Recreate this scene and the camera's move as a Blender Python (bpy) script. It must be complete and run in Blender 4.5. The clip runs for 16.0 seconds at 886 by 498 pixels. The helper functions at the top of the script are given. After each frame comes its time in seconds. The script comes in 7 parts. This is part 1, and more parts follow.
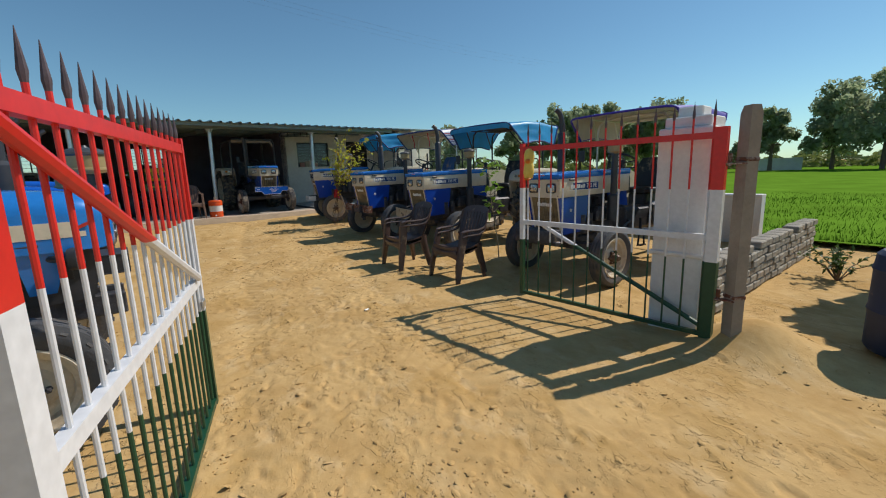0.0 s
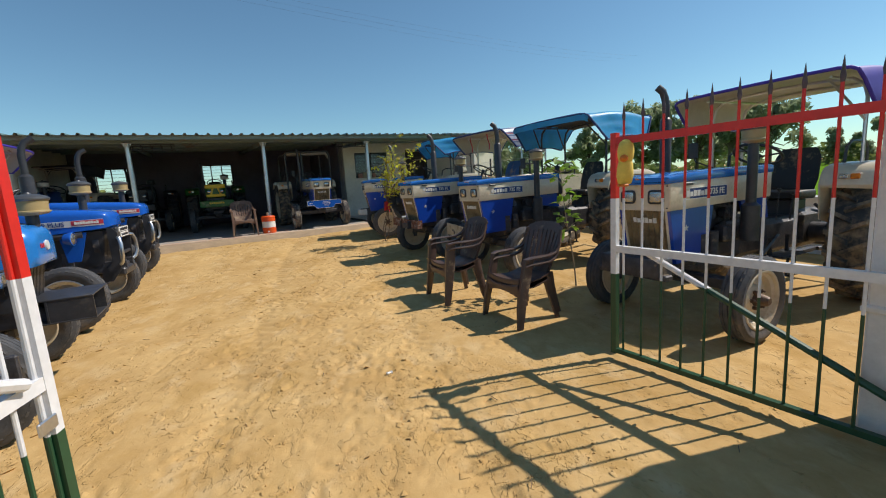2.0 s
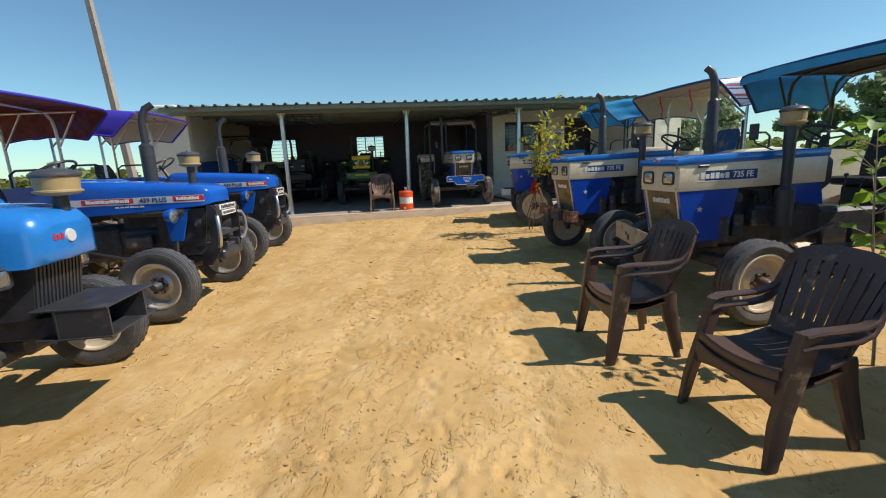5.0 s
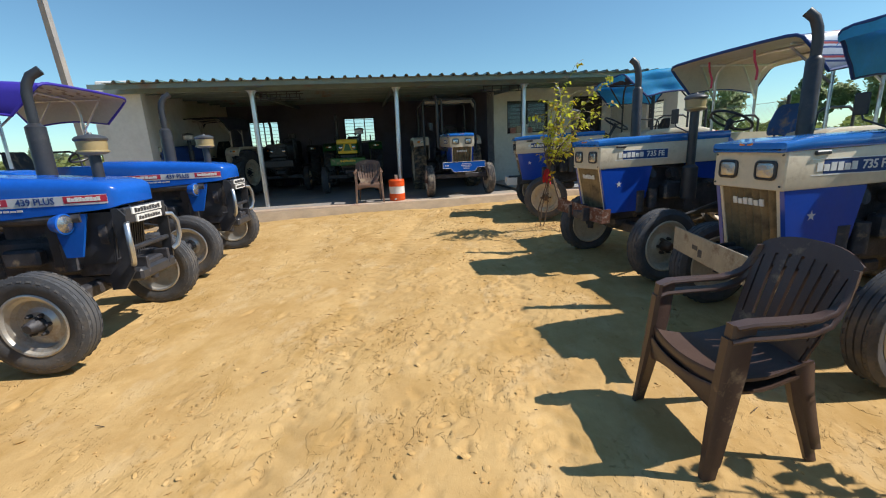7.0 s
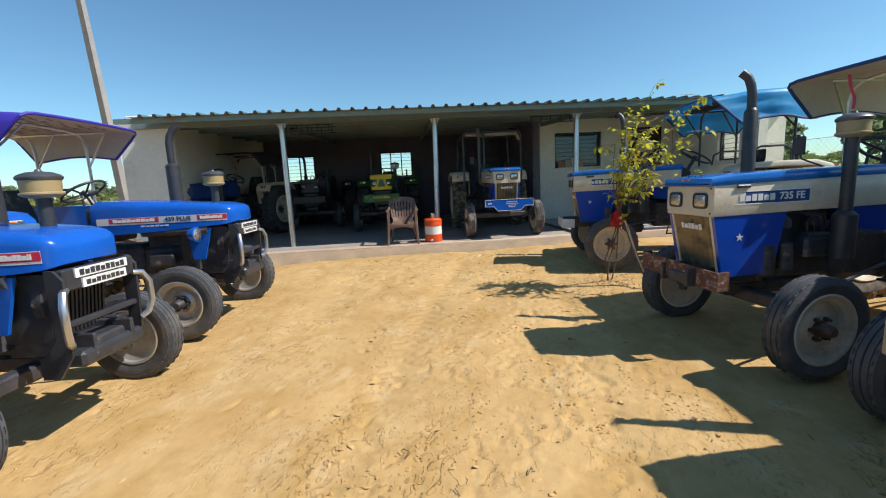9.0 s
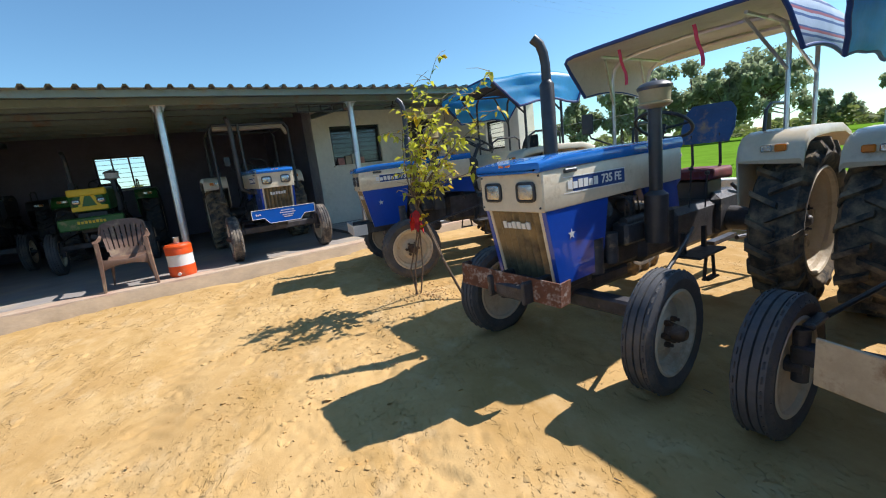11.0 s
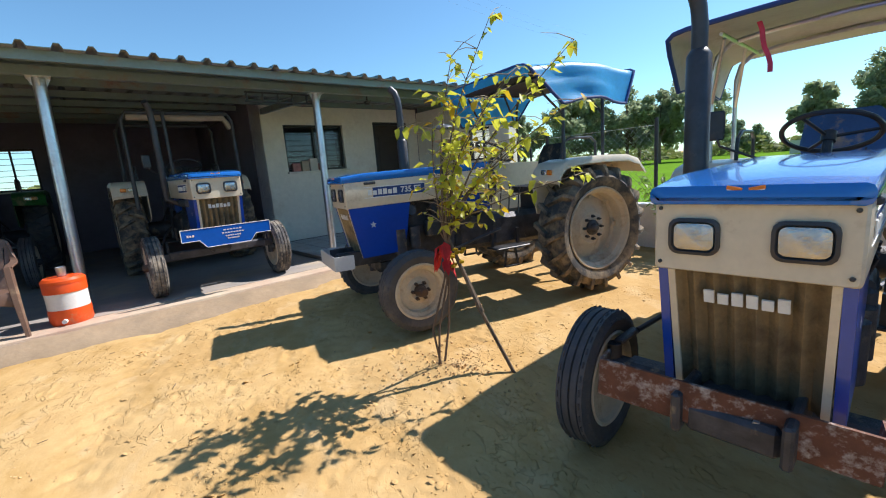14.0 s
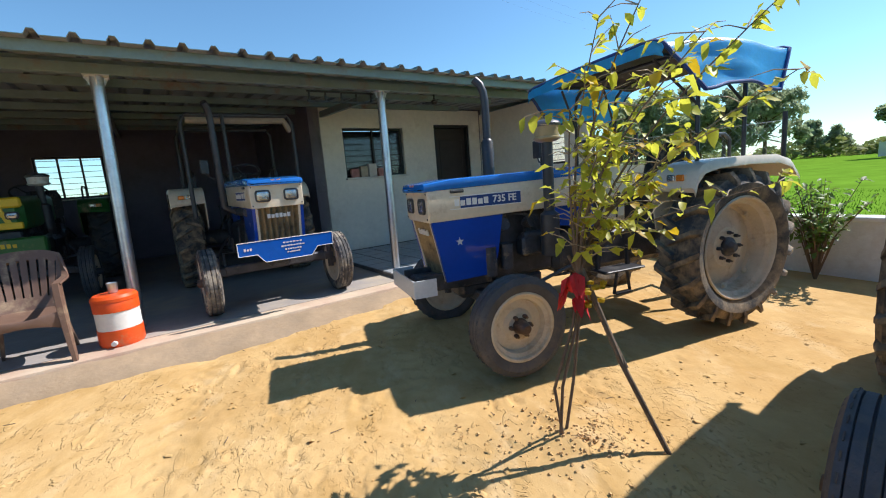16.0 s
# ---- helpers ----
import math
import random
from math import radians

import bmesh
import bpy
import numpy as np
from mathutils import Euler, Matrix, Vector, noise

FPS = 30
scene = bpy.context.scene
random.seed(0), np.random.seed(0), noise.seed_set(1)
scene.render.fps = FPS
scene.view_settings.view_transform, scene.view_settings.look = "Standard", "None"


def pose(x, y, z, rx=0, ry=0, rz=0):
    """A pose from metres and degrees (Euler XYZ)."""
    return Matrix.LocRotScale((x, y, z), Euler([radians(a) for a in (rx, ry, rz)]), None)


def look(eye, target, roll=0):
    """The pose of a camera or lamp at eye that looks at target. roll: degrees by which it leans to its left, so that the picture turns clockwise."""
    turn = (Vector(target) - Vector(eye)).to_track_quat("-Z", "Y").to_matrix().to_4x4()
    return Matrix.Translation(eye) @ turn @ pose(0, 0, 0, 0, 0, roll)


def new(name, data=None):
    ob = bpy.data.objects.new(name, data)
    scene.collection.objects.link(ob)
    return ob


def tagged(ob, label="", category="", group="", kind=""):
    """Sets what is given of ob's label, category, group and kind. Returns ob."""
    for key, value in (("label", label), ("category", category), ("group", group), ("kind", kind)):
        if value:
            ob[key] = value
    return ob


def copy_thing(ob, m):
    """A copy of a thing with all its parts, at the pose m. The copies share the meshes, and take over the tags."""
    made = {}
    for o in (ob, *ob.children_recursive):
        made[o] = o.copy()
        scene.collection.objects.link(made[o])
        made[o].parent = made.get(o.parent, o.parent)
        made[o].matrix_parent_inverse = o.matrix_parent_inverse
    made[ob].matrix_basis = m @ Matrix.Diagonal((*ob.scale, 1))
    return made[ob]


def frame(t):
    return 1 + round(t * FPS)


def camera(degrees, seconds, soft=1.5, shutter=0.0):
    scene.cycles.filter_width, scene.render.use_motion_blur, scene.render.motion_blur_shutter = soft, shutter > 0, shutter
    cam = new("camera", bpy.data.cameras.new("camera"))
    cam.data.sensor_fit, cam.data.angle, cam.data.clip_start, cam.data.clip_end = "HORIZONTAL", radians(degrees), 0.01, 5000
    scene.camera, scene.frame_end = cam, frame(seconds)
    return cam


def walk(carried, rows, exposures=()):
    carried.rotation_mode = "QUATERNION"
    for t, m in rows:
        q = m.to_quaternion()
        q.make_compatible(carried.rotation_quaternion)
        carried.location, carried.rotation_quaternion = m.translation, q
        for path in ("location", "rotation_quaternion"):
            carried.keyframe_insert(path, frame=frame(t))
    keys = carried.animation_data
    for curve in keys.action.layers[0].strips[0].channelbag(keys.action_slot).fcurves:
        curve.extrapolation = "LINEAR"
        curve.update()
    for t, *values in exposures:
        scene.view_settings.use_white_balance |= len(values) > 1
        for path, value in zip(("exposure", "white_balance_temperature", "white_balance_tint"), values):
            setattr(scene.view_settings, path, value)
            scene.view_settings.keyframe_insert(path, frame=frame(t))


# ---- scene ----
cam = camera(92.9, 16.0, soft=1.1)
METRES, EYE, TILT, LEAN, TURN = 9.434, 1.5, 0.0, 0.0, -23.0
ROWS = [
    (0.0, 0.0, 0.0, 0.0, -0.33, -10.43, 1.8),
    (0.5, 0.0105, 0.0386, 0.0005, 6.39, -8.77, 3.6),
    (1.0, 0.0159, 0.0737, -0.0002, 9.54, -8.71, 3.22),
    (1.5, 0.0114, 0.1122, 0.0016, 9.41, -8.92, 0.96),
    (2.0, 0.0143, 0.1479, -0.0007, 8.88, -8.99, 3.66),
    (2.5, 0.0193, 0.1855, 0.0006, 13.19, -9.05, 2.53),
    (3.0, 0.0039, 0.2165, 0.0024, 15.68, -9.24, 0.37),
    (3.5, -0.009, 0.242, 0.0036, 16.39, -9.8, -0.55),
    (4.0, -0.0113, 0.2708, 0.0056, 24.91, -10.12, 0.54),
    (4.2, -0.0135, 0.2825, 0.0055, 27.9, -10.3, 0.2),
    (6.3, -0.0552, 0.4061, 0.0002, 29.63, -14.52, 3.62),
    (6.5, -0.0637, 0.4185, 0.0006, 29.34, -14.92, 2.78),
    (7.0, -0.0876, 0.4422, 0.0053, 29.05, -13.61, 2.77),
    (7.5, -0.1002, 0.4669, 0.0056, 32.88, -12.27, 6.41),
    (8.0, -0.1121, 0.497, 0.0085, 33.45, -10.66, 6.91),
    (8.5, -0.1363, 0.5194, 0.01, 34.14, -9.9, 3.13),
    (9.0, -0.1553, 0.5388, 0.0104, 33.95, -8.95, 2.78),
    (9.5, -0.1616, 0.581, 0.0094, 20.65, -7.85, 4.18),
    (9.7, -0.1625, 0.5962, 0.0085, 12.97, -8.51, 3.76),
    (11.8, -0.2272, 0.7194, 0.0093, 1.9, -12.96, 5.99),
    (12.0, -0.2355, 0.7305, 0.0103, -0.17, -13.32, 5.32),
    (12.5, -0.2534, 0.7478, 0.0135, -2.07, -12.8, 4.72),
    (13.0, -0.2639, 0.7704, 0.0117, -0.37, -12.93, 6.22),
    (13.5, -0.269, 0.7976, 0.0143, -1.34, -12.33, 8.14),
    (14.0, -0.285, 0.8191, 0.0154, -2.33, -10.63, 4.46),
    (14.5, -0.301, 0.835, 0.0177, -4.05, -9.51, 3.28),
    (15.0, -0.3122, 0.8517, 0.0158, -1.97, -11.52, 4.4),
    (15.5, -0.3175, 0.8753, 0.0202, 0.9, -10.46, 6.71),
    (16.0, -0.3285, 0.8961, 0.0187, 3.61, -9.41, 4.58),
]
walk(cam, [(t, pose(0, 0, EYE, TILT, LEAN, TURN) @ pose(METRES * x, METRES * y, METRES * z, 90 + pitch, roll, yaw)) for t, x, y, z, yaw, pitch, roll in ROWS],
     exposures=[(0.0, -0.38, 7000, 15), (1.5, -0.19, 7250, 16), (3.5, -0.07, 7250, 17), (7.0, 0.09, 7000, 15), (9.0, 0.15, 6800, 16), (12.5, 0.49, 6680, 18), (16.0, 0.47, 6640, 18)])

# ---- world, sun ----
SUN_EL = radians(48.3)
world = bpy.data.worlds.new("sky")
scene.world = world
world.use_nodes = True
wn = world.node_tree.nodes
sky = wn.new("ShaderNodeTexSky")
sky.sky_type, sky.sun_disc, sky.sun_elevation, sky.sun_rotation = "NISHITA", False, SUN_EL, radians(90.7)
sky.altitude, sky.air_density, sky.dust_density, sky.ozone_density = 300, 1.0, 0.25, 3.0
haze = wn.new("ShaderNodeMix")
haze.data_type, haze.blend_type = "RGBA", "MULTIPLY"
haze.inputs[0].default_value, haze.inputs[7].default_value = 1.0, (0.66, 0.99, 1.03, 1)
world.node_tree.links.new(sky.outputs[0], haze.inputs[6])
world.node_tree.links.new(haze.outputs[2], wn["Background"].inputs[0])
wn["Background"].inputs[1].default_value = 0.13
sun = new("sun", bpy.data.lights.new("sun", "SUN"))
sun.data.energy, sun.data.angle, sun.data.color = 5.0, radians(0.5), (0.98, 1.0, 0.95)
sun.matrix_world = look((math.cos(SUN_EL) * 30, math.cos(SUN_EL) * 30 * math.tan(radians(-0.7)), math.sin(SUN_EL) * 30), (0, 0, 0))


# ---- materials ----
def material(name, base, rough=0.6, metal=0.0, vary=0.15, scale=6.0, dirt=None, dirt_amount=0.0, dirt_scale=2.5,
             bump=0.0, bump_scale=40.0, coat=0.0, island=0.0, through_light=0.0, gloss=0.5):
    """Principled material: base colour varied at two scales, patches of a dirt colour, fine relief."""
    m = bpy.data.materials.new(name)
    m.use_nodes = True
    nt = m.node_tree
    nd, ln = nt.nodes, nt.links
    b = nd["Principled BSDF"]
    b.inputs["Roughness"].default_value, b.inputs["Metallic"].default_value = rough, metal
    b.inputs["Coat Weight"].default_value = coat
    b.inputs["Specular IOR Level"].default_value = gloss
    tc = nd.new("ShaderNodeTexCoord")

    def noise_tex(s, detail=6.0, roughness=0.6):
        n = nd.new("ShaderNodeTexNoise")
        n.inputs["Scale"].default_value, n.inputs["Detail"].default_value, n.inputs["Roughness"].default_value = s, detail, roughness
        ln.new(tc.outputs["Object"], n.inputs["Vector"])
        return n

    def mixed(fac, a, c, mode="MIX"):
        x = nd.new("ShaderNodeMix")
        x.data_type, x.blend_type = "RGBA", mode
        for sock, value in ((x.inputs[0], fac), (x.inputs[6], a), (x.inputs[7], c)):
            if isinstance(value, bpy.types.NodeSocket):
                ln.new(value, sock)
            else:
                sock.default_value = value
        return x.outputs[2]

    def ramp(sock, lo, hi):
        r = nd.new("ShaderNodeMapRange")
        r.inputs[1].default_value, r.inputs[2].default_value = lo, hi
        ln.new(sock, r.inputs[0])
        return r.outputs[0]

    dark = tuple(c * (1 - vary) for c in base) + (1,)
    light = tuple(min(1, c * (1 + vary)) for c in base) + (1,)
    col = mixed(ramp(noise_tex(scale).outputs[0], 0.3, 0.7), dark, light)
    grain = noise_tex(scale * 9, 4)
    col = mixed(ramp(grain.outputs[0], 0.3, 0.7), col, mixed(0.25, col, (*[c * 0.6 for c in base], 1)))
    if island:
        g = nd.new("ShaderNodeNewGeometry")
        col = mixed(ramp(g.outputs["Random Per Island"], 0.0, 1.0), mixed(island, col, (*[c * 0.35 for c in base], 1)), col)
    if dirt:
        dn = noise_tex(dirt_scale, 8, 0.7)
        fac = ramp(dn.outputs[0], 0.62 - 0.4 * dirt_amount, 0.75)
        col = mixed(fac, col, (*dirt, 1))
        mr = nd.new("ShaderNodeMapRange")
        mr.inputs[3].default_value, mr.inputs[4].default_value = rough, max(rough, 0.85)
        ln.new(fac, mr.inputs[0])
        ln.new(mr.outputs[0], b.inputs["Roughness"])
    ln.new(col, b.inputs["Base Color"])
    if bump:
        bn = nd.new("ShaderNodeBump")
        bn.inputs["Strength"].default_value, bn.inputs["Distance"].default_value = bump, 0.01
        ln.new(noise_tex(bump_scale, 8, 0.65).outputs[0], bn.inputs["Height"])
        ln.new(bn.outputs[0], b.inputs["Normal"])
    if through_light:
        tr, mx = nd.new("ShaderNodeBsdfTranslucent"), nd.new("ShaderNodeMixShader")
        mx.inputs[0].default_value = through_light
        ln.new(col, tr.inputs[0])
        ln.new(b.outputs[0], mx.inputs[1])
        ln.new(tr.outputs[0], mx.inputs[2])
        ln.new(mx.outputs[0], nd["Material Output"].inputs[0])
    return m


DUST = (0.42, 0.31, 0.19)
M = dict(
    blue=material("blue_paint", (0.004, 0.105, 0.5), 0.26, 0.0, 0.1, 3, coat=0.15, gloss=0.35),
    # the lid's base blue is lightened to carry the sky's reflection
    blue_lid_skylit=material("glossy_skylit_blue", (0.005, 0.15, 0.53), 0.25, 0.0, 0.08, 3, coat=0.5),
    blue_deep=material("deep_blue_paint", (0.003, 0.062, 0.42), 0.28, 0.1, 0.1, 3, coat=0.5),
    blue_light=material("light_blue_paint", (0.008, 0.2, 0.6), 0.26, 0.1, 0.08, 3, coat=0.5),
    cream=material("cream_paint", (0.7, 0.6, 0.45), 0.35, 0.0, 0.06, 3, DUST, 0.12, 5, coat=0.2),
    black=material("black_paint", (0.036, 0.037, 0.043), 0.4, 0.0, 0.3, 8, (0.09, 0.08, 0.07), 0.1, 5, 0.1),
    engine=material("oily_iron", (0.064, 0.062, 0.07), 0.5, 0.3, 0.5, 9, DUST, 0.06, 6, 0.5, 60),
    rubber=material("tyre_rubber", (0.068, 0.07, 0.078), 0.7, 0.0, 0.3, 7, (0.16, 0.13, 0.1), 0.3, 5, 0.4, 70),
    rubber_muddy=material("muddy_tyre_rubber", (0.054, 0.053, 0.054), 0.85, 0.0, 0.3, 7, DUST, 0.45, 5, 0.5, 60),
    rubber_caked=material("mud_caked_tyre_rubber", (0.07, 0.066, 0.068), 0.85, 0.0, 0.3, 7, (0.48, 0.4, 0.3), 0.4, 8, 0.5, 60),
    rim_cream=material("cream_rim_paint", (0.62, 0.53, 0.4), 0.5, 0.0, 0.12, 6, (0.36, 0.25, 0.15), 0.28, 5, 0.2),
    hub_brown=material("greasy_brown_hub", (0.11, 0.065, 0.045), 0.5, 0.3, 0.4, 20, (0.3, 0.24, 0.18), 0.2, 20, 0.3),
    rim_silver=material("silver_rim_paint", (0.55, 0.54, 0.52), 0.38, 0.6, 0.1, 6, DUST, 0.3, 7, 0.1),
    chrome=material("galvanised_steel", (0.62, 0.63, 0.65), 0.32, 0.9, 0.12, 12, (0.4, 0.38, 0.35), 0.2, 5),
    grille=material("grille_bronze", (0.26, 0.2, 0.12), 0.42, 0.5, 0.2, 10, (0.08, 0.06, 0.045), 0.4, 6, 0.1),
    rust=material("rusty_bumper_steel", (0.15, 0.055, 0.03), 0.75, 0.1, 0.35, 9, (0.6, 0.56, 0.52), 0.3, 20, 0.4, 60),
    cream_worn=material("worn_cream_steel", (0.42, 0.35, 0.25), 0.6, 0.0, 0.2, 8, (0.16, 0.08, 0.04), 0.25, 9, 0.2),
    white=material("white_paint", (0.78, 0.77, 0.74), 0.4, 0, 0.05, 4, DUST, 0.1, 5),
    red=material("red_paint", (0.62, 0.04, 0.025), 0.4, 0, 0.1, 5),
    sticker=material("red_sticker", (0.5, 0.03, 0.06), 0.35, 0, 0.05, 5),
    silver=material("silver_sticker", (0.58, 0.59, 0.6), 0.35, 0.0, 0.05, 5),
    lamp_red=material("red_lamp_lens", (0.5, 0.02, 0.01), 0.15, 0, 0.05, 5),
    lamp_amber=material("amber_lamp_lens", (0.7, 0.2, 0.02), 0.15, 0, 0.05, 5),
    seat=material("black_seat_vinyl", (0.02, 0.02, 0.022), 0.5, 0, 0.2, 6, DUST, 0.15, 5, 0.2),
    seat_blue=material("blue_seat_vinyl", (0.02, 0.1, 0.3), 0.5, 0, 0.2, 6, DUST, 0.15, 5, 0.2),
    tarp=material("blue_tarpaulin", (0.02, 0.5, 0.86), 0.4, 0, 0.12, 5, (0.04, 0.47, 0.84), 0.2, 3, 0.2, 90, through_light=0.45, gloss=0.8),
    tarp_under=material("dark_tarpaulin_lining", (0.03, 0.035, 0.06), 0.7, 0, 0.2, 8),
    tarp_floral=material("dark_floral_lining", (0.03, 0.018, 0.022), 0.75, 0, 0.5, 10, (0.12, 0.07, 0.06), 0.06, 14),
    tarp_red=material("maroon_canopy_cloth", (0.16, 0.025, 0.03), 0.7, 0, 0.5, 12, (0.03, 0.1, 0.3), 0.25, 3),
    purple=material("violet_trim_cloth", (0.05, 0.03, 0.36), 0.6, 0, 0.1, 5),
    navy=material("navy_trim_cloth", (0.012, 0.05, 0.2), 0.55, 0, 0.1, 5),
    drum_blue=material("dull_dark_blue_plastic", (0.012, 0.025, 0.07), 0.6, 0, 0.2, 5, DUST, 0.1, 5),
    canopy=material("off_white_canopy_sheet", (0.53, 0.49, 0.44), 0.55, 0, 0.06, 4, (0.42, 0.36, 0.3), 0.2, 3),
    green_paint=material("green_paint", (0.02, 0.13, 0.025), 0.35, 0, 0.1, 5, DUST, 0.2, 4),
    yellow=material("yellow_paint", (0.75, 0.5, 0.02), 0.4, 0, 0.08, 5),
    plastic=material("brown_chair_plastic", (0.085, 0.052, 0.043), 0.36, 0, 0.15, 7, DUST, 0.07, 4, 0.1, 120),
    plastic_dusty=material("dusty_brown_chair_plastic", (0.16, 0.092, 0.065), 0.55, 0, 0.15, 7, DUST, 0.2, 4, 0.1, 120),
    orange=material("orange_plastic", (0.78, 0.09, 0.012), 0.38, 0, 0.08, 5, DUST, 0.08, 5),
    concrete=material("weathered_concrete", (0.32, 0.26, 0.2), 0.85, 0, 0.15, 4, (0.2, 0.16, 0.12), 0.25, 3, 0.5, 50),
    slab=material("cement_floor", (0.32, 0.29, 0.275), 0.75, 0, 0.12, 2.5, (0.45, 0.36, 0.25), 0.3, 1.2, 0.25, 40),
    slab_red=material("red_oxide_kerb", (0.44, 0.27, 0.2), 0.8, 0, 0.15, 4, (0.6, 0.5, 0.36), 0.7, 1.2, 0.3, 40),
    tile=material("grey_floor_tile", (0.36, 0.38, 0.4), 0.35, 0, 0.12, 3, DUST, 0.15, 3),
    grout=material("dark_tile_joint", (0.12, 0.12, 0.12), 0.9, 0, 0.2, 5),
    plaster=material("white_plaster", (0.66, 0.65, 0.61), 0.85, 0, 0.05, 1.5, (0.52, 0.48, 0.42), 0.18, 1.2, 0.2, 60),
    plaster_cream=material("cream_plaster", (0.76, 0.73, 0.63), 0.85, 0, 0.05, 1.5, (0.55, 0.5, 0.4), 0.15, 1.2, 0.2, 60),
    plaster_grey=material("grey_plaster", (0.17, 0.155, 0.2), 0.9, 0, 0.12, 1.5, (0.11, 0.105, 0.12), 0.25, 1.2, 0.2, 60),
    whitewash=material("whitewash_render", (0.74, 0.73, 0.72), 0.85, 0, 0.06, 3, (0.55, 0.5, 0.45), 0.15, 2.5, 0.4, 45),
    brick=material("grey_block", (0.3, 0.27, 0.23), 0.9, 0, 0.25, 6, (0.42, 0.35, 0.25), 0.3, 5, 0.6, 50),
    bowl=material("amber_air_bowl", (0.4, 0.3, 0.15), 0.3, 0, 0.1, 5, DUST, 0.2, 5),
    sky_sheet=material("pale_blue_roof_sheet", (0.3, 0.45, 0.52), 0.5, 0, 0.1, 3),
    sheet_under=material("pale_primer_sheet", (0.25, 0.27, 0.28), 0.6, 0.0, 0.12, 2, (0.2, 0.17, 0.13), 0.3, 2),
    sheet=material("green_roof_sheet", (0.1, 0.18, 0.175), 0.5, 0.1, 0.12, 2, (0.15, 0.185, 0.165), 0.2, 2),
    purlin=material("green_purlin_steel", (0.19, 0.26, 0.25), 0.5, 0.2, 0.12, 4, (0.24, 0.09, 0.06), 0.2, 2),
    dark_frame=material("dark_window_frame", (0.03, 0.03, 0.032), 0.45, 0.2, 0.2, 5),
    door=material("dark_door_wood", (0.035, 0.025, 0.02), 0.5, 0, 0.2, 5),
    bark=material("grey_brown_bark", (0.16, 0.11, 0.075), 0.9, 0, 0.3, 14, bump=0.5, bump_scale=60),
    twig=material("pale_twig_bark", (0.34, 0.27, 0.18), 0.85, 0, 0.25, 14),
    apron=material("sandy_cement", (0.36, 0.255, 0.16), 0.95, 0, 0.2, 2.5, (0.27, 0.2, 0.135), 0.45, 2.2, 0.7, 25),
    leaf=material("yellow_green_leaf", (0.64, 0.64, 0.07), 0.45, 0, 0.2, 9, island=0.45, through_light=0.6),
    leaf_fresh=material("fresh_green_leaf", (0.22, 0.4, 0.04), 0.45, 0, 0.2, 9, island=0.45, through_light=0.45),
    leaf_bush=material("shrub_leaf", (0.16, 0.27, 0.045), 0.5, 0, 0.3, 9, island=0.45, through_light=0.45),
    leaf_yellow=material("yellow_leaf", (0.62, 0.42, 0.02), 0.55, 0, 0.2, 9, island=0.2, through_light=0.5),
    leaf_dark=material("bush_leaf", (0.08, 0.15, 0.025), 0.5, 0, 0.3, 9, island=0.5, through_light=0.35),
    # far foliage is paled in its own colour, standing in for distance haze
    tree_leaf=material("haze_paled_leaf", (0.36, 0.42, 0.25), 0.8, 0, 0.3, 0.5, island=0.25, through_light=0.6),
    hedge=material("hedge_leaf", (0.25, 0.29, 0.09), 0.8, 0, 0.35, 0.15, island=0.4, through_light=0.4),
    grass=material("green_crop", (0.125, 0.25, 0.025), 0.9, 0, 0.2, 0.5, gloss=0.0),
    cloth_red=material("red_cloth", (0.6, 0.02, 0.02), 0.7, 0, 0.25, 20),
    cloth_pink=material("pink_red_ribbon", (0.62, 0.04, 0.09), 0.6, 0, 0.2, 20),
    carton_red=material("faded_red_carton", (0.45, 0.2, 0.17), 0.7, 0, 0.3, 14),
    toy=material("yellow_toy_plush", (0.82, 0.62, 0.13), 0.85, 0, 0.12, 14, bump=0.4, bump_scale=120),
    toy_orange=material("orange_beak", (0.72, 0.2, 0.02), 0.6, 0, 0.1, 9),
    steel_dull=material("dull_dark_steel", (0.13, 0.13, 0.135), 0.4, 0.6, 0.2, 9),
    spike=material("weathered_spike_steel", (0.12, 0.09, 0.1), 0.6, 0.5, 0.3, 20),
    wire=material("dark_wire", (0.06, 0.06, 0.065), 0.6, 0.5, 0.2, 9),
    soil=material("raised_soil", (0.57, 0.36, 0.165), 0.95, 0, 0.2, 6, bump=0.6, bump_scale=30),
)


def glass_material(name, tint=(0.9, 0.93, 0.95)):
    m = bpy.data.materials.new(name)
    m.use_nodes = True
    b = m.node_tree.nodes["Principled BSDF"]
    b.inputs["Base Color"].default_value = (*tint, 1)
    b.inputs["Roughness"].default_value, b.inputs["Transmission Weight"].default_value, b.inputs["IOR"].default_value = 0.02, 1.0, 1.45
    return m


M["glass"] = glass_material("clear_glass")
M["lamp_glass"] = material("headlamp_lens", (0.5, 0.49, 0.46), 0.1, 0.85, 0.3, 18, bump=0.6, bump_scale=35, coat=1.0)


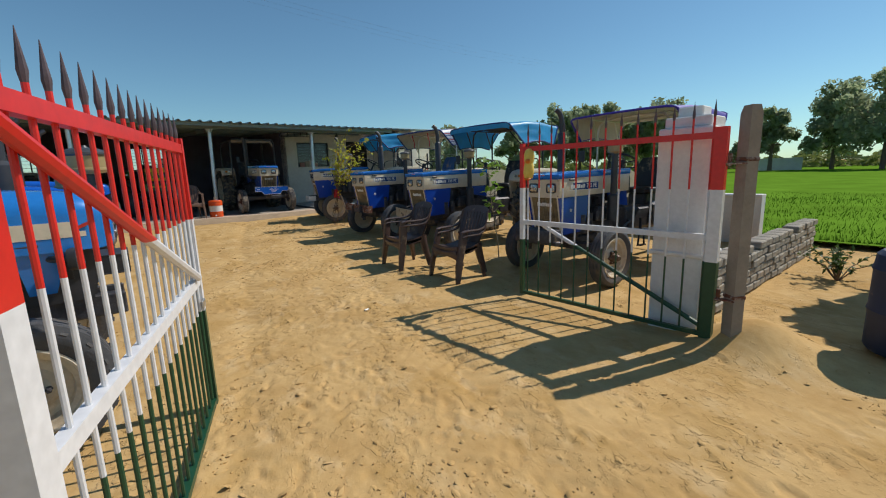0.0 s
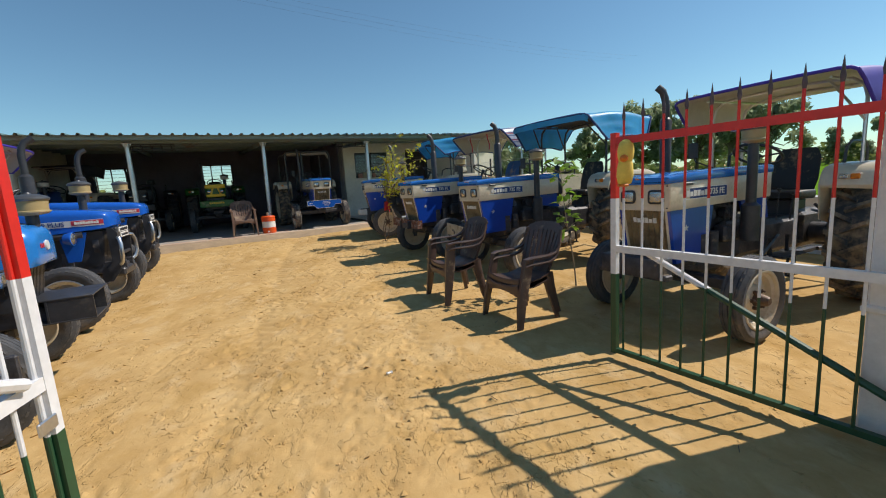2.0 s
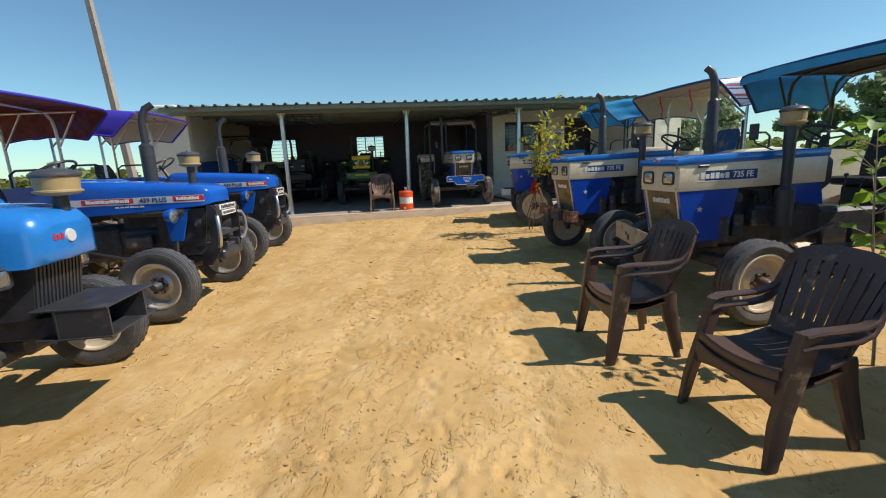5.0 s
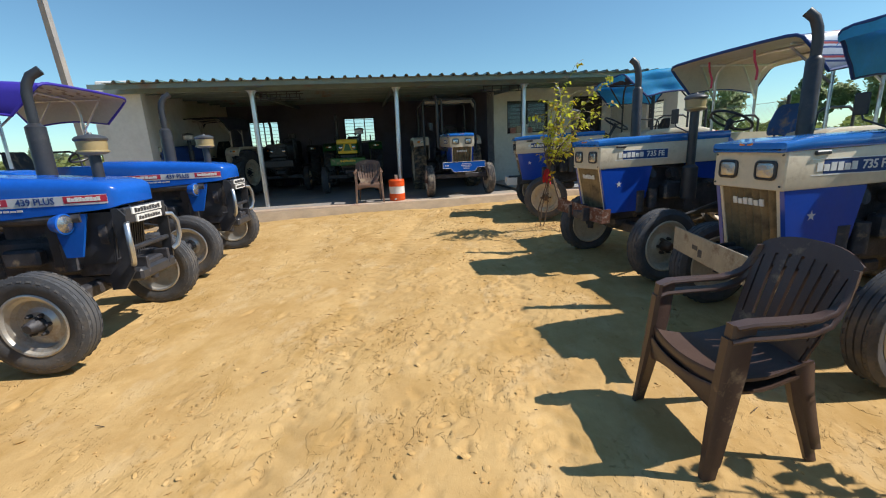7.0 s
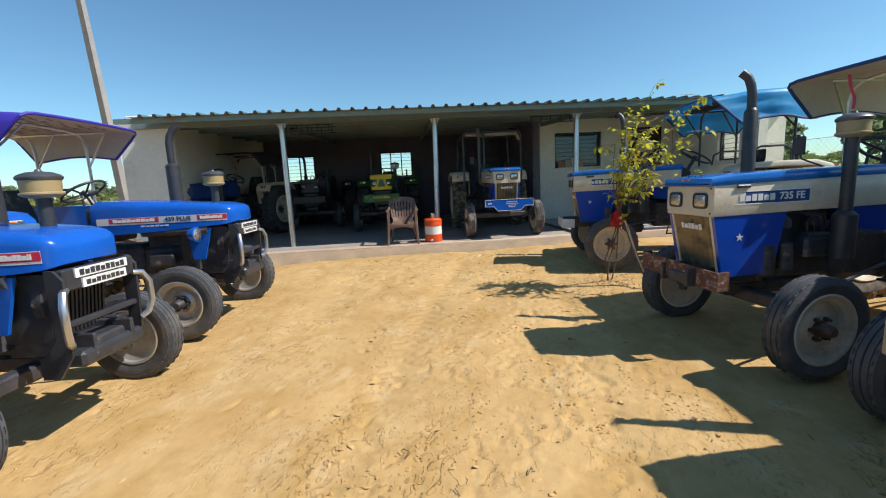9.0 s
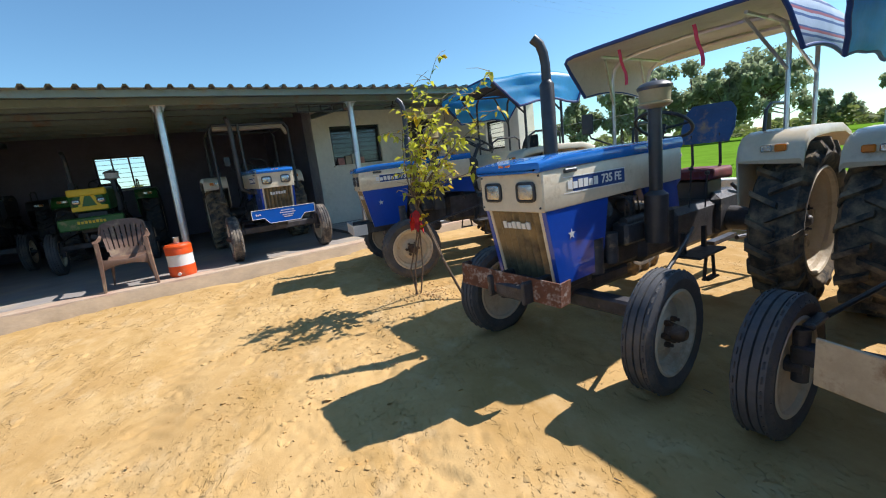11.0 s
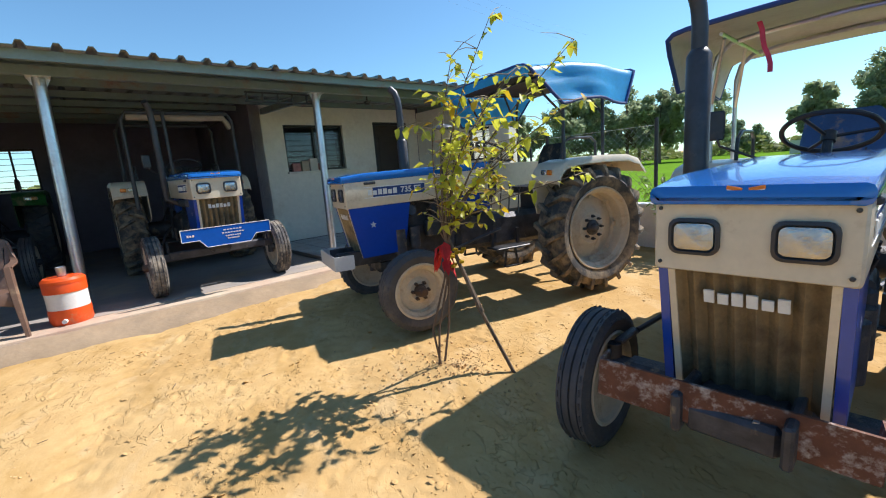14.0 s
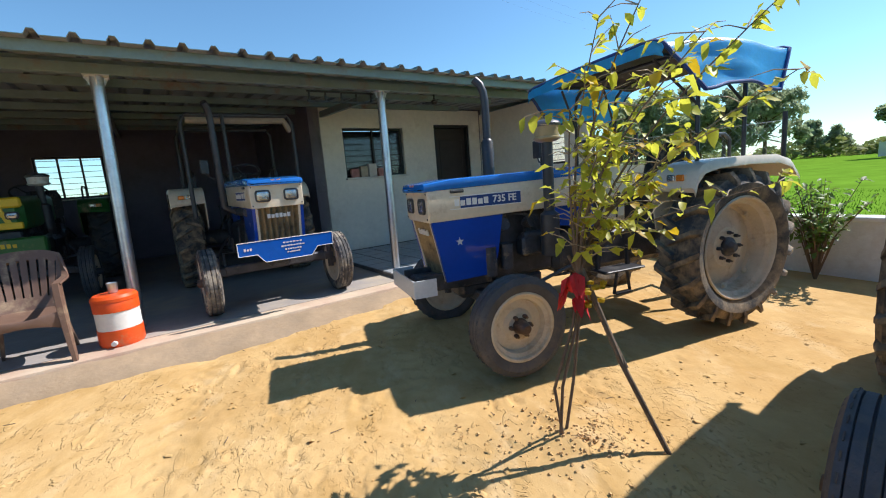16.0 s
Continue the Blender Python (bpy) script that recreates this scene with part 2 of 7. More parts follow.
def sand_material():
    """Loose yellow sand: pale dry crust broken into flakes, darker trodden patches, fine grit."""
    m = material("yellow_sand", (0.59, 0.384, 0.17), 0.95, 0, 0.1, 0.9, (0.425, 0.248, 0.09), 0.52, 1.3, gloss=0.1)
    nt = m.node_tree
    nd, ln = nt.nodes, nt.links
    b = nd["Principled BSDF"]
    tc, mp = nd.new("ShaderNodeTexCoord"), nd.new("ShaderNodeMapping")
    mp.inputs["Scale"].default_value = (1.35, 0.8, 1.0)
    ln.new(tc.outputs["Object"], mp.inputs["Vector"])

    def tex(scale, detail, rough, warp=0.0):
        n = nd.new("ShaderNodeTexNoise")
        n.inputs["Scale"].default_value, n.inputs["Detail"].default_value = scale, detail
        n.inputs["Roughness"].default_value, n.inputs["Distortion"].default_value = rough, warp
        ln.new(mp.outputs[0], n.inputs["Vector"])
        return n.outputs[0]

    def span(sock, lo, hi, a=0.0, c=1.0):
        r = nd.new("ShaderNodeMapRange")
        for k, v in enumerate((lo, hi, a, c)):
            r.inputs[k + 1].default_value = v
        ln.new(sock, r.inputs[0])
        return r.outputs[0]

    def mul(a, c):
        n = nd.new("ShaderNodeMath")
        n.operation = "MULTIPLY"
        ln.new(a, n.inputs[0])
        ln.new(c, n.inputs[1])
        return n.outputs[0]

    def bump(height, strength, dist, below=None):
        n = nd.new("ShaderNodeBump")
        n.inputs["Strength"].default_value, n.inputs["Distance"].default_value = strength, dist
        ln.new(height, n.inputs["Height"])
        if below:
            ln.new(below, n.inputs["Normal"])
        return n.outputs[0]

    mask = span(tex(0.9, 3, 0.5), 0.46, 0.6, 0.1, 1.0)
    # trodden lane: the crust breaks in clusters that run along the way in
    lane = nd.new("ShaderNodeMapping")
    lane.inputs["Scale"].default_value = (1.0, 0.3, 1.0)
    ln.new(tc.outputs["Object"], lane.inputs["Vector"])
    run = nd.new("ShaderNodeTexNoise")
    run.inputs["Scale"].default_value, run.inputs["Detail"].default_value = 0.75, 2
    ln.new(lane.outputs[0], run.inputs["Vector"])
    trodden = mul(span(run.outputs[0], 0.42, 0.58, 0.1, 1.0), span(tex(2.3, 3, 0.55), 0.47, 0.58, 0.05, 1.0))
    crust = tex(6.5, 5, 0.55, 0.6)
    flakes = mul(span(crust, 0.545, 0.562), trodden)
    edge_shades = mul(mul(span(crust, 0.528, 0.547), span(crust, 0.568, 0.552)), trodden)
    normal = bump(tex(2.6, 5, 0.55), 0.25, 0.02)
    normal = bump(tex(14, 5, 0.6), 0.3, 0.01, normal)
    normal = bump(flakes, 0.8, 0.016, normal)
    crumbs = mul(span(tex(34, 4, 0.6, 0.3), 0.58, 0.68), span(tex(1.7, 3, 0.5), 0.45, 0.6))
    normal = bump(crumbs, 0.8, 0.008, normal)
    normal = bump(tex(110, 3, 0.6), 0.35, 0.004, normal)
    ln.new(normal, b.inputs["Normal"])
    # darker brown marks at random, in patches
    col = b.inputs["Base Color"].links[0].from_socket
    mx = nd.new("ShaderNodeMix")
    mx.data_type = "RGBA"
    mx.inputs[7].default_value = (0.34, 0.2, 0.075, 1)
    ln.new(mul(span(tex(11, 5, 0.6, 0.4), 0.6, 0.68, 0.0, 0.6), mask), mx.inputs[0])
    ln.new(col, mx.inputs[6])
    ln.new(mx.outputs[2], b.inputs["Base Color"])
    def blend(fac, below, colour):
        n = nd.new("ShaderNodeMix")
        n.data_type = "RGBA"
        n.inputs[7].default_value = (*colour, 1)
        ln.new(fac, n.inputs[0])
        ln.new(below, n.inputs[6])
        return n.outputs[2]

    tone = blend(span(tex(2.2, 6, 0.62, 0.4), 0.5, 0.66, 0.0, 0.6), mx.outputs[2], (0.41, 0.242, 0.08))
    tone = blend(span(tex(3.4, 5, 0.6, 0.2), 0.54, 0.68, 0.0, 0.5), tone, (0.615, 0.438, 0.24))
    # dark rims paint in the small shadows of the raised crust edges
    edge_shade_mix = nd.new("ShaderNodeMix")
    edge_shade_mix.data_type = "RGBA"
    edge_shade_mix.inputs[7].default_value = (0.2, 0.11, 0.045, 1)
    ln.new(span(mul(edge_shades, span(tex(3.0, 3, 0.5), 0.42, 0.55)), 0.0, 1.0, 0.0, 0.22), edge_shade_mix.inputs[0])
    ln.new(tone, edge_shade_mix.inputs[6])
    ln.new(edge_shade_mix.outputs[2], b.inputs["Base Color"])
    return m


M["sand"] = sand_material()


def striped_cloth():
    """Silvery sheet printed with navy and red stripes along its length."""
    m = material("striped_canopy_cloth", (0.5, 0.55, 0.62), 0.45)
    nt = m.node_tree
    nd, ln = nt.nodes, nt.links
    b = nd["Principled BSDF"]
    base = b.inputs["Base Color"].links[0].from_socket
    tc, wv, cr, mx = nd.new("ShaderNodeTexCoord"), nd.new("ShaderNodeTexWave"), nd.new("ShaderNodeValToRGB"), nd.new("ShaderNodeMix")
    wv.bands_direction, wv.wave_profile = "Z", "SAW"
    wv.inputs["Scale"].default_value, wv.inputs["Distortion"].default_value = 2.6, 0.6
    ln.new(tc.outputs["Object"], wv.inputs["Vector"])
    cr.color_ramp.interpolation = "CONSTANT"
    el = cr.color_ramp.elements
    el[0].position, el[0].color = 0.0, (1, 1, 1, 1)
    el[1].position, el[1].color = 0.45, (0.06, 0.12, 0.35, 1)
    for q, c in ((0.6, (1, 1, 1, 1)), (0.75, (0.9, 0.12, 0.1, 1)), (0.9, (0.06, 0.12, 0.35, 1))):
        el.new(q).color = c
    ln.new(wv.outputs[0], cr.inputs[0])
    mx.data_type, mx.blend_type = "RGBA", "MULTIPLY"
    mx.inputs[0].default_value = 1.0
    ln.new(base, mx.inputs[6])
    ln.new(cr.outputs[0], mx.inputs[7])
    ln.new(mx.outputs[2], b.inputs["Base Color"])
    return m


M["striped_cloth"] = striped_cloth()


def banded_paint(name, stops):
    """Paint in level bands by height above the thing's base: [(height, colour), ...]."""
    m = material(name, (0.5, 0.5, 0.5), 0.4)
    nt = m.node_tree
    nd, ln = nt.nodes, nt.links
    tc, sep, cr = nd.new("ShaderNodeTexCoord"), nd.new("ShaderNodeSeparateXYZ"), nd.new("ShaderNodeValToRGB")
    cr.color_ramp.interpolation = "CONSTANT"
    mr = nd.new("ShaderNodeMapRange")
    mr.inputs[1].default_value, mr.inputs[2].default_value = 0.0, 2.0
    el = cr.color_ramp.elements
    el[0].position, el[0].color = 0.0, (*stops[0][1], 1)
    el[1].position, el[1].color = stops[1][0] / 2, (*stops[1][1], 1)
    for h, c in stops[2:]:
        e = el.new(h / 2)
        e.color = (*c, 1)
    ln.new(tc.outputs["Object"], sep.inputs[0])
    ln.new(sep.outputs[2], mr.inputs[0])
    ln.new(mr.outputs[0], cr.inputs[0])
    n = nd.new("ShaderNodeTexNoise")
    n.inputs["Scale"].default_value = 25
    mx = nd.new("ShaderNodeMix")
    mx.data_type, mx.blend_type = "RGBA", "MULTIPLY"
    mx.inputs[0].default_value = 0.3
    ln.new(tc.outputs["Object"], n.inputs["Vector"])
    ln.new(cr.outputs[0], mx.inputs[6])
    ln.new(n.outputs[0], mx.inputs[7])
    ln.new(mx.outputs[2], nd["Principled BSDF"].inputs["Base Color"])
    return m


M["tricolour"] = banded_paint("tricolour_gate_paint", [(0, (0.012, 0.075, 0.035)), (0.66, (0.8, 0.8, 0.82)), (1.24, (0.75, 0.03, 0.02)), (1.8, (0.1, 0.08, 0.09))])


# ---- shape helpers ----
class Shape:
    """Collects vertices and faces of one mesh."""

    def __init__(self):
        self.v, self.f = [], []

    def add(self, verts, faces):
        k = len(self.v)
        self.v += [tuple(p) for p in verts]
        self.f += [tuple(i + k for i in q) for q in faces]
        return self

    def box(self, size, at, rot=(0, 0, 0), bevel=0.0, seg=1):
        bm = bmesh.new()
        bmesh.ops.create_cube(bm, size=1)
        bmesh.ops.scale(bm, vec=size, verts=bm.verts)
        if bevel:
            bmesh.ops.bevel(bm, geom=bm.edges[:], offset=min(bevel, min(size) * 0.45), segments=seg, affect="EDGES", profile=0.5)
        m = pose(*at, *rot)
        bm.verts.index_update()
        self.add([m @ p.co for p in bm.verts], [[p.index for p in q.verts] for q in bm.faces])
        bm.free()
        return self

    def loft(self, loops, cap=True, closed=False):
        n, k = len(loops[0]), len(self.v)
        fs = []
        rows = len(loops)
        for i in range(rows if closed else rows - 1):
            a, b = i * n, ((i + 1) % rows) * n
            fs += [(a + j, a + (j + 1) % n, b + (j + 1) % n, b + j) for j in range(n)]
        if cap and not closed:
            fs += [tuple(range(n - 1, -1, -1)), tuple(range((rows - 1) * n, rows * n))]
        return self.add([p for l in loops for p in l], fs)

    def tube(self, pts, r, seg=8, closed=False, radii=None):
        pts = [Vector(p) for p in pts]
        loops, up = [], None
        for i, p in enumerate(pts):
            a = pts[i - 1] if i or closed else p
            b = pts[(i + 1) % len(pts)] if i + 1 < len(pts) or closed else p
            d = (b - a).normalized()
            if up is None:
                up = Vector((0, 0, 1)) if abs(d.z) < 0.9 else Vector((1, 0, 0))
            s = d.cross(up).normalized()
            up = s.cross(d).normalized()
            rr = radii[i] if radii else r
            loops.append([p + rr * (math.cos(t) * s + math.sin(t) * up) for t in (2 * math.pi * j / seg for j in range(seg))])
        return self.loft(loops, True, closed)

    def cyl(self, p0, p1, r0, r1=None, seg=16):
        return self.tube([p0, p1], r0, seg, radii=[r0, r0 if r1 is None else r1])

    def lathe(self, profile, at=(0, 0, 0), axis="y", seg=32, closed=False):
        """profile: (along, radius) pairs, turned round the axis."""
        loops = []
        for j in range(seg):
            t = 2 * math.pi * j / seg
            c, s = math.cos(t), math.sin(t)
            if axis == "y":
                loops.append([(at[0] + r * c, at[1] + y, at[2] + r * s) for y, r in profile])
            elif axis == "z":
                loops.append([(at[0] + r * c, at[1] + r * s, at[2] + y) for y, r in profile])
            else:
                loops.append([(at[0] + y, at[1] + r * c, at[2] + r * s) for y, r in profile])
        n, k = len(profile), len(self.v)
        fs = []
        for j in range(seg):
            a, b = j * n, ((j + 1) % seg) * n
            fs += [(a + i, a + i + 1, b + i + 1, b + i) for i in range(n - 1)]
            if closed:
                fs.append((a + n - 1, a, b, b + n - 1))
        return self.add([p for l in loops for p in l], fs)

    def extrude(self, outline, y0, y1):
        """A flat outline of (x, z) pairs, thick from y0 to y1."""
        return self.loft([[(x, y0, z) for x, z in outline], [(x, y1, z) for x, z in outline]])

    def moved(self, m):
        self.v = [tuple(m @ Vector(p)) for p in self.v]
        return self

    def join(self, other):
        return self.add(other.v, other.f)


def mesh_of(name, shape, mat, angle=35):
    me = bpy.data.meshes.new(name)
    me.from_pydata(shape.v, [], shape.f)
    bm = bmesh.new()
    bm.from_mesh(me)
    if len(bm.faces) < 20000:
        bmesh.ops.recalc_face_normals(bm, faces=bm.faces)
    bm.to_mesh(me)
    bm.free()
    if angle:
        me.polygons.foreach_set("use_smooth", [True] * len(me.polygons))
        me.set_sharp_from_angle(angle=radians(angle))
    me.materials.append(mat)
    return me


def part(name, shape, mat, parent=None, label="", angle=35):
    ob = new(name, mesh_of(name, shape, mat, angle))
    ob.parent = parent
    return tagged(ob, label)


def thing(name, label, category, m=None, group="", kind=""):
    ob = new(name)
    ob.empty_display_size = 0.1
    if m is not None:
        ob.matrix_basis = m
    return tagged(ob, label, category, group, kind)


def solid(name, shape, mat, label, category, m=None, group="", kind="", angle=35):
    ob = part(name, shape, mat, None, "", angle)
    if m is not None:
        ob.matrix_basis = m
    return tagged(ob, label, category, group, kind)


def lettering(body, size, depth=0.002, bold=0.0):
    """Raised letters in the built-in font, in the x-y plane, centred."""
    cu = bpy.data.curves.new("letters", "FONT")
    cu.body, cu.size, cu.extrude, cu.align_x, cu.align_y, cu.offset = body, size, depth, "CENTER", "CENTER", bold
    cu.resolution_u = 2
    ob = bpy.data.objects.new("letters", cu)
    scene.collection.objects.link(ob)
    me = bpy.data.meshes.new_from_object(ob.evaluated_get(bpy.context.evaluated_depsgraph_get()))
    s = Shape().add([tuple(p.co) for p in me.vertices], [tuple(p.vertices) for p in me.polygons])
    bpy.data.objects.remove(ob)
    bpy.data.curves.remove(cu)
    bpy.data.meshes.remove(me)
    return s


def bar_row(name, width, height, n, m, mat, parent, depth=0.002, gap=0.3):
    """A row of plain solid bars standing for a word, each a part of its own."""
    w = width / n
    for i in range(n):
        h = height * (1.0 if i % 3 != 1 else 0.8)
        part(name, Shape().box((w * (1 - gap), h, depth * 2), (-width / 2 + w * (i + 0.5), (h - height) / 2, 0)).moved(m), M[mat], parent)


def rrect(w, h, r, n=3, cy=0.0, cz=0.0):
    """A rounded rectangle as (y, z) pairs."""
    out = []
    for qx, qy, a0 in ((1, 1, 0), (-1, 1, 90), (-1, -1, 180), (1, -1, 270)):
        for i in range(n + 1):
            t = radians(a0 + 90 * i / n)
            out.append((cy + qx * (w / 2 - r) + r * math.cos(t), cz + qy * (h / 2 - r) + r * math.sin(t)))
    return out


def ground_z(x, y):
    """The yard climbs gently and ever faster towards the shed."""
    v = np.clip(y, 0.0, 13.6) - 4.0
    e = np.clip((x - 6.6) / 2.5, 0.0, 1.0)
    return 0.03 + (0.017 * v + 0.0015 * np.maximum(v, 0.0) ** 2) * (1 - e)


# ---- ground ----
def make_ground():
    def axis(lo, hi, step, far):
        a = list(np.arange(lo, hi + 1e-6, step))
        d, p = step, hi
        while p < far:
            d *= 1.3
            p += d
            a.append(p)
        d, p = step, lo
        while p > -far:
            d *= 1.3
            p -= d
            a.insert(0, p)
        return np.array(a)

    xs, ys = axis(-3.4, 4.4, 0.022, 3000), axis(0.8, 13.4, 0.022, 3000)
    X, Y = np.meshgrid(xs, ys)
    Z = ground_z(X, Y)
    near = (X > -4.4) & (X < 5.4) & (Y > -0.4) & (Y < 14.4)
    rough = np.zeros_like(Z)
    for j, i in zip(*np.nonzero(near)):
        p = Vector((X[j, i], Y[j, i], 0))
        c = noise.noise(p * 0.9 + Vector((3, 1, 0)))
        q = noise.noise(p * 13.0)
        g = noise.noise(p * 21.0 + Vector((0, 5, 2)))
        rough[j, i] = 0.022 * max(0.0, g - 0.32) * max(0.0, min(1.0, 0.2 + 2.5 * c)) + 0.014 * noise.noise(p * 1.1) + 0.0025 * noise.noise(p * 4.1) + 0.002 * noise.noise(p * 10.0) + 0.02 * max(0.0, q - 0.3) * max(0.0, min(1.0, 0.35 + 2.2 * c))
    Z += rough
    # footprints: sunk soles with a pushed-up rim, thickest along the way in
    rnd = random.Random(4)
    for k in range(1500):
        t = rnd.random() ** 1.5
        if k % 4:
            x, y = rnd.gauss(0.35 + 0.5 * t, 0.75), 0.8 + 12.0 * t
        else:
            x, y = rnd.uniform(-2.8, 4.2), 0.8 + 12.3 * t
        i0, i1 = np.searchsorted(xs, (x - 0.22, x + 0.22))
        j0, j1 = np.searchsorted(ys, (y - 0.22, y + 0.22))
        if i1 <= i0 or j1 <= j0:
            continue
        a = rnd.gauss(1.57, 0.7)
        u = (X[j0:j1, i0:i1] - x) * math.cos(a) + (Y[j0:j1, i0:i1] - y) * math.sin(a)
        v = -(X[j0:j1, i0:i1] - x) * math.sin(a) + (Y[j0:j1, i0:i1] - y) * math.cos(a)
        L, W, d = rnd.uniform(0.03, 0.1), rnd.uniform(0.018, 0.04), rnd.uniform(0.003, 0.009) * (1.0 if k % 5 else 1.6)
        w = 0.25 * np.sin(u * 70 + k) * np.sin(v * 90 + 2 * k)
        r = np.sqrt((u / L) ** 2 + (v / W) ** 2) + w
        Z[j0:j1, i0:i1] += -d * np.clip((1.12 - r) / 0.25, 0, 1) + 0.6 * d * np.exp(-((r - 1.4) / 0.25) ** 2) * (u > -0.4 * L)
    # soil heaped round the saplings and the gate post
    for x, y, r, h in ((1.75, 10.75, 0.32, 0.06), (3.6, 1.98, 0.36, 0.24), (3.43, 5.78, 0.3, 0.05)):
        Z += h * np.exp(-((X - x) ** 2 + (Y - y) ** 2) / (r * r))
    # wheel ruts with cleat marks
    for off in (-0.8, 0.7):
        c = 0.45 + off + 0.12 * np.sin(Y * 0.45)
        Z += near * np.exp(-((X - c) / 0.15) ** 2) * (-0.016 + 0.006 * np.sin((Y + 0.6 * np.abs(X - c)) * 42))
    # crust broken into crumbs and tilted flakes, in streaks along the way
    crumb = Shape()
    for k in range(330):
        t = rnd.random() ** 1.2
        cx, cy = (rnd.gauss(0.35 + 0.5 * t, 1.0) if k % 3 else rnd.uniform(-2.9, 4.0)), 1.0 + 11.8 * t
        lean, sx, sy = rnd.gauss(0.0, 0.5), rnd.uniform(0.02, 0.09), rnd.uniform(0.08, 0.4)
        for c in range(rnd.randint(6, 34)):
            gx, gy = rnd.gauss(0, sx), rnd.gauss(0, sy)
            x, y = cx + gx * math.cos(lean) - gy * math.sin(lean), cy + gx * math.sin(lean) + gy * math.cos(lean)
            if not (-3.3 < x < 4.3 and 0.9 < y < 13.2):
                continue
            z = Z[np.searchsorted(ys, y) - 1, np.searchsorted(xs, x) - 1]
            flake = c % 5 == 0
            r = rnd.uniform(0.014, 0.034) if flake else 0.004 + 0.009 * rnd.random() ** 2
            h = r * (0.2 if flake else rnd.uniform(0.4, 0.7))
            m = pose(x, y, z + h * 0.1, rnd.gauss(0, 14 if flake else 25), rnd.gauss(0, 14 if flake else 25), rnd.uniform(0, 360))
            ring = [(r * rnd.uniform(0.7, 1.25) * math.cos(q * 1.047), r * rnd.uniform(0.4, 0.8) * math.sin(q * 1.047), h * rnd.uniform(-0.2, 0.3)) for q in range(6)]
            pts = ring + [(p[0] * 0.6, p[1] * 0.6, h * rnd.uniform(0.7, 1.0)) for p in ring] + [(0, 0, -h)]
            fs = [(q, (q + 1) % 6, 6 + (q + 1) % 6, 6 + q) for q in range(6)] + [(6, 7, 8, 9, 10, 11)] + [((q + 1) % 6, q, 12) for q in range(6)]
            crumb.add([m @ Vector(p) for p in pts], fs)
    tagged(new("sand_crumbs", mesh_of("sand_crumbs", crumb, M["sand"])), "yellow crumbs and flakes of broken sand crust", "sand crumbs", kind="stuff")
    n, mrows = len(xs), len(ys)
    me = bpy.data.meshes.new("ground")
    me.from_pydata(np.stack([X, Y, Z], -1).reshape(-1, 3).tolist(), [],
                   [(j * n + i, j * n + i + 1, (j + 1) * n + i + 1, (j + 1) * n + i) for j in range(mrows - 1) for i in range(n - 1)])
    me.polygons.foreach_set("use_smooth", [True] * len(me.polygons))
    me.materials.append(M["sand"])
    return tagged(new("ground", me), "yellow trodden sand with footprints and wheel ruts", "ground", kind="structure")


make_ground()

# ---- shed: s along the front, d into the depth, from the middle post's foot ----
SHED = pose(-1.21, 13.96, 0, 0, 0, 15.8)
SLAB = 0.44
BAY = 3.005


def world_of(s, d, z=0.0):
    return SHED @ Vector((s, d, z))


def structure(name, shape, mat, label, category, angle=35, m=SHED):
    return solid(name, shape, mat, label, category, m, kind="structure", angle=angle)


structure("floor", Shape().box((12.6, 7.55, 0.5), (0.0, 3.25, SLAB - 0.25)), M["slab"], "grey cement floor of the open shed", "floor")
structure("kerb", Shape().box((12.6, 0.26, 0.5), (0.0, -0.655, SLAB - 0.247), bevel=0.03, seg=2), M["slab_red"], "worn red oxide edge of the shed floor", "kerb")


def make_apron():
    """Broken slope of cement and sand running down from the kerb."""
    rnd = random.Random(14)
    loops = []
    for i in range(121):
        a = -6.3 + 0.105 * i
        w = 0.3 + 0.09 * math.sin(a * 1.3) + rnd.uniform(-0.03, 0.03)
        g = 0.3 - SLAB
        top = SLAB - 0.022 + rnd.uniform(-0.012, 0.006)
        loops.append([(a, -0.775, top), (a, -0.81 - 0.02 * rnd.random(), top - 0.006), (a, -0.8 - w * 0.45, top - 0.045 + rnd.uniform(-0.01, 0.01)), (a, -0.8 - w, 0.292), (a, -0.85 - w, 0.2), (a, -0.775, 0.2)])
    structure("apron", Shape().loft(loops), M["apron"], "worn sandy cement slope before the shed floor", "apron", 60)


make_apron()
structure("wall_west", Shape().loft([[(-6.05, d, SLAB), (-5.45, d, SLAB), (-5.45, d, t), (-6.05, d, t)] for d, t in ((0.23, 3.045), (6.7, 3.335))]), M["plaster"], "white plastered end wall of the shed", "wall")
structure("wall_front_west", Shape().box((0.93, 0.2, 2.6), (-5.635, 0.12, SLAB + 1.3)), M["plaster"], "white plastered wall end of the shed front", "wall")
structure("parapet", Shape().box((0.62, 3.2, 0.1), (-5.8, 1.9, 3.16), bevel=0.02).box((0.75, 0.24, 0.1), (-5.86, 0.5, 3.1), bevel=0.02), M["whitewash"], "white roof parapet beside the shed", "parapet")


def wall_with_openings(length, height, thick, holes):
    """A wall in x and z from the origin, with rectangular holes (x0, x1, z0, z1)."""
    s = Shape()
    xs = sorted({0, length, *[h[0] for h in holes], *[h[1] for h in holes]})
    for a, b in zip(xs, xs[1:]):
        zs = [(h[2], h[3]) for h in holes if h[0] <= a and h[1] >= b]
        z = 0
        for z0, z1 in sorted(zs):
            if z0 > z:
                s.box((b - a, thick, z0 - z), ((a + b) / 2, 0, (z + z0) / 2))
            z = z1
        if z < height:
            s.box((b - a, thick, height - z), ((a + b) / 2, 0, (z + height) / 2))
    return s


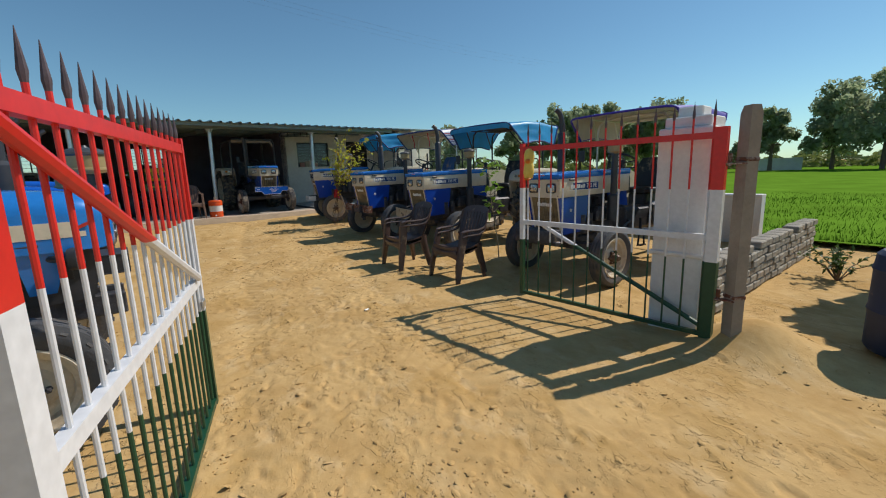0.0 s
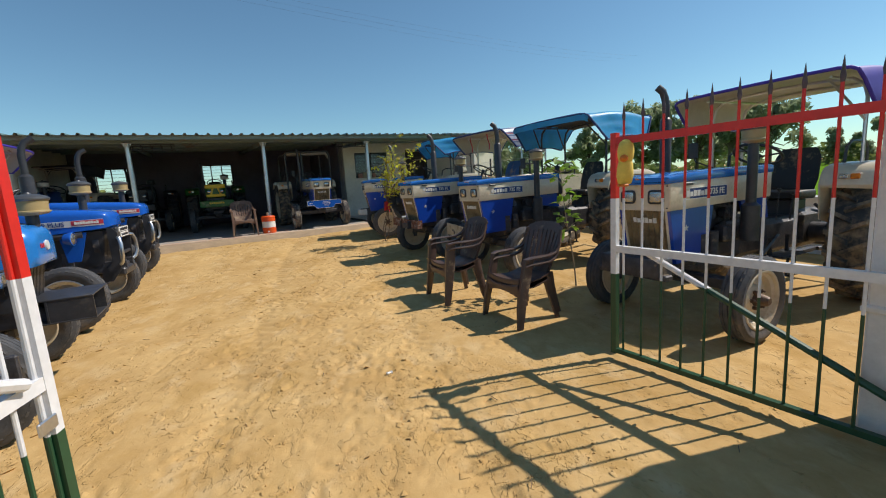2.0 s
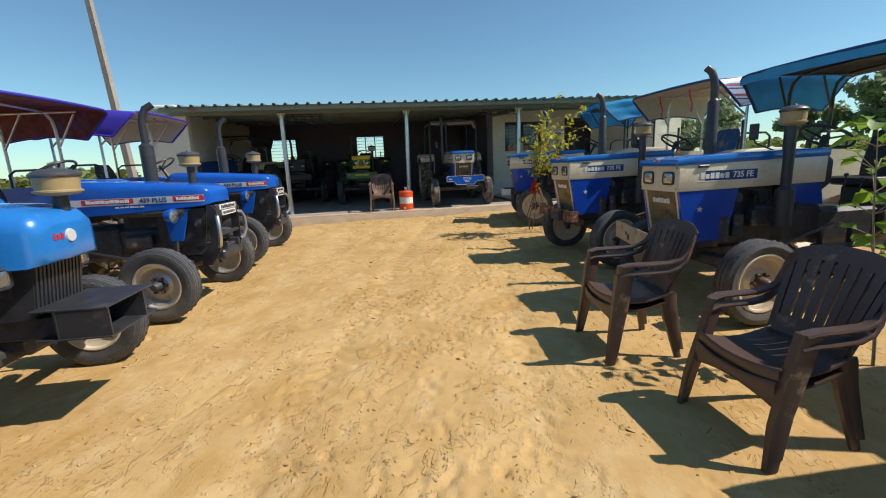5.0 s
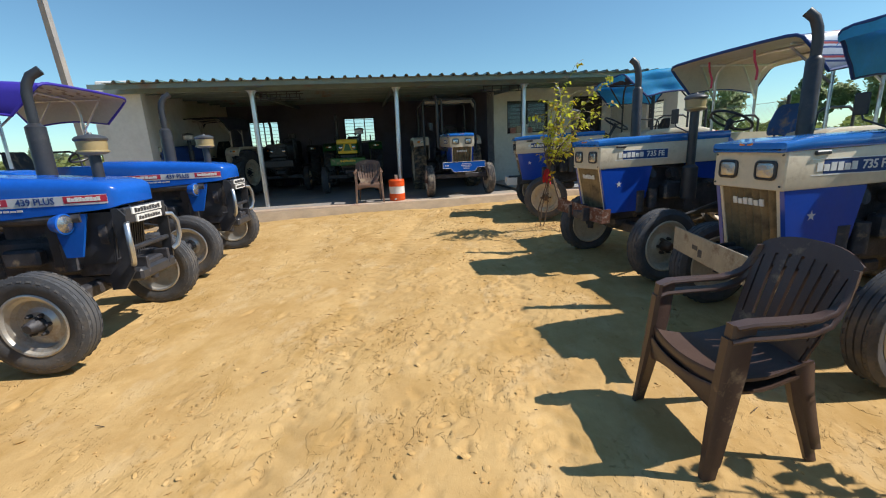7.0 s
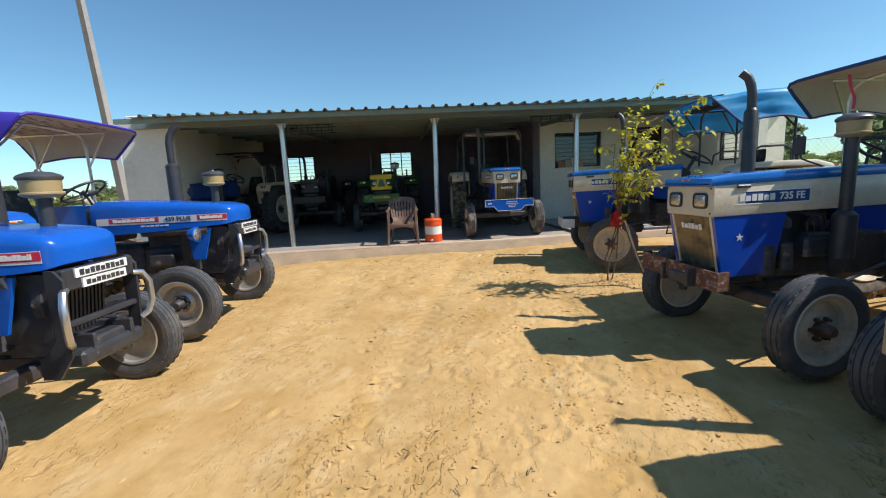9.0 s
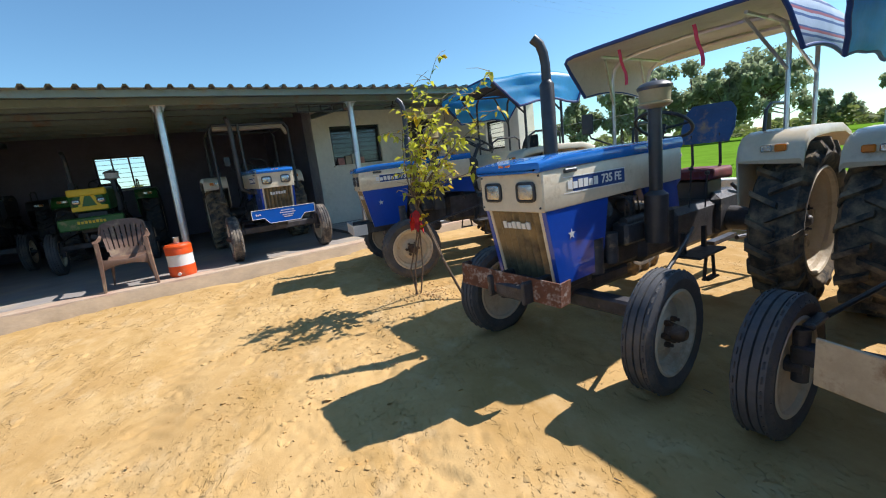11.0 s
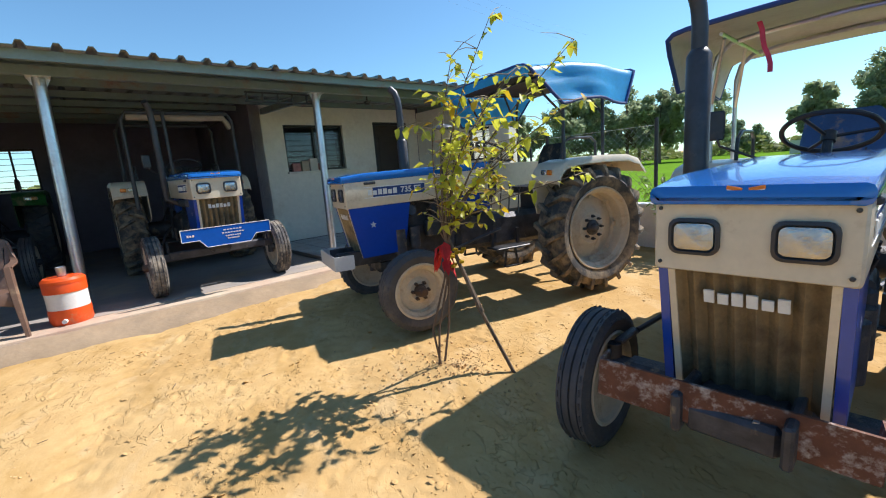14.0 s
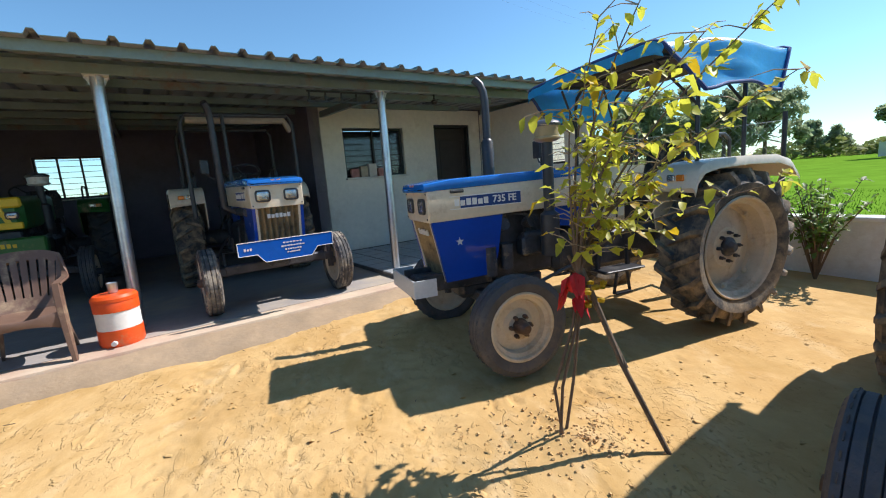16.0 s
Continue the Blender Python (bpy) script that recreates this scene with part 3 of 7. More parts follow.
BACK = 6.6
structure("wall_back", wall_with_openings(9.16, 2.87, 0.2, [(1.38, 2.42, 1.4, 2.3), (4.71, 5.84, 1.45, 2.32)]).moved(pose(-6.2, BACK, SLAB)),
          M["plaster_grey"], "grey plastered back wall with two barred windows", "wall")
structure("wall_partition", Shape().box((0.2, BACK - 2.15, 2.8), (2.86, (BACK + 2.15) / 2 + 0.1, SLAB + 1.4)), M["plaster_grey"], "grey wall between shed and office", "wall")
structure("wall_office", wall_with_openings(3.85, 2.67, 0.2, [(0.6, 1.865, 1.40, 2.30), (2.62, 3.56, 0.0, 2.37)]).moved(pose(2.762, 2.35, SLAB)),
          M["plaster_cream"], "cream plastered office front with window and door", "wall")
structure("wall_east", wall_with_openings(2.84, 2.58, 0.2, [(0.5, 1.15, 1.35, 2.0)]).moved(pose(6.72, -0.6, SLAB, 0, 0, 90)), M["plaster_cream"],
          "cream plastered side wall with a small window", "wall")
structure("wall_annexe", Shape().box((1.5, 0.2, 2.7), (7.58, 0.7, SLAB + 1.34)).box((0.2, 5.8, 2.7), (8.25, 3.6, SLAB + 1.34)), M["plaster_cream"], "cream plastered annexe beside the office", "wall")
structure("annexe_roof", Shape().box((2.3, 6.2, 0.05), (7.38, 3.5, 3.19), bevel=0.01), M["sky_sheet"], "pale blue flat roof edge of the annexe", "roof")
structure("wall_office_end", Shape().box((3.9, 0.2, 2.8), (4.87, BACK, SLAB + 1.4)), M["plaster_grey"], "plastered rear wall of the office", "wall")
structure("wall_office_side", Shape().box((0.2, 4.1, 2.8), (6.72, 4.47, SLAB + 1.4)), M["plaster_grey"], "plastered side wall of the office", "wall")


def make_window(name, s0, s1, z0, z1, d, label, panes=2, bars_n=8, m=SHED, glass=True):
    w = thing(name, label, "window", m @ pose(s0, d, z0), kind="structure")
    L, H = s1 - s0, z1 - z0
    fr = Shape()
    for x in (0.02, L - 0.02):
        fr.box((0.04, 0.07, H), (x, 0, H / 2))
    for z in (0.02, H - 0.02):
        fr.box((L - 0.08, 0.07, 0.04), (L / 2, 0, z))
    part("window_frame", fr, M["dark_frame"], w)
    for i in range(1, panes):
        part("mullion", Shape().box((0.035, 0.05, H - 0.08), (L * i / panes, 0.003, H / 2)), M["dark_frame"], w)
    for i in range(bars_n):
        z = H * (i + 0.7) / (bars_n + 0.4)
        part("grille_bar", Shape().cyl((0.04, -0.05, z), (L - 0.04, -0.05, z), 0.006, seg=6), M["dark_frame"], w)
    if glass:
        for i in range(panes):
            p = part("pane", Shape().box((L / panes - 0.07, 0.006, H - 0.08), (L * (i + 0.5) / panes, 0.03, H / 2)), M["glass"], w)
            p.visible_shadow = False
    part("window_sill", Shape().box((L + 0.06, 0.16, 0.03), (L / 2, -0.11, -0.018), bevel=0.005), M["plaster_cream"], w)
    return w


make_window("window_1", 3.365, 4.625, SLAB + 1.40, SLAB + 2.30, 2.35, "dark office window with iron bars and goods behind it")
make_window("window_2", -4.82, -3.78, SLAB + 1.4, SLAB + 2.3, BACK, "barred window in the back wall, open to daylight", 2, 7, glass=False)
make_window("window_3", -1.49, -0.36, SLAB + 1.45, SLAB + 2.32, BACK, "barred window in the back wall, open to daylight", 3, 7, glass=False)
make_window("window_4", 0.5, 1.15, SLAB + 1.35, SLAB + 2.0, 0.0, "small dark window in the side wall", 1, 6, SHED @ pose(6.72, -0.6, 0, 0, 0, 90))

door = thing("door_1", "dark wooden office door in a dark frame", "door", SHED @ pose(5.38, 2.35, SLAB), kind="structure")
ds = Shape()
for x in (0.04, 0.92):
    ds.box((0.07, 0.14, 2.38), (x, 0, 1.19))
ds.box((0.81, 0.14, 0.07), (0.48, 0, 2.345))
part("door_frame", ds, M["dark_frame"], door)
part("leaf", Shape().box((0.8, 0.04, 2.3), (0.48, 0.03, 1.155)).box((0.6, 0.02, 0.85), (0.48, 0.0, 0.6), bevel=0.01).box((0.6, 0.02, 0.85), (0.48, 0.0, 1.65), bevel=0.01), M["door"], door)
part("door_handle", Shape().cyl((0.8, 0.0, 1.05), (0.8, -0.06, 1.05), 0.012).box((0.12, 0.02, 0.02), (0.76, -0.06, 1.05), bevel=0.006), M["chrome"], door)


def make_roof():
    """Trapezoid-ribbed sheet over the shed, on purlins and a front beam."""
    s0, s1, d0, d1, z0, z1 = -5.47, 6.65, -0.68, 7.0, 3.015, 3.36
    pitch = 0.25
    sh = Shape()
    prof = []
    x = s0
    while x < s1 - 0.01:
        prof += [(x, 0), (x + 0.16, 0), (x + 0.185, 0.045), (x + 0.225, 0.045)]
        x += pitch
    prof.append((s1, 0))
    n = len(prof)
    rows = []
    for d, z in ((d0, z0), ((d0 + d1) / 2, (z0 + z1) / 2), (d1, z1)):
        rows.append([(p, d, z + h) for p, h in prof])
    low = [[(a, b, c - 0.006) for a, b, c in r] for r in rows]
    quads = [(j * n + i, j * n + i + 1, (j + 1) * n + i + 1, (j + 1) * n + i) for j in range(2) for i in range(n - 1)]
    sh.add([p for r in rows for p in r], quads)
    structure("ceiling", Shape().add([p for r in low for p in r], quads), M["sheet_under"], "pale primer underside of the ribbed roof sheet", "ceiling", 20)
    sh.add([*rows[0], *low[0]], [(i, i + 1, n + i + 1, n + i) for i in range(n - 1)])
    roof = structure("roof", sh, M["sheet"], "dull green ribbed metal roof sheet of the shed", "roof", 20)
    return roof


make_roof()
for i, d in enumerate((-0.55, 0.0, 0.9, 1.9, 2.9, 3.9, 4.9, 5.9)):
    z = 3.015 + (d + 0.68) / 7.68 * 0.345
    hgt = 0.09
    sh = Shape().box((11.6, 0.012, hgt), (0, d, z - hgt / 2 - 0.008)).box((11.6, 0.05, 0.012), (0, d + 0.032, z - hgt - 0.0)).box((11.6, 0.05, 0.012), (0, d + 0.032, z - 0.016))
    structure("purlin", sh, M["purlin"], "green painted steel purlin under the roof", "purlin")
for s in (-BAY, 0.0, BAY):
    z1 = 3.0
    rf = Shape().box((0.06, 6.4, 0.1), (s, 3.25, 3.012), rot=(math.degrees(math.atan(0.345 / 7.68)), 0, 0))
    structure("rafter", rf, M["purlin"], "green painted steel rafter", "rafter")
structure("front_beam", Shape().box((11.6, 0.08, 0.1), (0, 0.0, 2.95), bevel=0.004), M["purlin"], "green steel beam over the shed posts", "beam")


def make_post(s, lean=0.0):
    p = thing("shed_post", "galvanised round steel post of the open shed", "post", SHED @ pose(s, 0, SLAB, -lean, lean, 0), group="shed posts")
    h = 2.897 - SLAB
    part("shaft", Shape().cyl((0, 0, 0), (0, 0, h), 0.055, seg=20), M["chrome"], p)
    part("cap_plate", Shape().box((0.2, 0.16, 0.012), (0, 0, h + 0.001)), M["chrome"], p)
    for a in (0, 90, 180, 270):
        part("gusset", Shape().extrude([(0.055, h - 0.09), (0.095, h - 0.006), (0.055, h - 0.006)], -0.004, 0.004).moved(pose(0, 0, 0, 0, 0, a)), M["chrome"], p)
    return p


make_post(-BAY)
make_post(0.0, 1.2)
make_post(BAY, 1.2)


def make_bracket(s):
    """Flat ladder-like bracket hung under the roof beside a post."""
    b = thing("ladder_bracket", "dark steel ladder-like bracket under the shed roof", "bracket", SHED @ pose(s, 0.12, 2.78), group="ladder brackets")
    for z in (0.0, 0.12):
        part("rail", Shape().box((0.95, 0.02, 0.02), (-0.5, 0, z - 0.02)), M["dark_frame"], b)
    for i in range(5):
        part("rung", Shape().box((0.02, 0.016, 0.1), (-0.95 + 0.21 * i, 0, 0.04)), M["dark_frame"], b)
    return b


make_bracket(3.05)
make_bracket(-2.0)
make_bracket(-1.95).matrix_basis = SHED @ pose(-2.0, 0.5, 2.78)

fan = thing("ceiling_fan", "small dark fan hanging under the porch roof", "fan", SHED @ pose(4.0, 0.16, 2.82))
part("rod", Shape().cyl((0, 0, 0), (0, 0, 0.19), 0.012, seg=8), M["dark_frame"], fan)
part("motor", Shape().lathe([(-0.03, 0.0), (-0.03, 0.035), (-0.01, 0.05), (0.02, 0.05), (0.04, 0.02), (0.04, 0.0)], axis="z", seg=20), M["dark_frame"], fan)
for a in (10, 130, 250):
    part("blade", Shape().box((0.15, 0.06, 0.006), (0.115, 0, 0.0), rot=(8, 0, 0), bevel=0.002).moved(pose(0, 0, 0, 0, 0, a)), M["dark_frame"], fan)


# ---- tractors: x forward, y to the tractor's left, origin on the ground under the front axle ----
def tyre_shape(R, W, rim, lugs=0, ribs=False):
    s = Shape()
    h = W / 2
    c = R - (0.055 if lugs else 0.008)
    prof = [(-h * 0.72, rim), (-h * 0.95, rim + (c - rim) * 0.35), (-h, rim + (c - rim) * 0.62), (-h * 0.93, c - 0.035 * R / 0.4), (-h * 0.78, c)]
    if ribs:
        for y0, y1 in ((-0.5, -0.42), (-0.06, 0.06), (0.42, 0.5)):
            prof += [(y0 * h, c), (y0 * h + 0.004, c - 0.014), (y1 * h - 0.004, c - 0.014), (y1 * h, c)]
    else:
        prof.append((0, c + 0.006))
    prof += [(h * 0.78, c), (h * 0.93, c - 0.035 * R / 0.4), (h, rim + (c - rim) * 0.62), (h * 0.95, rim + (c - rim) * 0.35), (h * 0.72, rim)]
    s.lathe(prof, seg=48)
    return s


def lug_shape(R, W, side):
    """One slanting rubber lug of a rear tyre."""
    h = W / 2
    dt, w = 0.2, 0.055
    pts = []
    for (t, y, r) in ((0, -0.03, R), (dt * 0.75, h * 0.86, R - 0.006), (dt, h * 1.01, R - 0.085)):
        for k in (-1, 1):
            a, b = t + k * w * 0.55, t + k * w * 0.8
            q = r - (0.07 if y < h else 0.045)
            pts.append((r * math.cos(a), side * y, r * math.sin(a)))
            pts.append((q * math.cos(b), side * y * (0.99 if y < h else 0.97), q * math.sin(b)))
    f = []
    for a in (0, 4):
        f += [(a, a + 2, a + 6, a + 4), (a + 1, a, a + 4, a + 5), (a + 2, a + 3, a + 7, a + 6)]
    return Shape().add(pts, f + [(0, 1, 3, 2), (8, 10, 11, 9)])


def tread_block_shape(R, W, side):
    """One shoulder block of a ribbed front tyre."""
    h = W / 2
    a = [(r * math.cos(k), side * y, r * math.sin(k)) for k in (-0.045, 0.045)
         for y, r in ((h * 0.62, R), (h * 0.99, R - 0.045), (h * 0.6, R - 0.02), (h * 0.92, R - 0.06))]
    return Shape().add(a, [(0, 1, 5, 4), (0, 4, 6, 2), (1, 3, 7, 5), (0, 2, 3, 1), (4, 5, 7, 6)])


MESHES = {}


def wheel(parent, kind, at, side, tyre_mat, rim_mat, steer=0.0, hub_mat=None, wide_rim=False):
    """A wheel with its outer face to the side given (1 left, -1 right)."""
    rear = kind == "rear"
    R, W, rim = (0.655, 0.35, 0.365) if rear else (0.372, 0.17, 0.225)
    if wide_rim:
        R, rim = (R, 0.42) if rear else (0.36, 0.24)
    key = (kind, tyre_mat, rim_mat, hub_mat, wide_rim)
    if key not in MESHES:
        t = mesh_of("tyre", tyre_shape(R, W, rim, 19 if rear else 0, not rear), M[tyre_mat])
        h = W / 2
        if rear:
            prof = [(h * 0.8, rim + 0.012), (h * 0.86, rim), (h * 0.8, rim - 0.014), (h * 0.62, rim - 0.02), (h * 0.5, rim - 0.05), (-h * 0.1, rim - 0.06),
                    (-h * 0.2, rim - 0.09), (-h * 0.05, 0.2), (h * 0.1, 0.17), (h * 0.1, 0.0)]
        else:
            prof = [(h * 0.8, rim + 0.01), (h * 0.88, rim), (h * 0.82, rim - 0.012), (h * 0.55, rim - 0.02), (h * 0.42, rim - 0.045), (-h * 0.1, rim - 0.055),
                    (-h * 0.05, 0.12), (h * 0.25, 0.09), (h * 0.25, 0.0)]
        rs = Shape().lathe(prof, seg=40).lathe([(-p, r) for p, r in prof[:4]] + [(-h * 0.3, rim - 0.06), (-h * 0.3, 0)], seg=32)
        if rear:
            for i in range(8):
                a = 2 * math.pi * i / 8
                rs.box((0.06, 0.02, 0.05), ((rim - 0.075) * math.cos(a), 0.0, (rim - 0.075) * math.sin(a)), rot=(0, -math.degrees(a), 0), bevel=0.005)
        r = mesh_of("rim", rs, M[rim_mat])
        hs = Shape()
        y0 = h * 0.1 if rear else h * 0.25
        hs.lathe([(y0 - 0.02, 0.085 if rear else 0.06), (y0 + 0.02, 0.08 if rear else 0.055), (y0 + 0.035, 0.05), (y0 + (0.06 if rear else 0.085), 0.04), (y0 + (0.07 if rear else 0.1), 0.028), (y0 + (0.07 if rear else 0.1), 0)], seg=20)
        stud = Shape().lathe([(y0, 0.016), (y0 + 0.025, 0.016), (y0 + 0.03, 0.009), (y0 + 0.045, 0.009), (y0 + 0.045, 0)], at=(0.12 if rear else 0.075, 0, 0), seg=6)
        stud = mesh_of("wheel_nut", stud, M[hub_mat or "engine"])
        hub = mesh_of("hub", hs, M[hub_mat or "engine"])
        lugs = [mesh_of("tread", (lug_shape if rear else tread_block_shape)(R, W, k), M[tyre_mat]) for k in (-1, 1)]
        MESHES[key] = (t, r, hub, lugs, stud)
    t, r, hub, lugs, stud = MESHES[key]
    ob = new(kind + "_wheel", t)
    ob.parent = parent
    ob.matrix_basis = pose(*at, 0, 0, steer + (180 if side < 0 else 0))
    for n, me in (("rim", r), ("hub", hub)):
        c = new(n, me)
        c.parent = ob
    for i in range(8 if rear else 6):
        c = new("wheel_nut", stud)
        c.parent = ob
        c.matrix_basis = pose(0, 0, 0, 0, -360 * i / (8 if rear else 6), 0)
    for k, me in enumerate(lugs):
        n = 19 if rear else 34
        for i in range(n):
            c = new("lug" if rear else "tread_block", me)
            c.parent = ob
            c.matrix_basis = pose(0, 0, 0, 0, -360 * (i + 0.5 * k) / n, 0)
    tagged(ob, "dusty black lugged rear tyre" if rear else "dusty black ribbed front tyre")
    return ob


def lamp(parent, at, w, h, round_=False, rot=0, bezel="black"):
    """A headlamp facing forward, with its bezel."""
    if round_:
        s = Shape().lathe([(-0.1, 0.03), (-0.08, 0.06), (-0.02, 0.08), (0.0, 0.08), (0.004, 0.07)], axis="x", seg=24)
        g = Shape().lathe([(0.0, 0.07), (0.014, 0.05), (0.02, 0.0)], axis="x", seg=24)
    else:
        loops = [[(x, y, z) for y, z in rrect(a, b, c)] for x, a, b, c in ((-0.03, w, h, 0.03), (0.012, w, h, 0.03), (0.016, w - 0.02, h - 0.02, 0.025), (0.004, w - 0.03, h - 0.03, 0.02))]
        s = Shape().loft(loops, True)
        g = Shape().loft([[(x, y, z) for y, z in rrect(a, b, 0.02)] for x, a, b in ((0.003, w - 0.028, h - 0.028), (0.012, w - 0.034, h - 0.034), (0.016, w - 0.06, h - 0.06))], True)
    ob = part("headlight", s, M[bezel], parent, "square headlight in a black bezel" if not round_ else "round headlight in a painted shell")
    ob.matrix_basis = pose(*at, 0, 0, rot)
    part("lens", g, M["lamp_glass"], ob)
    return ob


def chassis(p, front_x=0.45, engine_mat="engine", wb=2.045):
    e = Shape()
    e.box((0.92, 0.3, 0.32), (-0.245, 0, 0.72), bevel=0.03).box((0.9, 0.24, 0.3), (-0.225, 0.02, 0.98), bevel=0.03).box((0.85, 0.2, 0.1), (-0.2, 0, 1.13), bevel=0.03)
    e.box((0.8, 0.24, 0.14), (-0.22, 0, 0.5), bevel=0.04)
    for i in range(3):
        e.cyl((-0.45 + 0.26 * i, 0.16, 1.0), (-0.45 + 0.26 * i, 0.24, 1.02), 0.05, seg=12)
        e.cyl((-0.45 + 0.26 * i, -0.1, 1.03), (-0.45 + 0.26 * i, -0.24, 1.05), 0.04, seg=12)
    e.tube([(-0.6, -0.25, 1.05), (0.1, -0.25, 1.05)], 0.045, 10)
    part("engine", e, M[engine_mat], p, "oily dark engine block")
    part("oil_filter", Shape().cyl((-0.05, 0.22, 0.62), (-0.05, 0.22, 0.85), 0.06, seg=16), M["engine"], p)
    part("fuel_filter", Shape().cyl((-0.2, 0.24, 0.66), (-0.2, 0.24, 0.86), 0.05, seg=16), M["engine"], p)
    part("oil_filter", Shape().cyl((-0.1, -0.2, 0.62), (-0.1, -0.2, 0.84), 0.055, seg=14), M["engine"], p)
    part("fuel_pump", Shape().box((0.3, 0.12, 0.16), (-0.48, 0.22, 0.82), bevel=0.02).cyl((-0.35, 0.24, 0.9), (-0.6, 0.24, 0.9), 0.035, seg=12), M["engine"], p)
    part("starter", Shape().box((0.28, 0.1, 0.14), (-0.45, -0.2, 0.74), bevel=0.02), M["engine"], p)
    part("radiator_fan", Shape().cyl((0.16, -0.02, 0.9), (0.22, -0.02, 0.9), 0.2, seg=20), M["engine"], p)
    for i in range(4):
        part("fuel_pipe", Shape().tube([(-0.38 - 0.06 * i, 0.24, 0.92), (-0.33 - 0.05 * i, 0.27, 1.02 + 0.015 * i), (-0.3 + 0.1 * (i - 2), 0.2, 1.1)], 0.006, 6), M["engine"], p)
    g = Shape().box((0.5, 0.36, 0.4), (-0.95, 0, 0.72), bevel=0.05).box((0.75, 0.4, 0.36), (-1.5, 0, 0.68), bevel=0.05).box((0.5, 0.46, 0.42), (-wb, 0, 0.7), bevel=0.06)
    part("gearbox", g, M["engine"], p)
    a = Shape().cyl((-wb, -0.6, 0.655), (-wb, 0.6, 0.655), 0.11, seg=16).cyl((-wb, -0.76, 0.655), (-wb, 0.76, 0.655), 0.06, seg=12)
    part("rear_axle", a, M["engine"], p)
    part("front_axle", Shape().box((0.11, 1.1, 0.1), (0, 0, 0.45), bevel=0.015).box((0.22, 0.16, 0.16), (0.0, 0, 0.54), bevel=0.02), M[engine_mat], p)
    for s in (-1, 1):
        kp = part("kingpin", Shape().cyl((0, s * 0.62, 0.3), (0, s * 0.62, 0.56), 0.035, seg=12).box((0.09, 0.2, 0.09), (0, s * 0.55, 0.44), bevel=0.01), M[engine_mat], p)
        part("stub_axle", Shape().cyl((0, s * 0.6, 0.372), (0, s * 0.7, 0.372), 0.04, seg=12), M[engine_mat], kp)
        part("steering_arm", Shape().box((0.2, 0.05, 0.03), (-0.1, s * 0.6, 0.57), bevel=0.008), M[engine_mat], kp)
    k = Shape().box((front_x + 0.1, 0.26, 0.1), (front_x / 2 - 0.03, 0, 0.6), bevel=0.015)
    for s in (-1, 1):
        part("support_rail", Shape().box((front_x + 0.15, 0.03, 0.14), (front_x / 2 - 0.02, s * 0.15, 0.62), bevel=0.008), M[engine_mat], p)
    part("front_support", k, M[engine_mat], p)
    for s in (-1, 1):
        part("drag_link", Shape().tube([(-0.18, s * 0.58, 0.58), (-0.7, s * 0.45, 0.66), (-1.15, s * 0.32, 0.72)], 0.014, 8), M["black"], p)
    for s in (-1, 1):
        b = Shape().box((0.44, 0.19, 0.02), (-1.22, s * 0.35, 0.52), bevel=0.006).box((0.03, 0.03, 0.2), (-1.05, s * 0.3, 0.6)).box((0.03, 0.03, 0.2), (-1.38, s * 0.3, 0.6))
        b.box((0.18, 0.06, 0.016), (-1.2, s * 0.43, 0.33), bevel=0.006).box((0.016, 0.02, 0.2), (-1.13, s * 0.42, 0.42), rot=(0, -10, 0)).box((0.016, 0.02, 0.2), (-1.27, s * 0.42, 0.42), rot=(0, 10, 0))
        part("footstep", b, M["black"], p)
    for s in (-1, 1):
        part("lower_link", Shape().tube([(-wb - 0.1, s * 0.25, 0.45), (-wb - 0.75, s * 0.38, 0.42)], 0.022, 8), M["engine"], p)
        part("lift_rod", Shape().tube([(-wb - 0.1, s * 0.2, 0.95), (-wb - 0.65, s * 0.36, 0.5)], 0.016, 8), M["engine"], p)
    part("drawbar", Shape().tube([(-wb - 0.72, -0.4, 0.42), (-wb - 0.72, 0.4, 0.42)], 0.022, 8), M["engine"], p)
    part("hitch", Shape().box((0.5, 0.08, 0.04), (-wb - 0.4, 0, 0.36)), M["engine"], p)
    for x, y, h in ((-1.35, 0.2, 0.3), (-1.4, 0.3, 0.26), (-1.42, -0.25, 0.33), (-1.6, -0.32, 0.25)):
        lv = part("lever", Shape().tube([(x, y, 0.85), (x - 0.03, y, 0.85 + h)], 0.007, 6), M["black"], p)
        part("knob", Shape().lathe([(-0.018, 0.004), (-0.01, 0.018), (0.01, 0.018), (0.018, 0.004)], at=(x - 0.03, y, 0.86 + h), axis="z", seg=10), M["black"], lv)


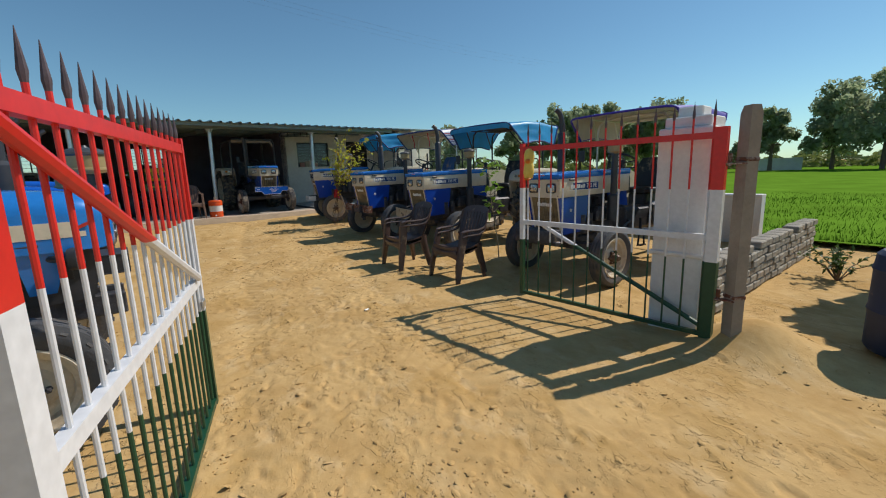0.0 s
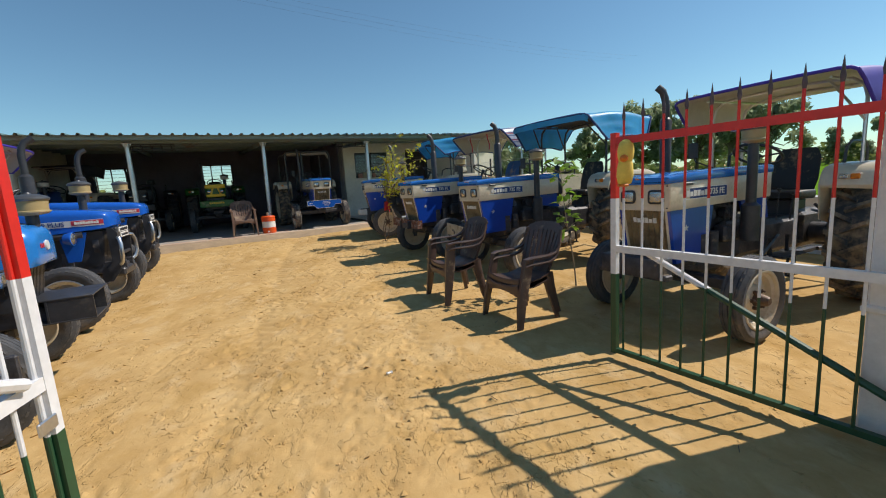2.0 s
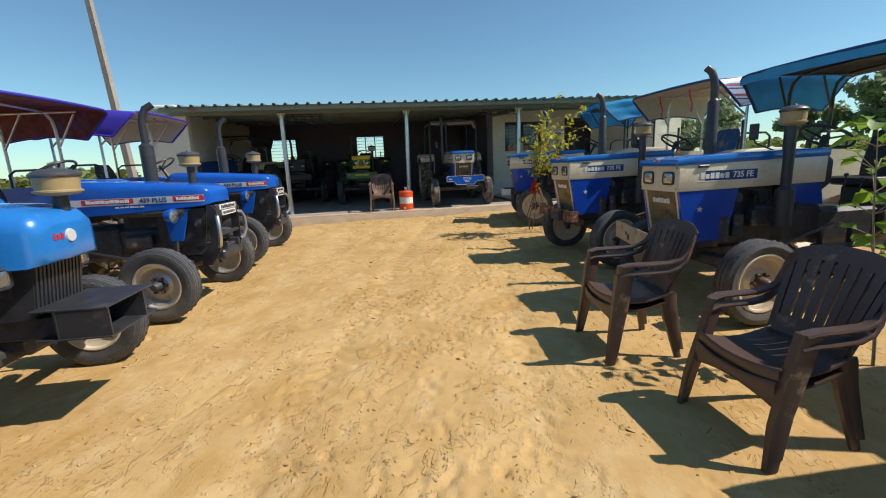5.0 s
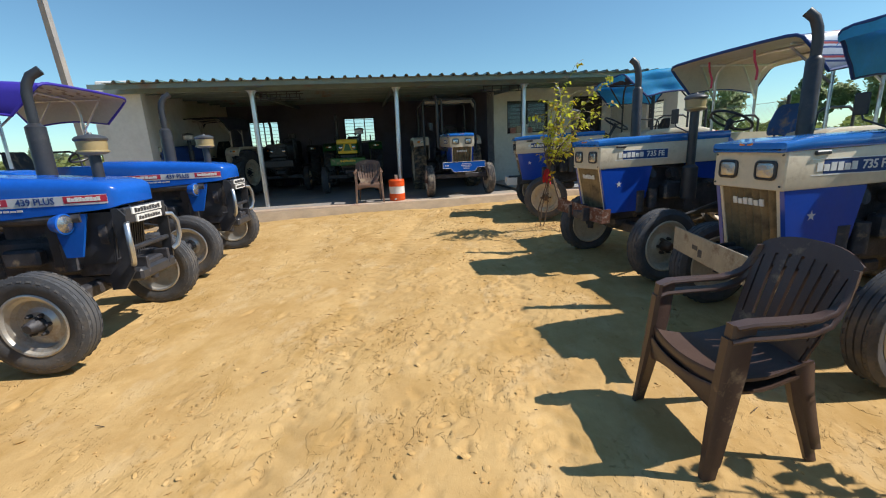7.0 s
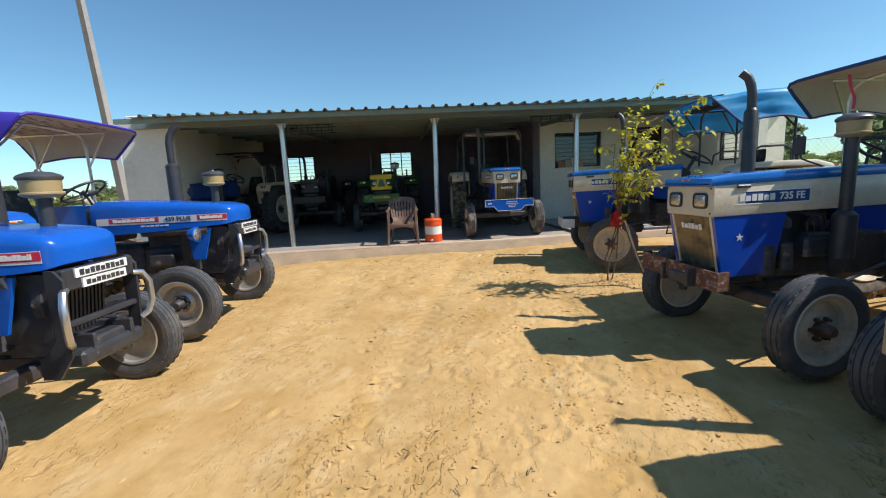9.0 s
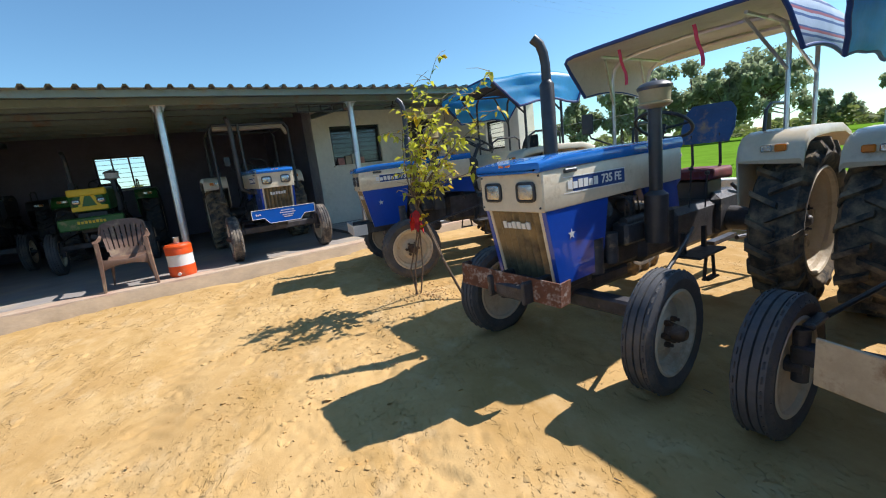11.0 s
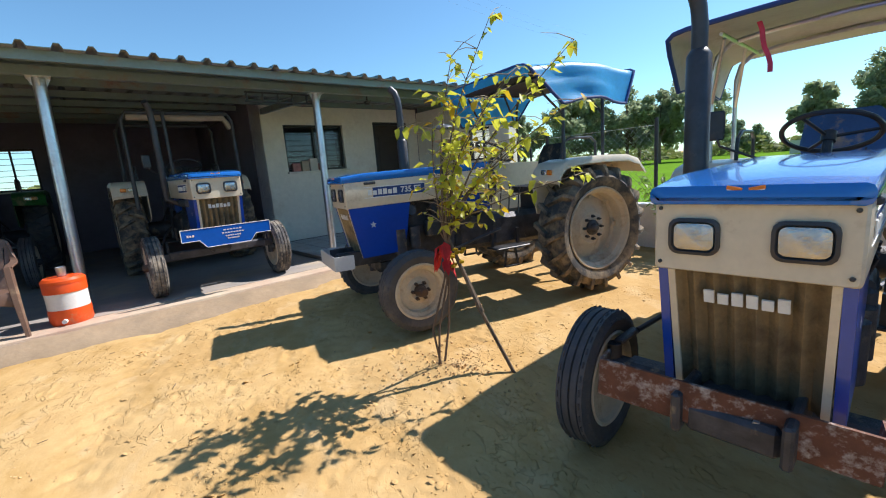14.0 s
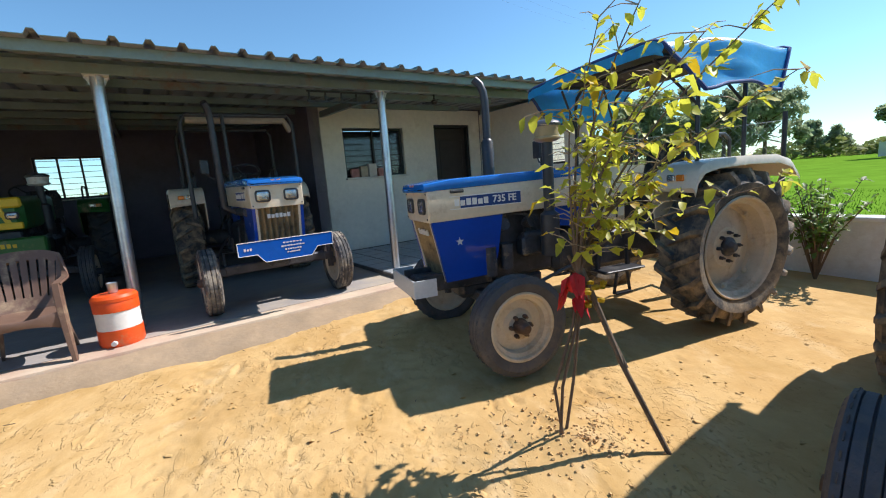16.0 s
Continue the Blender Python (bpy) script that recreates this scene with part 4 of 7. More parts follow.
def controls(p, seat_mat="seat", dash_mat="black", seat_x=-1.92):
    part("dashboard", Shape().loft([[(x, y, z) for y, z in rrect(0.42, h, 0.04, cz=c)] for x, h, c in ((-0.98, 0.42, 1.17), (-1.1, 0.4, 1.2), (-1.2, 0.26, 1.2))]), M[dash_mat], p)
    m = pose(-1.34, 0, 1.53, 0, -30, 0)
    ring = [Vector((0.215 * math.cos(t), 0.215 * math.sin(t), 0)) for t in (2 * math.pi * i / 28 for i in range(28))]
    w = Shape().tube([m @ q for q in ring], 0.014, 8, True)
    for a in (90, 210, 330):
        w.tube([m @ Vector((0, 0, -0.03)), m @ Vector((0.215 * math.cos(radians(a)), 0.215 * math.sin(radians(a)), 0))], 0.01, 6)
    w.tube([m @ Vector((0, 0, 0.0)), m @ Vector((0, 0, -0.06))], 0.035, 12)
    part("steering_wheel", w, M["black"], p)
    part("steering_column", Shape().tube([m @ Vector((0, 0, -0.05)), (-1.12, 0, 1.12)], 0.025, 10), M["black"], p)
    s = Shape().loft([[(seat_x + dx, y, z) for y, z in rrect(w_, h, 0.03, cz=c)] for dx, w_, h, c in ((0.24, 0.36, 0.06, 1.08), (0.2, 0.44, 0.09, 1.08), (-0.15, 0.46, 0.1, 1.07), (-0.2, 0.42, 0.09, 1.08))])
    ob = part("seat", s, M["tarp_red" if seat_mat == "seat_blue" else seat_mat], p)
    foot, rise = (1.38, 0.27) if seat_mat == "seat_blue" else (1.12, 0.42)
    back = part("seat_back", Shape().loft([[(seat_x - 0.15 - 0.12 * k, y, z) for y, z in rrect(w_, 0.08, 0.03, cz=foot + k * rise)] for k, w_ in ((0, 0.42), (0.3, 0.46), (0.8, 0.44), (1, 0.36))]), M[seat_mat], p)
    if seat_mat == "seat_blue":
        for y in (-0.12, 0.12):
            part("back_stay", Shape().tube([(seat_x - 0.12, y, 1.07), (seat_x - 0.18, y, 1.15), (seat_x - 0.16, y, 1.42)], 0.013, 8), M["black"], back)
    part("seat_support", Shape().box((0.3, 0.3, 0.2), (seat_x, 0, 0.93), bevel=0.02), M["black"], p)


def fenders(p, mat, wb=2.045, lamps=True, z=1.39, y0=0.5, y1=0.9):
    out = [(wb_x, h) for wb_x, h in ((-wb + 0.6, z - 0.2), (-wb + 0.57, z - 0.1), (-wb + 0.5, z - 0.03), (-wb + 0.35, z), (-wb, z + 0.01), (-wb - 0.35, z), (-wb - 0.52, z - 0.05), (-wb - 0.62, z - 0.16))]
    inn = [(x * 1.0 - 0.012, h - 0.018) for x, h in out]
    for s in (-1, 1):
        sh = Shape()
        n = len(out)
        loops = []
        for (a, b), (c, d) in zip(out, inn):
            loops.append([(a, s * y0, b), (a, s * (y1 - 0.02), b), (a, s * y1, b - 0.03), (a - 0.004, s * y1, b - 0.07), (c, s * (y1 - 0.02), d - 0.02), (c, s * y0, d)])
        sh.loft(loops)
        sh.extrude([*out, (-wb - 0.45, 0.95), (-wb + 0.25, 0.78), (-wb + 0.55, 0.85)], s * y0 - 0.006, s * y0 + 0.006)
        f = part("fender", sh, M[mat], p)
        if lamps:
            ls = part("marker_lamp", Shape().box((0.05, 0.17, 0.06), (-wb + 0.565, s * 0.72, z - 0.12), bevel=0.01), M["cream"], f)
            part("amber_lens", Shape().box((0.02, 0.07, 0.05), (-wb + 0.595, s * 0.765, z - 0.12), bevel=0.008), M["lamp_amber"], ls)
            part("white_lens", Shape().box((0.02, 0.07, 0.05), (-wb + 0.595, s * 0.68, z - 0.12), bevel=0.008), M["lamp_glass"], ls)
            part("tail_lamp", Shape().box((0.05, 0.12, 0.07), (-wb - 0.61, s * 0.74, z - 0.1), bevel=0.01), M["lamp_red"], f)
        part("grab_rail", Shape().tube([(-wb + 0.25, s * 0.55, z - 0.02), (-wb + 0.22, s * 0.55, z + 0.16), (-wb + 0.12, s * 0.55, z + 0.21), (-wb - 0.18, s * 0.55, z + 0.21), (-wb - 0.25, s * 0.55, z + 0.16), (-wb - 0.25, s * 0.55, z - 0.02)], 0.014, 8), M["black"], f)


def exhaust(p, x, y, z_top, bend=0.13, z0=1.1, r=0.055, neck=0.52, sway=0.0, pipe=0.036):
    """Upright muffler under a short pipe whose end curls forward."""
    zm = z_top - neck
    part("muffler", Shape().lathe([(z0, 0.0), (z0, 0.03), (z0 + 0.1, 0.032), (z0 + 0.12, r), (zm - 0.03, r), (zm, pipe), (zm + 0.02, 0.0)], at=(x, y, 0), axis="z", seg=20), M["black"], p)
    part("exhaust_pipe", Shape().tube([(x, y, zm - 0.02), (x, y, z_top - 0.2), (x + bend * 0.12, y + sway * 0.12, z_top - 0.12), (x + bend * 0.4, y + sway * 0.4, z_top - 0.05), (x + bend, y + sway, z_top)], pipe, 14), M["black"], p)
    part("exhaust_elbow", Shape().tube([(x, y, z0 + 0.02), (x, y * 0.75, z0 - 0.05), (x, y * 0.3, z0 - 0.06)], 0.03, 10), M["black"], p)


def set_back(p, dx, dz, names):
    """Shifts the named parts of a tractor along it."""
    for c in p.children:
        if c.name.split(".")[0] in names:
            c.matrix_basis = pose(dx, 0, dz) @ c.matrix_basis


def precleaner(p, x, y, z_top, z0=0.95, r=0.115, bowl="bowl", foot=True):
    pipe = Shape().cyl((x, y, z0), (x, y, z_top - 0.17), 0.042, seg=14)
    if foot:
        pipe.lathe([(z0 - 0.2, 0), (z0 - 0.2, 0.075), (z0 + 0.12, 0.075), (z0 + 0.15, 0.04)], at=(x, y, 0), axis="z", seg=18)
    part("intake_pipe", pipe, M["black"], p)
    b = part("air_cleaner_bowl", Shape().lathe([(z_top - 0.17, 0.04), (z_top - 0.16, r * 0.85), (z_top - 0.145, r * 1.06), (z_top - 0.135, r * 1.06), (z_top - 0.13, r * 0.95), (z_top - 0.05, r)], at=(x, y, 0), axis="z", seg=28), M[bowl], p)
    part("bowl_lid", Shape().lathe([(z_top - 0.055, r + 0.004), (z_top - 0.045, r * 1.1), (z_top - 0.035, r * 1.1), (z_top - 0.02, r * 0.96), (z_top - 0.005, r * 0.6), (z_top, r * 0.2), (z_top + 0.014, r * 0.12), (z_top + 0.014, 0)], at=(x, y, 0), axis="z", seg=28), M["steel_dull"], b)


def canopy_frame(p, x0, x1, half, z, mat="chrome", foot=1.38):
    zt = z - 0.06
    y = half * 0.86
    xa, xb = (0.62 * x0 + 0.38 * x1), x1 + 0.33
    for x in (xa, xb):
        for s in (-1, 1):
            part("canopy_post", Shape().tube([(x, s * y, foot), (x, s * y, zt - 0.2), (x, s * y * 0.96, zt - 0.09), (x, s * y * 0.84, zt - 0.02), (x, s * y * 0.6, zt)], 0.017, 8), M[mat], p)
        part("canopy_rib", Shape().tube([(x, -y * 0.6, zt), (x, 0, zt + 0.015), (x, y * 0.6, zt)], 0.016, 8), M[mat], p)
    for s in (-1, 1):
        part("canopy_brace", Shape().tube([(xa, s * y, zt - 0.42), (x0 - 0.24, s * y * 0.78, zt - 0.05)], 0.012, 8), M[mat], p)
        part("canopy_brace", Shape().tube([(xb, s * y, zt - 0.42), (xa - 0.25, s * y * 0.8, zt - 0.02)], 0.012, 8), M[mat], p)
        part("canopy_rail", Shape().tube([(x0 - 0.22, s * y * 0.8, zt - 0.02), (x1 + 0.22, s * y * 0.8, zt - 0.02)], 0.013, 8), M[mat], p)


def canopy_sheet(p, x0=-1.15, x1=-2.75, half=0.8, z=2.27, cover="canopy", trim="navy", frame="chrome", label="", lining="canopy", pattern=False, drop=0.33, slack=0.0):
    """Sunshade hood with raked side valances, bound edges and a pale lining; x0 front, x1 rear."""
    canopy_frame(p, x0, x1, half, z, frame)
    n = 14
    across = [(-1.04, -1.0), (-1.03, -0.66), (-1.02, -0.33), (-1.0, -0.1)]
    if slack:
        across = [(-1.0 - 0.1 * q, -0.06 - 0.94 * q) for q in (1.0, 0.86, 0.72, 0.58, 0.44, 0.3, 0.16, 0.04)]
    across += [(-0.95, -0.03), (-0.85, 0.0), (-0.5, 0.02), (0.0, 0.03)]
    across += [(-a, v) for a, v in across[-2::-1]]
    k = len(across)

    def point(t, a, v, inset):
        v0 = min(0.0, v)
        front, rear = x0 + 0.34 * v0, x1 - 0.22 * v0
        bow = 0.05 * math.sin(math.pi * min(1, t * 1.05)) - 0.05
        w = (0.003 + 0.8 * slack) * math.sin(11 * t + 3 * a + 2.5 * v) if v < -0.05 else 0.0
        if slack and v < -0.1:
            w -= math.copysign(0.011, a) * math.sin(15 * v + 4 * t) * math.sin(math.pi * min(1.0, 0.15 + t))
        sag = slack * (math.sin(7 * t + 4 * a) + 0.5 * math.sin(17 * t + 9 * a)) * min(1.0, 6 * t * (1 - t))
        return (front + (rear - front) * t, half * (a + w) * (1 - inset), z + bow + drop * v - inset * 1.2 + sag)

    outer = [[point(i / n, a, v, 0.0) for a, v in across] for i in range(n + 1)]
    inner = [[point(i / n, a, v, 0.008) for a, v in across] for i in range(n + 1)]
    deep = [[point(i / n, a, v, 0.012) for a, v in across] for i in range(n + 1)]
    c = part("canopy", Shape().loft([a + b[::-1] for a, b in zip(outer, inner)]), M[cover], p, label, 50)
    cut = 8 if slack else 0
    part("lining", Shape().loft([a[cut:k - cut] + b[cut:k - cut][::-1] for a, b in zip(inner, deep)]), M[lining], c, "", 50)
    if slack:
        rim = outer[0][7:-7]
        rows = [[(x + 0.012 + 0.01 * math.sin(9 * y + 3 * q), y, h - 0.03 * q) for x, y, h in rim] for q in range(4)]
        part("front_flap", Shape().loft([a + [(x - 0.006, y, h) for x, y, h in a[::-1]] for a in rows]), M[cover], c, "", 60)
    for e in (0, n):
        part("edge_trim", Shape().tube(outer[e], 0.016, 8), M[trim], c)
    for j in (0, k - 1):
        part("edge_trim", Shape().tube([l[j] for l in outer], 0.014, 8), M[trim], c)
    if pattern:
        for i in range(1, 9):
            for a in (-0.65, -0.4, -0.15, 0.15, 0.4, 0.65):
                x, y, h = point((i + 0.3 * (int(a * 20) % 2)) / 9.5, a, 0.0, 0.016)
                part("printed_dash", Shape().box((0.03, 0.12, 0.003), (x, y, h - 0.004), rot=(0, 0, 20)), M["concrete"], c)
    return c


FRONT_PARTS = ("bonnet_lid", "bonnet_band", "flag_sticker", "headlight", "screw", "side_panel", "star", "bonnet_rear", "radiator_grille", "muffler", "exhaust_pipe", "exhaust_elbow",
               "intake_pipe", "air_cleaner_bowl", "bumper", "bonnet", "grille", "side_plate", "lamp_arm", "badge", "bull_bar", "badge_bar", "bumper_bracket", "front_carrier")


def square_tractor(m, label, canopy, bumper, seat="seat", steer=0.0, group="blue and cream tractors", ribbons=False, pre="bowl", rear_rim="rim_cream"):
    """Blue and cream tractor with a square bonnet."""
    p = thing("tractor", label, "tractor", m, group)
    chassis(p, 0.5)
    controls(p, seat, "blue_deep" if seat == "seat_blue" else "black")
    # bonnet lid, cream band and face, blue lower sides
    lid = Shape().loft([[(x, y, z) for y, z in rrect(w, h, 0.02, 2, cz=c)] for x, w, h, c in
                        ((0.53, 0.48, 0.03, 1.338), (0.515, 0.545, 0.06, 1.348), (0.3, 0.56, 0.075, 1.365), (-1.02, 0.57, 0.08, 1.385))])
    part("bonnet_lid", lid, M["blue_lid_skylit"], p, "glossy blue bonnet lid, lightened for the sky's reflection")
    face = Shape().loft([[(x, y, z) for y, z in rrect(w, h, 0.012, 2, cz=c)] for x, w, h, c in
                         ((0.495, 0.515, 0.225, 1.21), (0.485, 0.53, 0.235, 1.21), (-0.2, 0.545, 0.235, 1.222), (-1.0, 0.56, 0.24, 1.235))])
    band = part("bonnet_band", face, M["cream"], p, "cream band round the bonnet")
    for s in (-1, 1):
        for mt, dz in (("toy_orange", 0.011), ("white", 0.0), ("green_paint", -0.011)):
            part("flag_sticker", Shape().box((0.003, 0.04, 0.011), (0.522, s * 0.028, 1.358 + dz), rot=(s * 12, 0, 0)), M[mt], p)
        lamp(p, (0.495, s * 0.14, 1.213), 0.15, 0.12)
        for z in (1.12, 1.305):
            part("screw", Shape().lathe([(0, 0.007), (0.005, 0.006), (0.006, 0)], at=(0.497, s * 0.243, z), axis="x", seg=8), M["black"], p)
        plate = part("name_panel", Shape().box((0.58, 0.004, 0.085), (0.02, s * 0.2695, 1.225), rot=(0, 0, s * -1.0)).box((0.6, 0.003, 0.1), (0.02, s * 0.2685, 1.225), rot=(0, 0, s * -1.0)), M["navy"], band)
        part("panel_border", Shape().box((0.6, 0.003, 0.006), (0.02, s * 0.2725, 1.272), rot=(0, 0, -s)).box((0.6, 0.003, 0.006), (0.02, s * 0.2725, 1.178), rot=(0, 0, -s)), M["white"], band)
        tm = pose(0.02, s * 0.2745, 1.225, 0, 0, -s) @ pose(0, 0, 0, 90, 0, 180 if s > 0 else 0)
        num = lettering("735 FE", 0.075, 0.0015, 0.0015).moved(pose(0.155, 0, 0))
        bar_row("name_bar", 0.29, 0.05, 6, tm @ pose(-0.125, 0, 0), "white", band, gap=0.24)
        part("model_number", num.moved(tm), M["white"], band)
        part("bonnet_latch", Shape().box((0.11, 0.02, 0.025), (0.26, s * 0.272, 1.31), bevel=0.006), M["black"], band)
        # lower side
        side = Shape().loft([[(x, s * (y0 + dy), z) for x, z in ((0.475, 1.1), (-0.12, 1.1), (-0.06, 0.78), (0.0, 0.64), (0.385, 0.63))] for y0, dy in ((0.226, 0.0), (0.257, 0.0))])
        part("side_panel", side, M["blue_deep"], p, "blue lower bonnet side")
        st = Shape()
        pts = [(0.26 + (0.035 if k % 2 == 0 else 0.014) * math.sin(k * math.pi / 5), s * 0.26, 0.93 + (0.035 if k % 2 == 0 else 0.014) * math.cos(k * math.pi / 5)) for k in range(10)]
        st.add(pts + [(0.26, s * 0.261, 0.93)], [(k, (k + 1) % 10, 10) for k in range(10)])
        part("star", st, M["silver"], p)
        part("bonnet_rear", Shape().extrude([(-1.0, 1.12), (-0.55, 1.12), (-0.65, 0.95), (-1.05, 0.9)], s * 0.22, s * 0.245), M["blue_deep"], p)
    g = Shape()
    prof = []
    k = 7
    for i in range(k * 6 + 1):
        y = -0.205 + 0.41 * i / (k * 6)
        prof.append((0.455 + 0.014 * math.cos(2 * math.pi * i / 6), y))
    top = [(x, y, 1.095) for x, y in prof]
    bot = [(x - 0.095, y * 0.97, 0.635) for x, y in prof]
    g.loft([top + [(0.42, y, 1.095) for _, y in prof[::-1]], bot + [(0.32, y * 0.97, 0.635) for _, y in prof[::-1]]])
    gr = part("radiator_grille", g, M["grille"], p, "ribbed bronze radiator grille")
    fr = Shape()
    for s in (-1, 1):
        fr.loft([[(x, s * y, 1.1) for x, y in ((0.475, 0.204), (0.475, 0.226), (0.41, 0.226), (0.41, 0.204))], [(x, s * y, 0.63) for x, y in ((0.382, 0.197), (0.382, 0.22), (0.33, 0.22), (0.33, 0.197))]])
    fr.box((0.06, 0.44, 0.012), (0.445, 0, 1.098))
    part("grille_frame", fr, M["cream"], gr)
    bar_row("name_bar", 0.24, 0.045, 6, pose(0.456, 0, 1.005, 102, 0, 90), "white", gr, 0.004, 0.24)
    exhaust(p, -0.365, -0.4, 2.27, 0.07, neck=0.53 if bumper == "grey" else 0.31, r=0.036 if bumper == "board" else 0.055, sway=-0.05)
    if canopy != "bar":
        precleaner(p, -0.47, 0.38, 1.79, r=0.096, bowl=pre)
    fenders(p, "cream")
    for s in (-1, 1):
        wheel(p, "front", (0, s * 0.7, 0.36), s, "rubber_caked" if bumper == "board" else "rubber", "rim_cream", steer, "hub_brown", wide_rim=True)
        wheel(p, "rear", (-2.02, s * 0.735, 0.655), s, "rubber_muddy", rear_rim, wide_rim=True)
    if bumper == "rust":
        bent = [(-0.09, -0.39), (0.0, -0.39), (0.006, -0.384), (0.006, 0.384), (0.0, 0.39), (-0.105, 0.39), (-0.105, 0.378), (-0.006, 0.378), (-0.006, -0.378), (-0.09, -0.378)]
        b = Shape().loft([[(x, y, z) for x, y in bent] for z in (-0.0725, 0.0725)]).moved(pose(0.55, -0.035, 0.645, -4, 0, 8))
        part("bumper_bracket", Shape().box((0.2, 0.06, 0.05), (0.45, 0, 0.62)), M["engine"], p)
        bo = part("bumper", b, M["rust"], p, "rusty flat steel bumper with flaking paint")
        for y in (-0.12, 0.1):
            part("bolt", Shape().cyl((0.0, y, 0.0), (0.02, y, 0.0), 0.016, seg=6).moved(pose(0.55, -0.035, 0.645, -4, 0, 8)), M["rim_silver"], bo)
    elif bumper == "cream":
        b = Shape().box((0.012, 0.9, 0.17), (0, 0, 0), bevel=0.003).moved(pose(0.77, 0.03, 0.695, 0, 0, -15))
        part("bumper_bracket", Shape().box((0.3, 0.06, 0.05), (0.62, 0, 0.67)), M["engine"], p)
        bo = part("bumper", b, M["cream_worn"], p, "worn cream flat steel bumper")
        part("bolt_slot", Shape().box((0.004, 0.07, 0.03), (0.007, -0.12, 0.0)).moved(pose(0.77, 0.03, 0.695, 0, 0, -15)), M["black"], bo)
    elif bumper == "grey":
        b = Shape().loft([[(x, y, z) for x, y in ((0.485, -0.296), (0.66, -0.296), (0.666, -0.29), (0.666, 0.29), (0.66, 0.296), (0.485, 0.296), (0.485, 0.284), (0.654, 0.284), (0.654, -0.284), (0.485, -0.284))] for z in (0.555, 0.685)])
        part("bumper", b, M["silver"], p, "bare grey steel bumper")
    elif bumper == "weight":
        b = Shape().box((0.2, 0.6, 0.18), (0.58, 0, 0.62), bevel=0.03, seg=2).box((0.1, 0.7, 0.05), (0.6, 0, 0.55), bevel=0.01)
        part("bumper", b, M["engine"], p, "dark cast front weight")
    elif bumper == "board":
        out = [(-0.47, 0.65), (-0.47, 0.78), (0.47, 0.78), (0.47, 0.65), (0.3, 0.65), (0.23, 0.565), (-0.23, 0.565), (-0.3, 0.65)]
        b = Shape().loft([[(x, y, z) for y, z in out] for x in (0.64, 0.655)])
        part("bumper_bracket", Shape().box((0.2, 0.06, 0.05), (0.54, 0, 0.66)), M["engine"], p)
        bo = part("bumper", b, M["blue"], p, "blue sheet bumper with unreadable white writing")
        edge = Shape()
        for (a, c), (d, e) in zip(out, out[1:] + out[:1]):
            edge.tube([(0.656, a, c), (0.656, d, e)], 0.004, 6)
        part("bumper_edge", edge, M["white"], bo)
        for z, wd, n in ((0.735, 0.2, 6), (0.7, 0.24, 8), (0.665, 0.17, 7), (0.635, 0.13, 6)):
            bar_row("writing_bar", wd, 0.014, n, pose(0.6575, 0.05, z, 90, 0, 90), "white", bo, 0.001)
        bar_row("number_plate_bar", 0.08, 0.025, 3, pose(0.6575, -0.38, 0.71, 90, 0, 90), "white", bo, 0.001)
    if canopy == "tarp":
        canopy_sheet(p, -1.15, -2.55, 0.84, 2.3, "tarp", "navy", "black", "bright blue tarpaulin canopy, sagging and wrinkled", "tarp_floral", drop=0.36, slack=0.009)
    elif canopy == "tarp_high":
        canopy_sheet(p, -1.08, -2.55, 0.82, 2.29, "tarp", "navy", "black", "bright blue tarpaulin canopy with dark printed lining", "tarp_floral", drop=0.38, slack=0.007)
    elif canopy == "sheet":
        canopy_sheet(p, -1.15, -2.7, 0.82, 2.29, "striped_cloth", "navy", label="off-white sunshade with navy edging")
    elif canopy == "sheet_violet":
        canopy_sheet(p, -1.14, -2.7, 0.82, 2.26, "purple", "purple", label="off-white sunshade with violet edging")
    elif canopy == "bar":
        r = Shape()
        for x, h in ((-1.05, 2.25), (-2.4, 2.25)):
            r.tube([(x, -0.66, 1.0 if x > -2 else 1.3), (x, -0.66, h - 0.1), (x, -0.6, h), (x, 0.6, h), (x, 0.66, h - 0.1), (x, 0.66, 1.0 if x > -2 else 1.3)], 0.026, 10)
        for s in (-1, 1):
            r.tube([(-1.05, s * 0.63, 2.22), (-2.4, s * 0.63, 2.22)], 0.02, 8)
        r.tube([(-1.0, -0.2, 1.3), (-1.0, -0.2, 2.25)], 0.022, 8)
        part("roll_frame", r, M["black"], p, "black tubular canopy frame with no cover")
        part("rolled_cover", Shape().tube([(-1.08, -0.6, 2.2), (-1.08, 0, 2.19), (-1.08, 0.55, 2.2), (-1.08, 0.64, 2.05)], 0.045, 10), M["concrete"], p, "rolled pale cloth cover")
    if ribbons:
        for x, y in ((-1.3, -0.35), (-1.25, 0.28)):
            pts = [(x + 0.012 * math.sin(1.3 * k), y + 0.012 * k + 0.006 * math.sin(1.7 * k), 2.21 - 0.05 * k) for k in range(7)]
            part("ribbon", Shape().loft([[(a, b - 0.013, c), (a, b + 0.013, c), (a + 0.004, b + 0.013, c), (a + 0.004, b - 0.013, c)] for a, b, c in pts]), M["cloth_pink"], p, "pink-red cloth ribbon")
    mr = Shape().tube([(-1.08, -0.2, 1.38), (-1.0, -0.45, 1.5), (-1.0, -0.47, 1.55)], 0.008, 6).box((0.02, 0.1, 0.17), (-1.0, -0.48, 1.62), rot=(0, 0, 15), bevel=0.01)
    part("mirror", mr, M["black"], p)
    set_back(p, -0.05, 0.0, FRONT_PARTS)
    return p


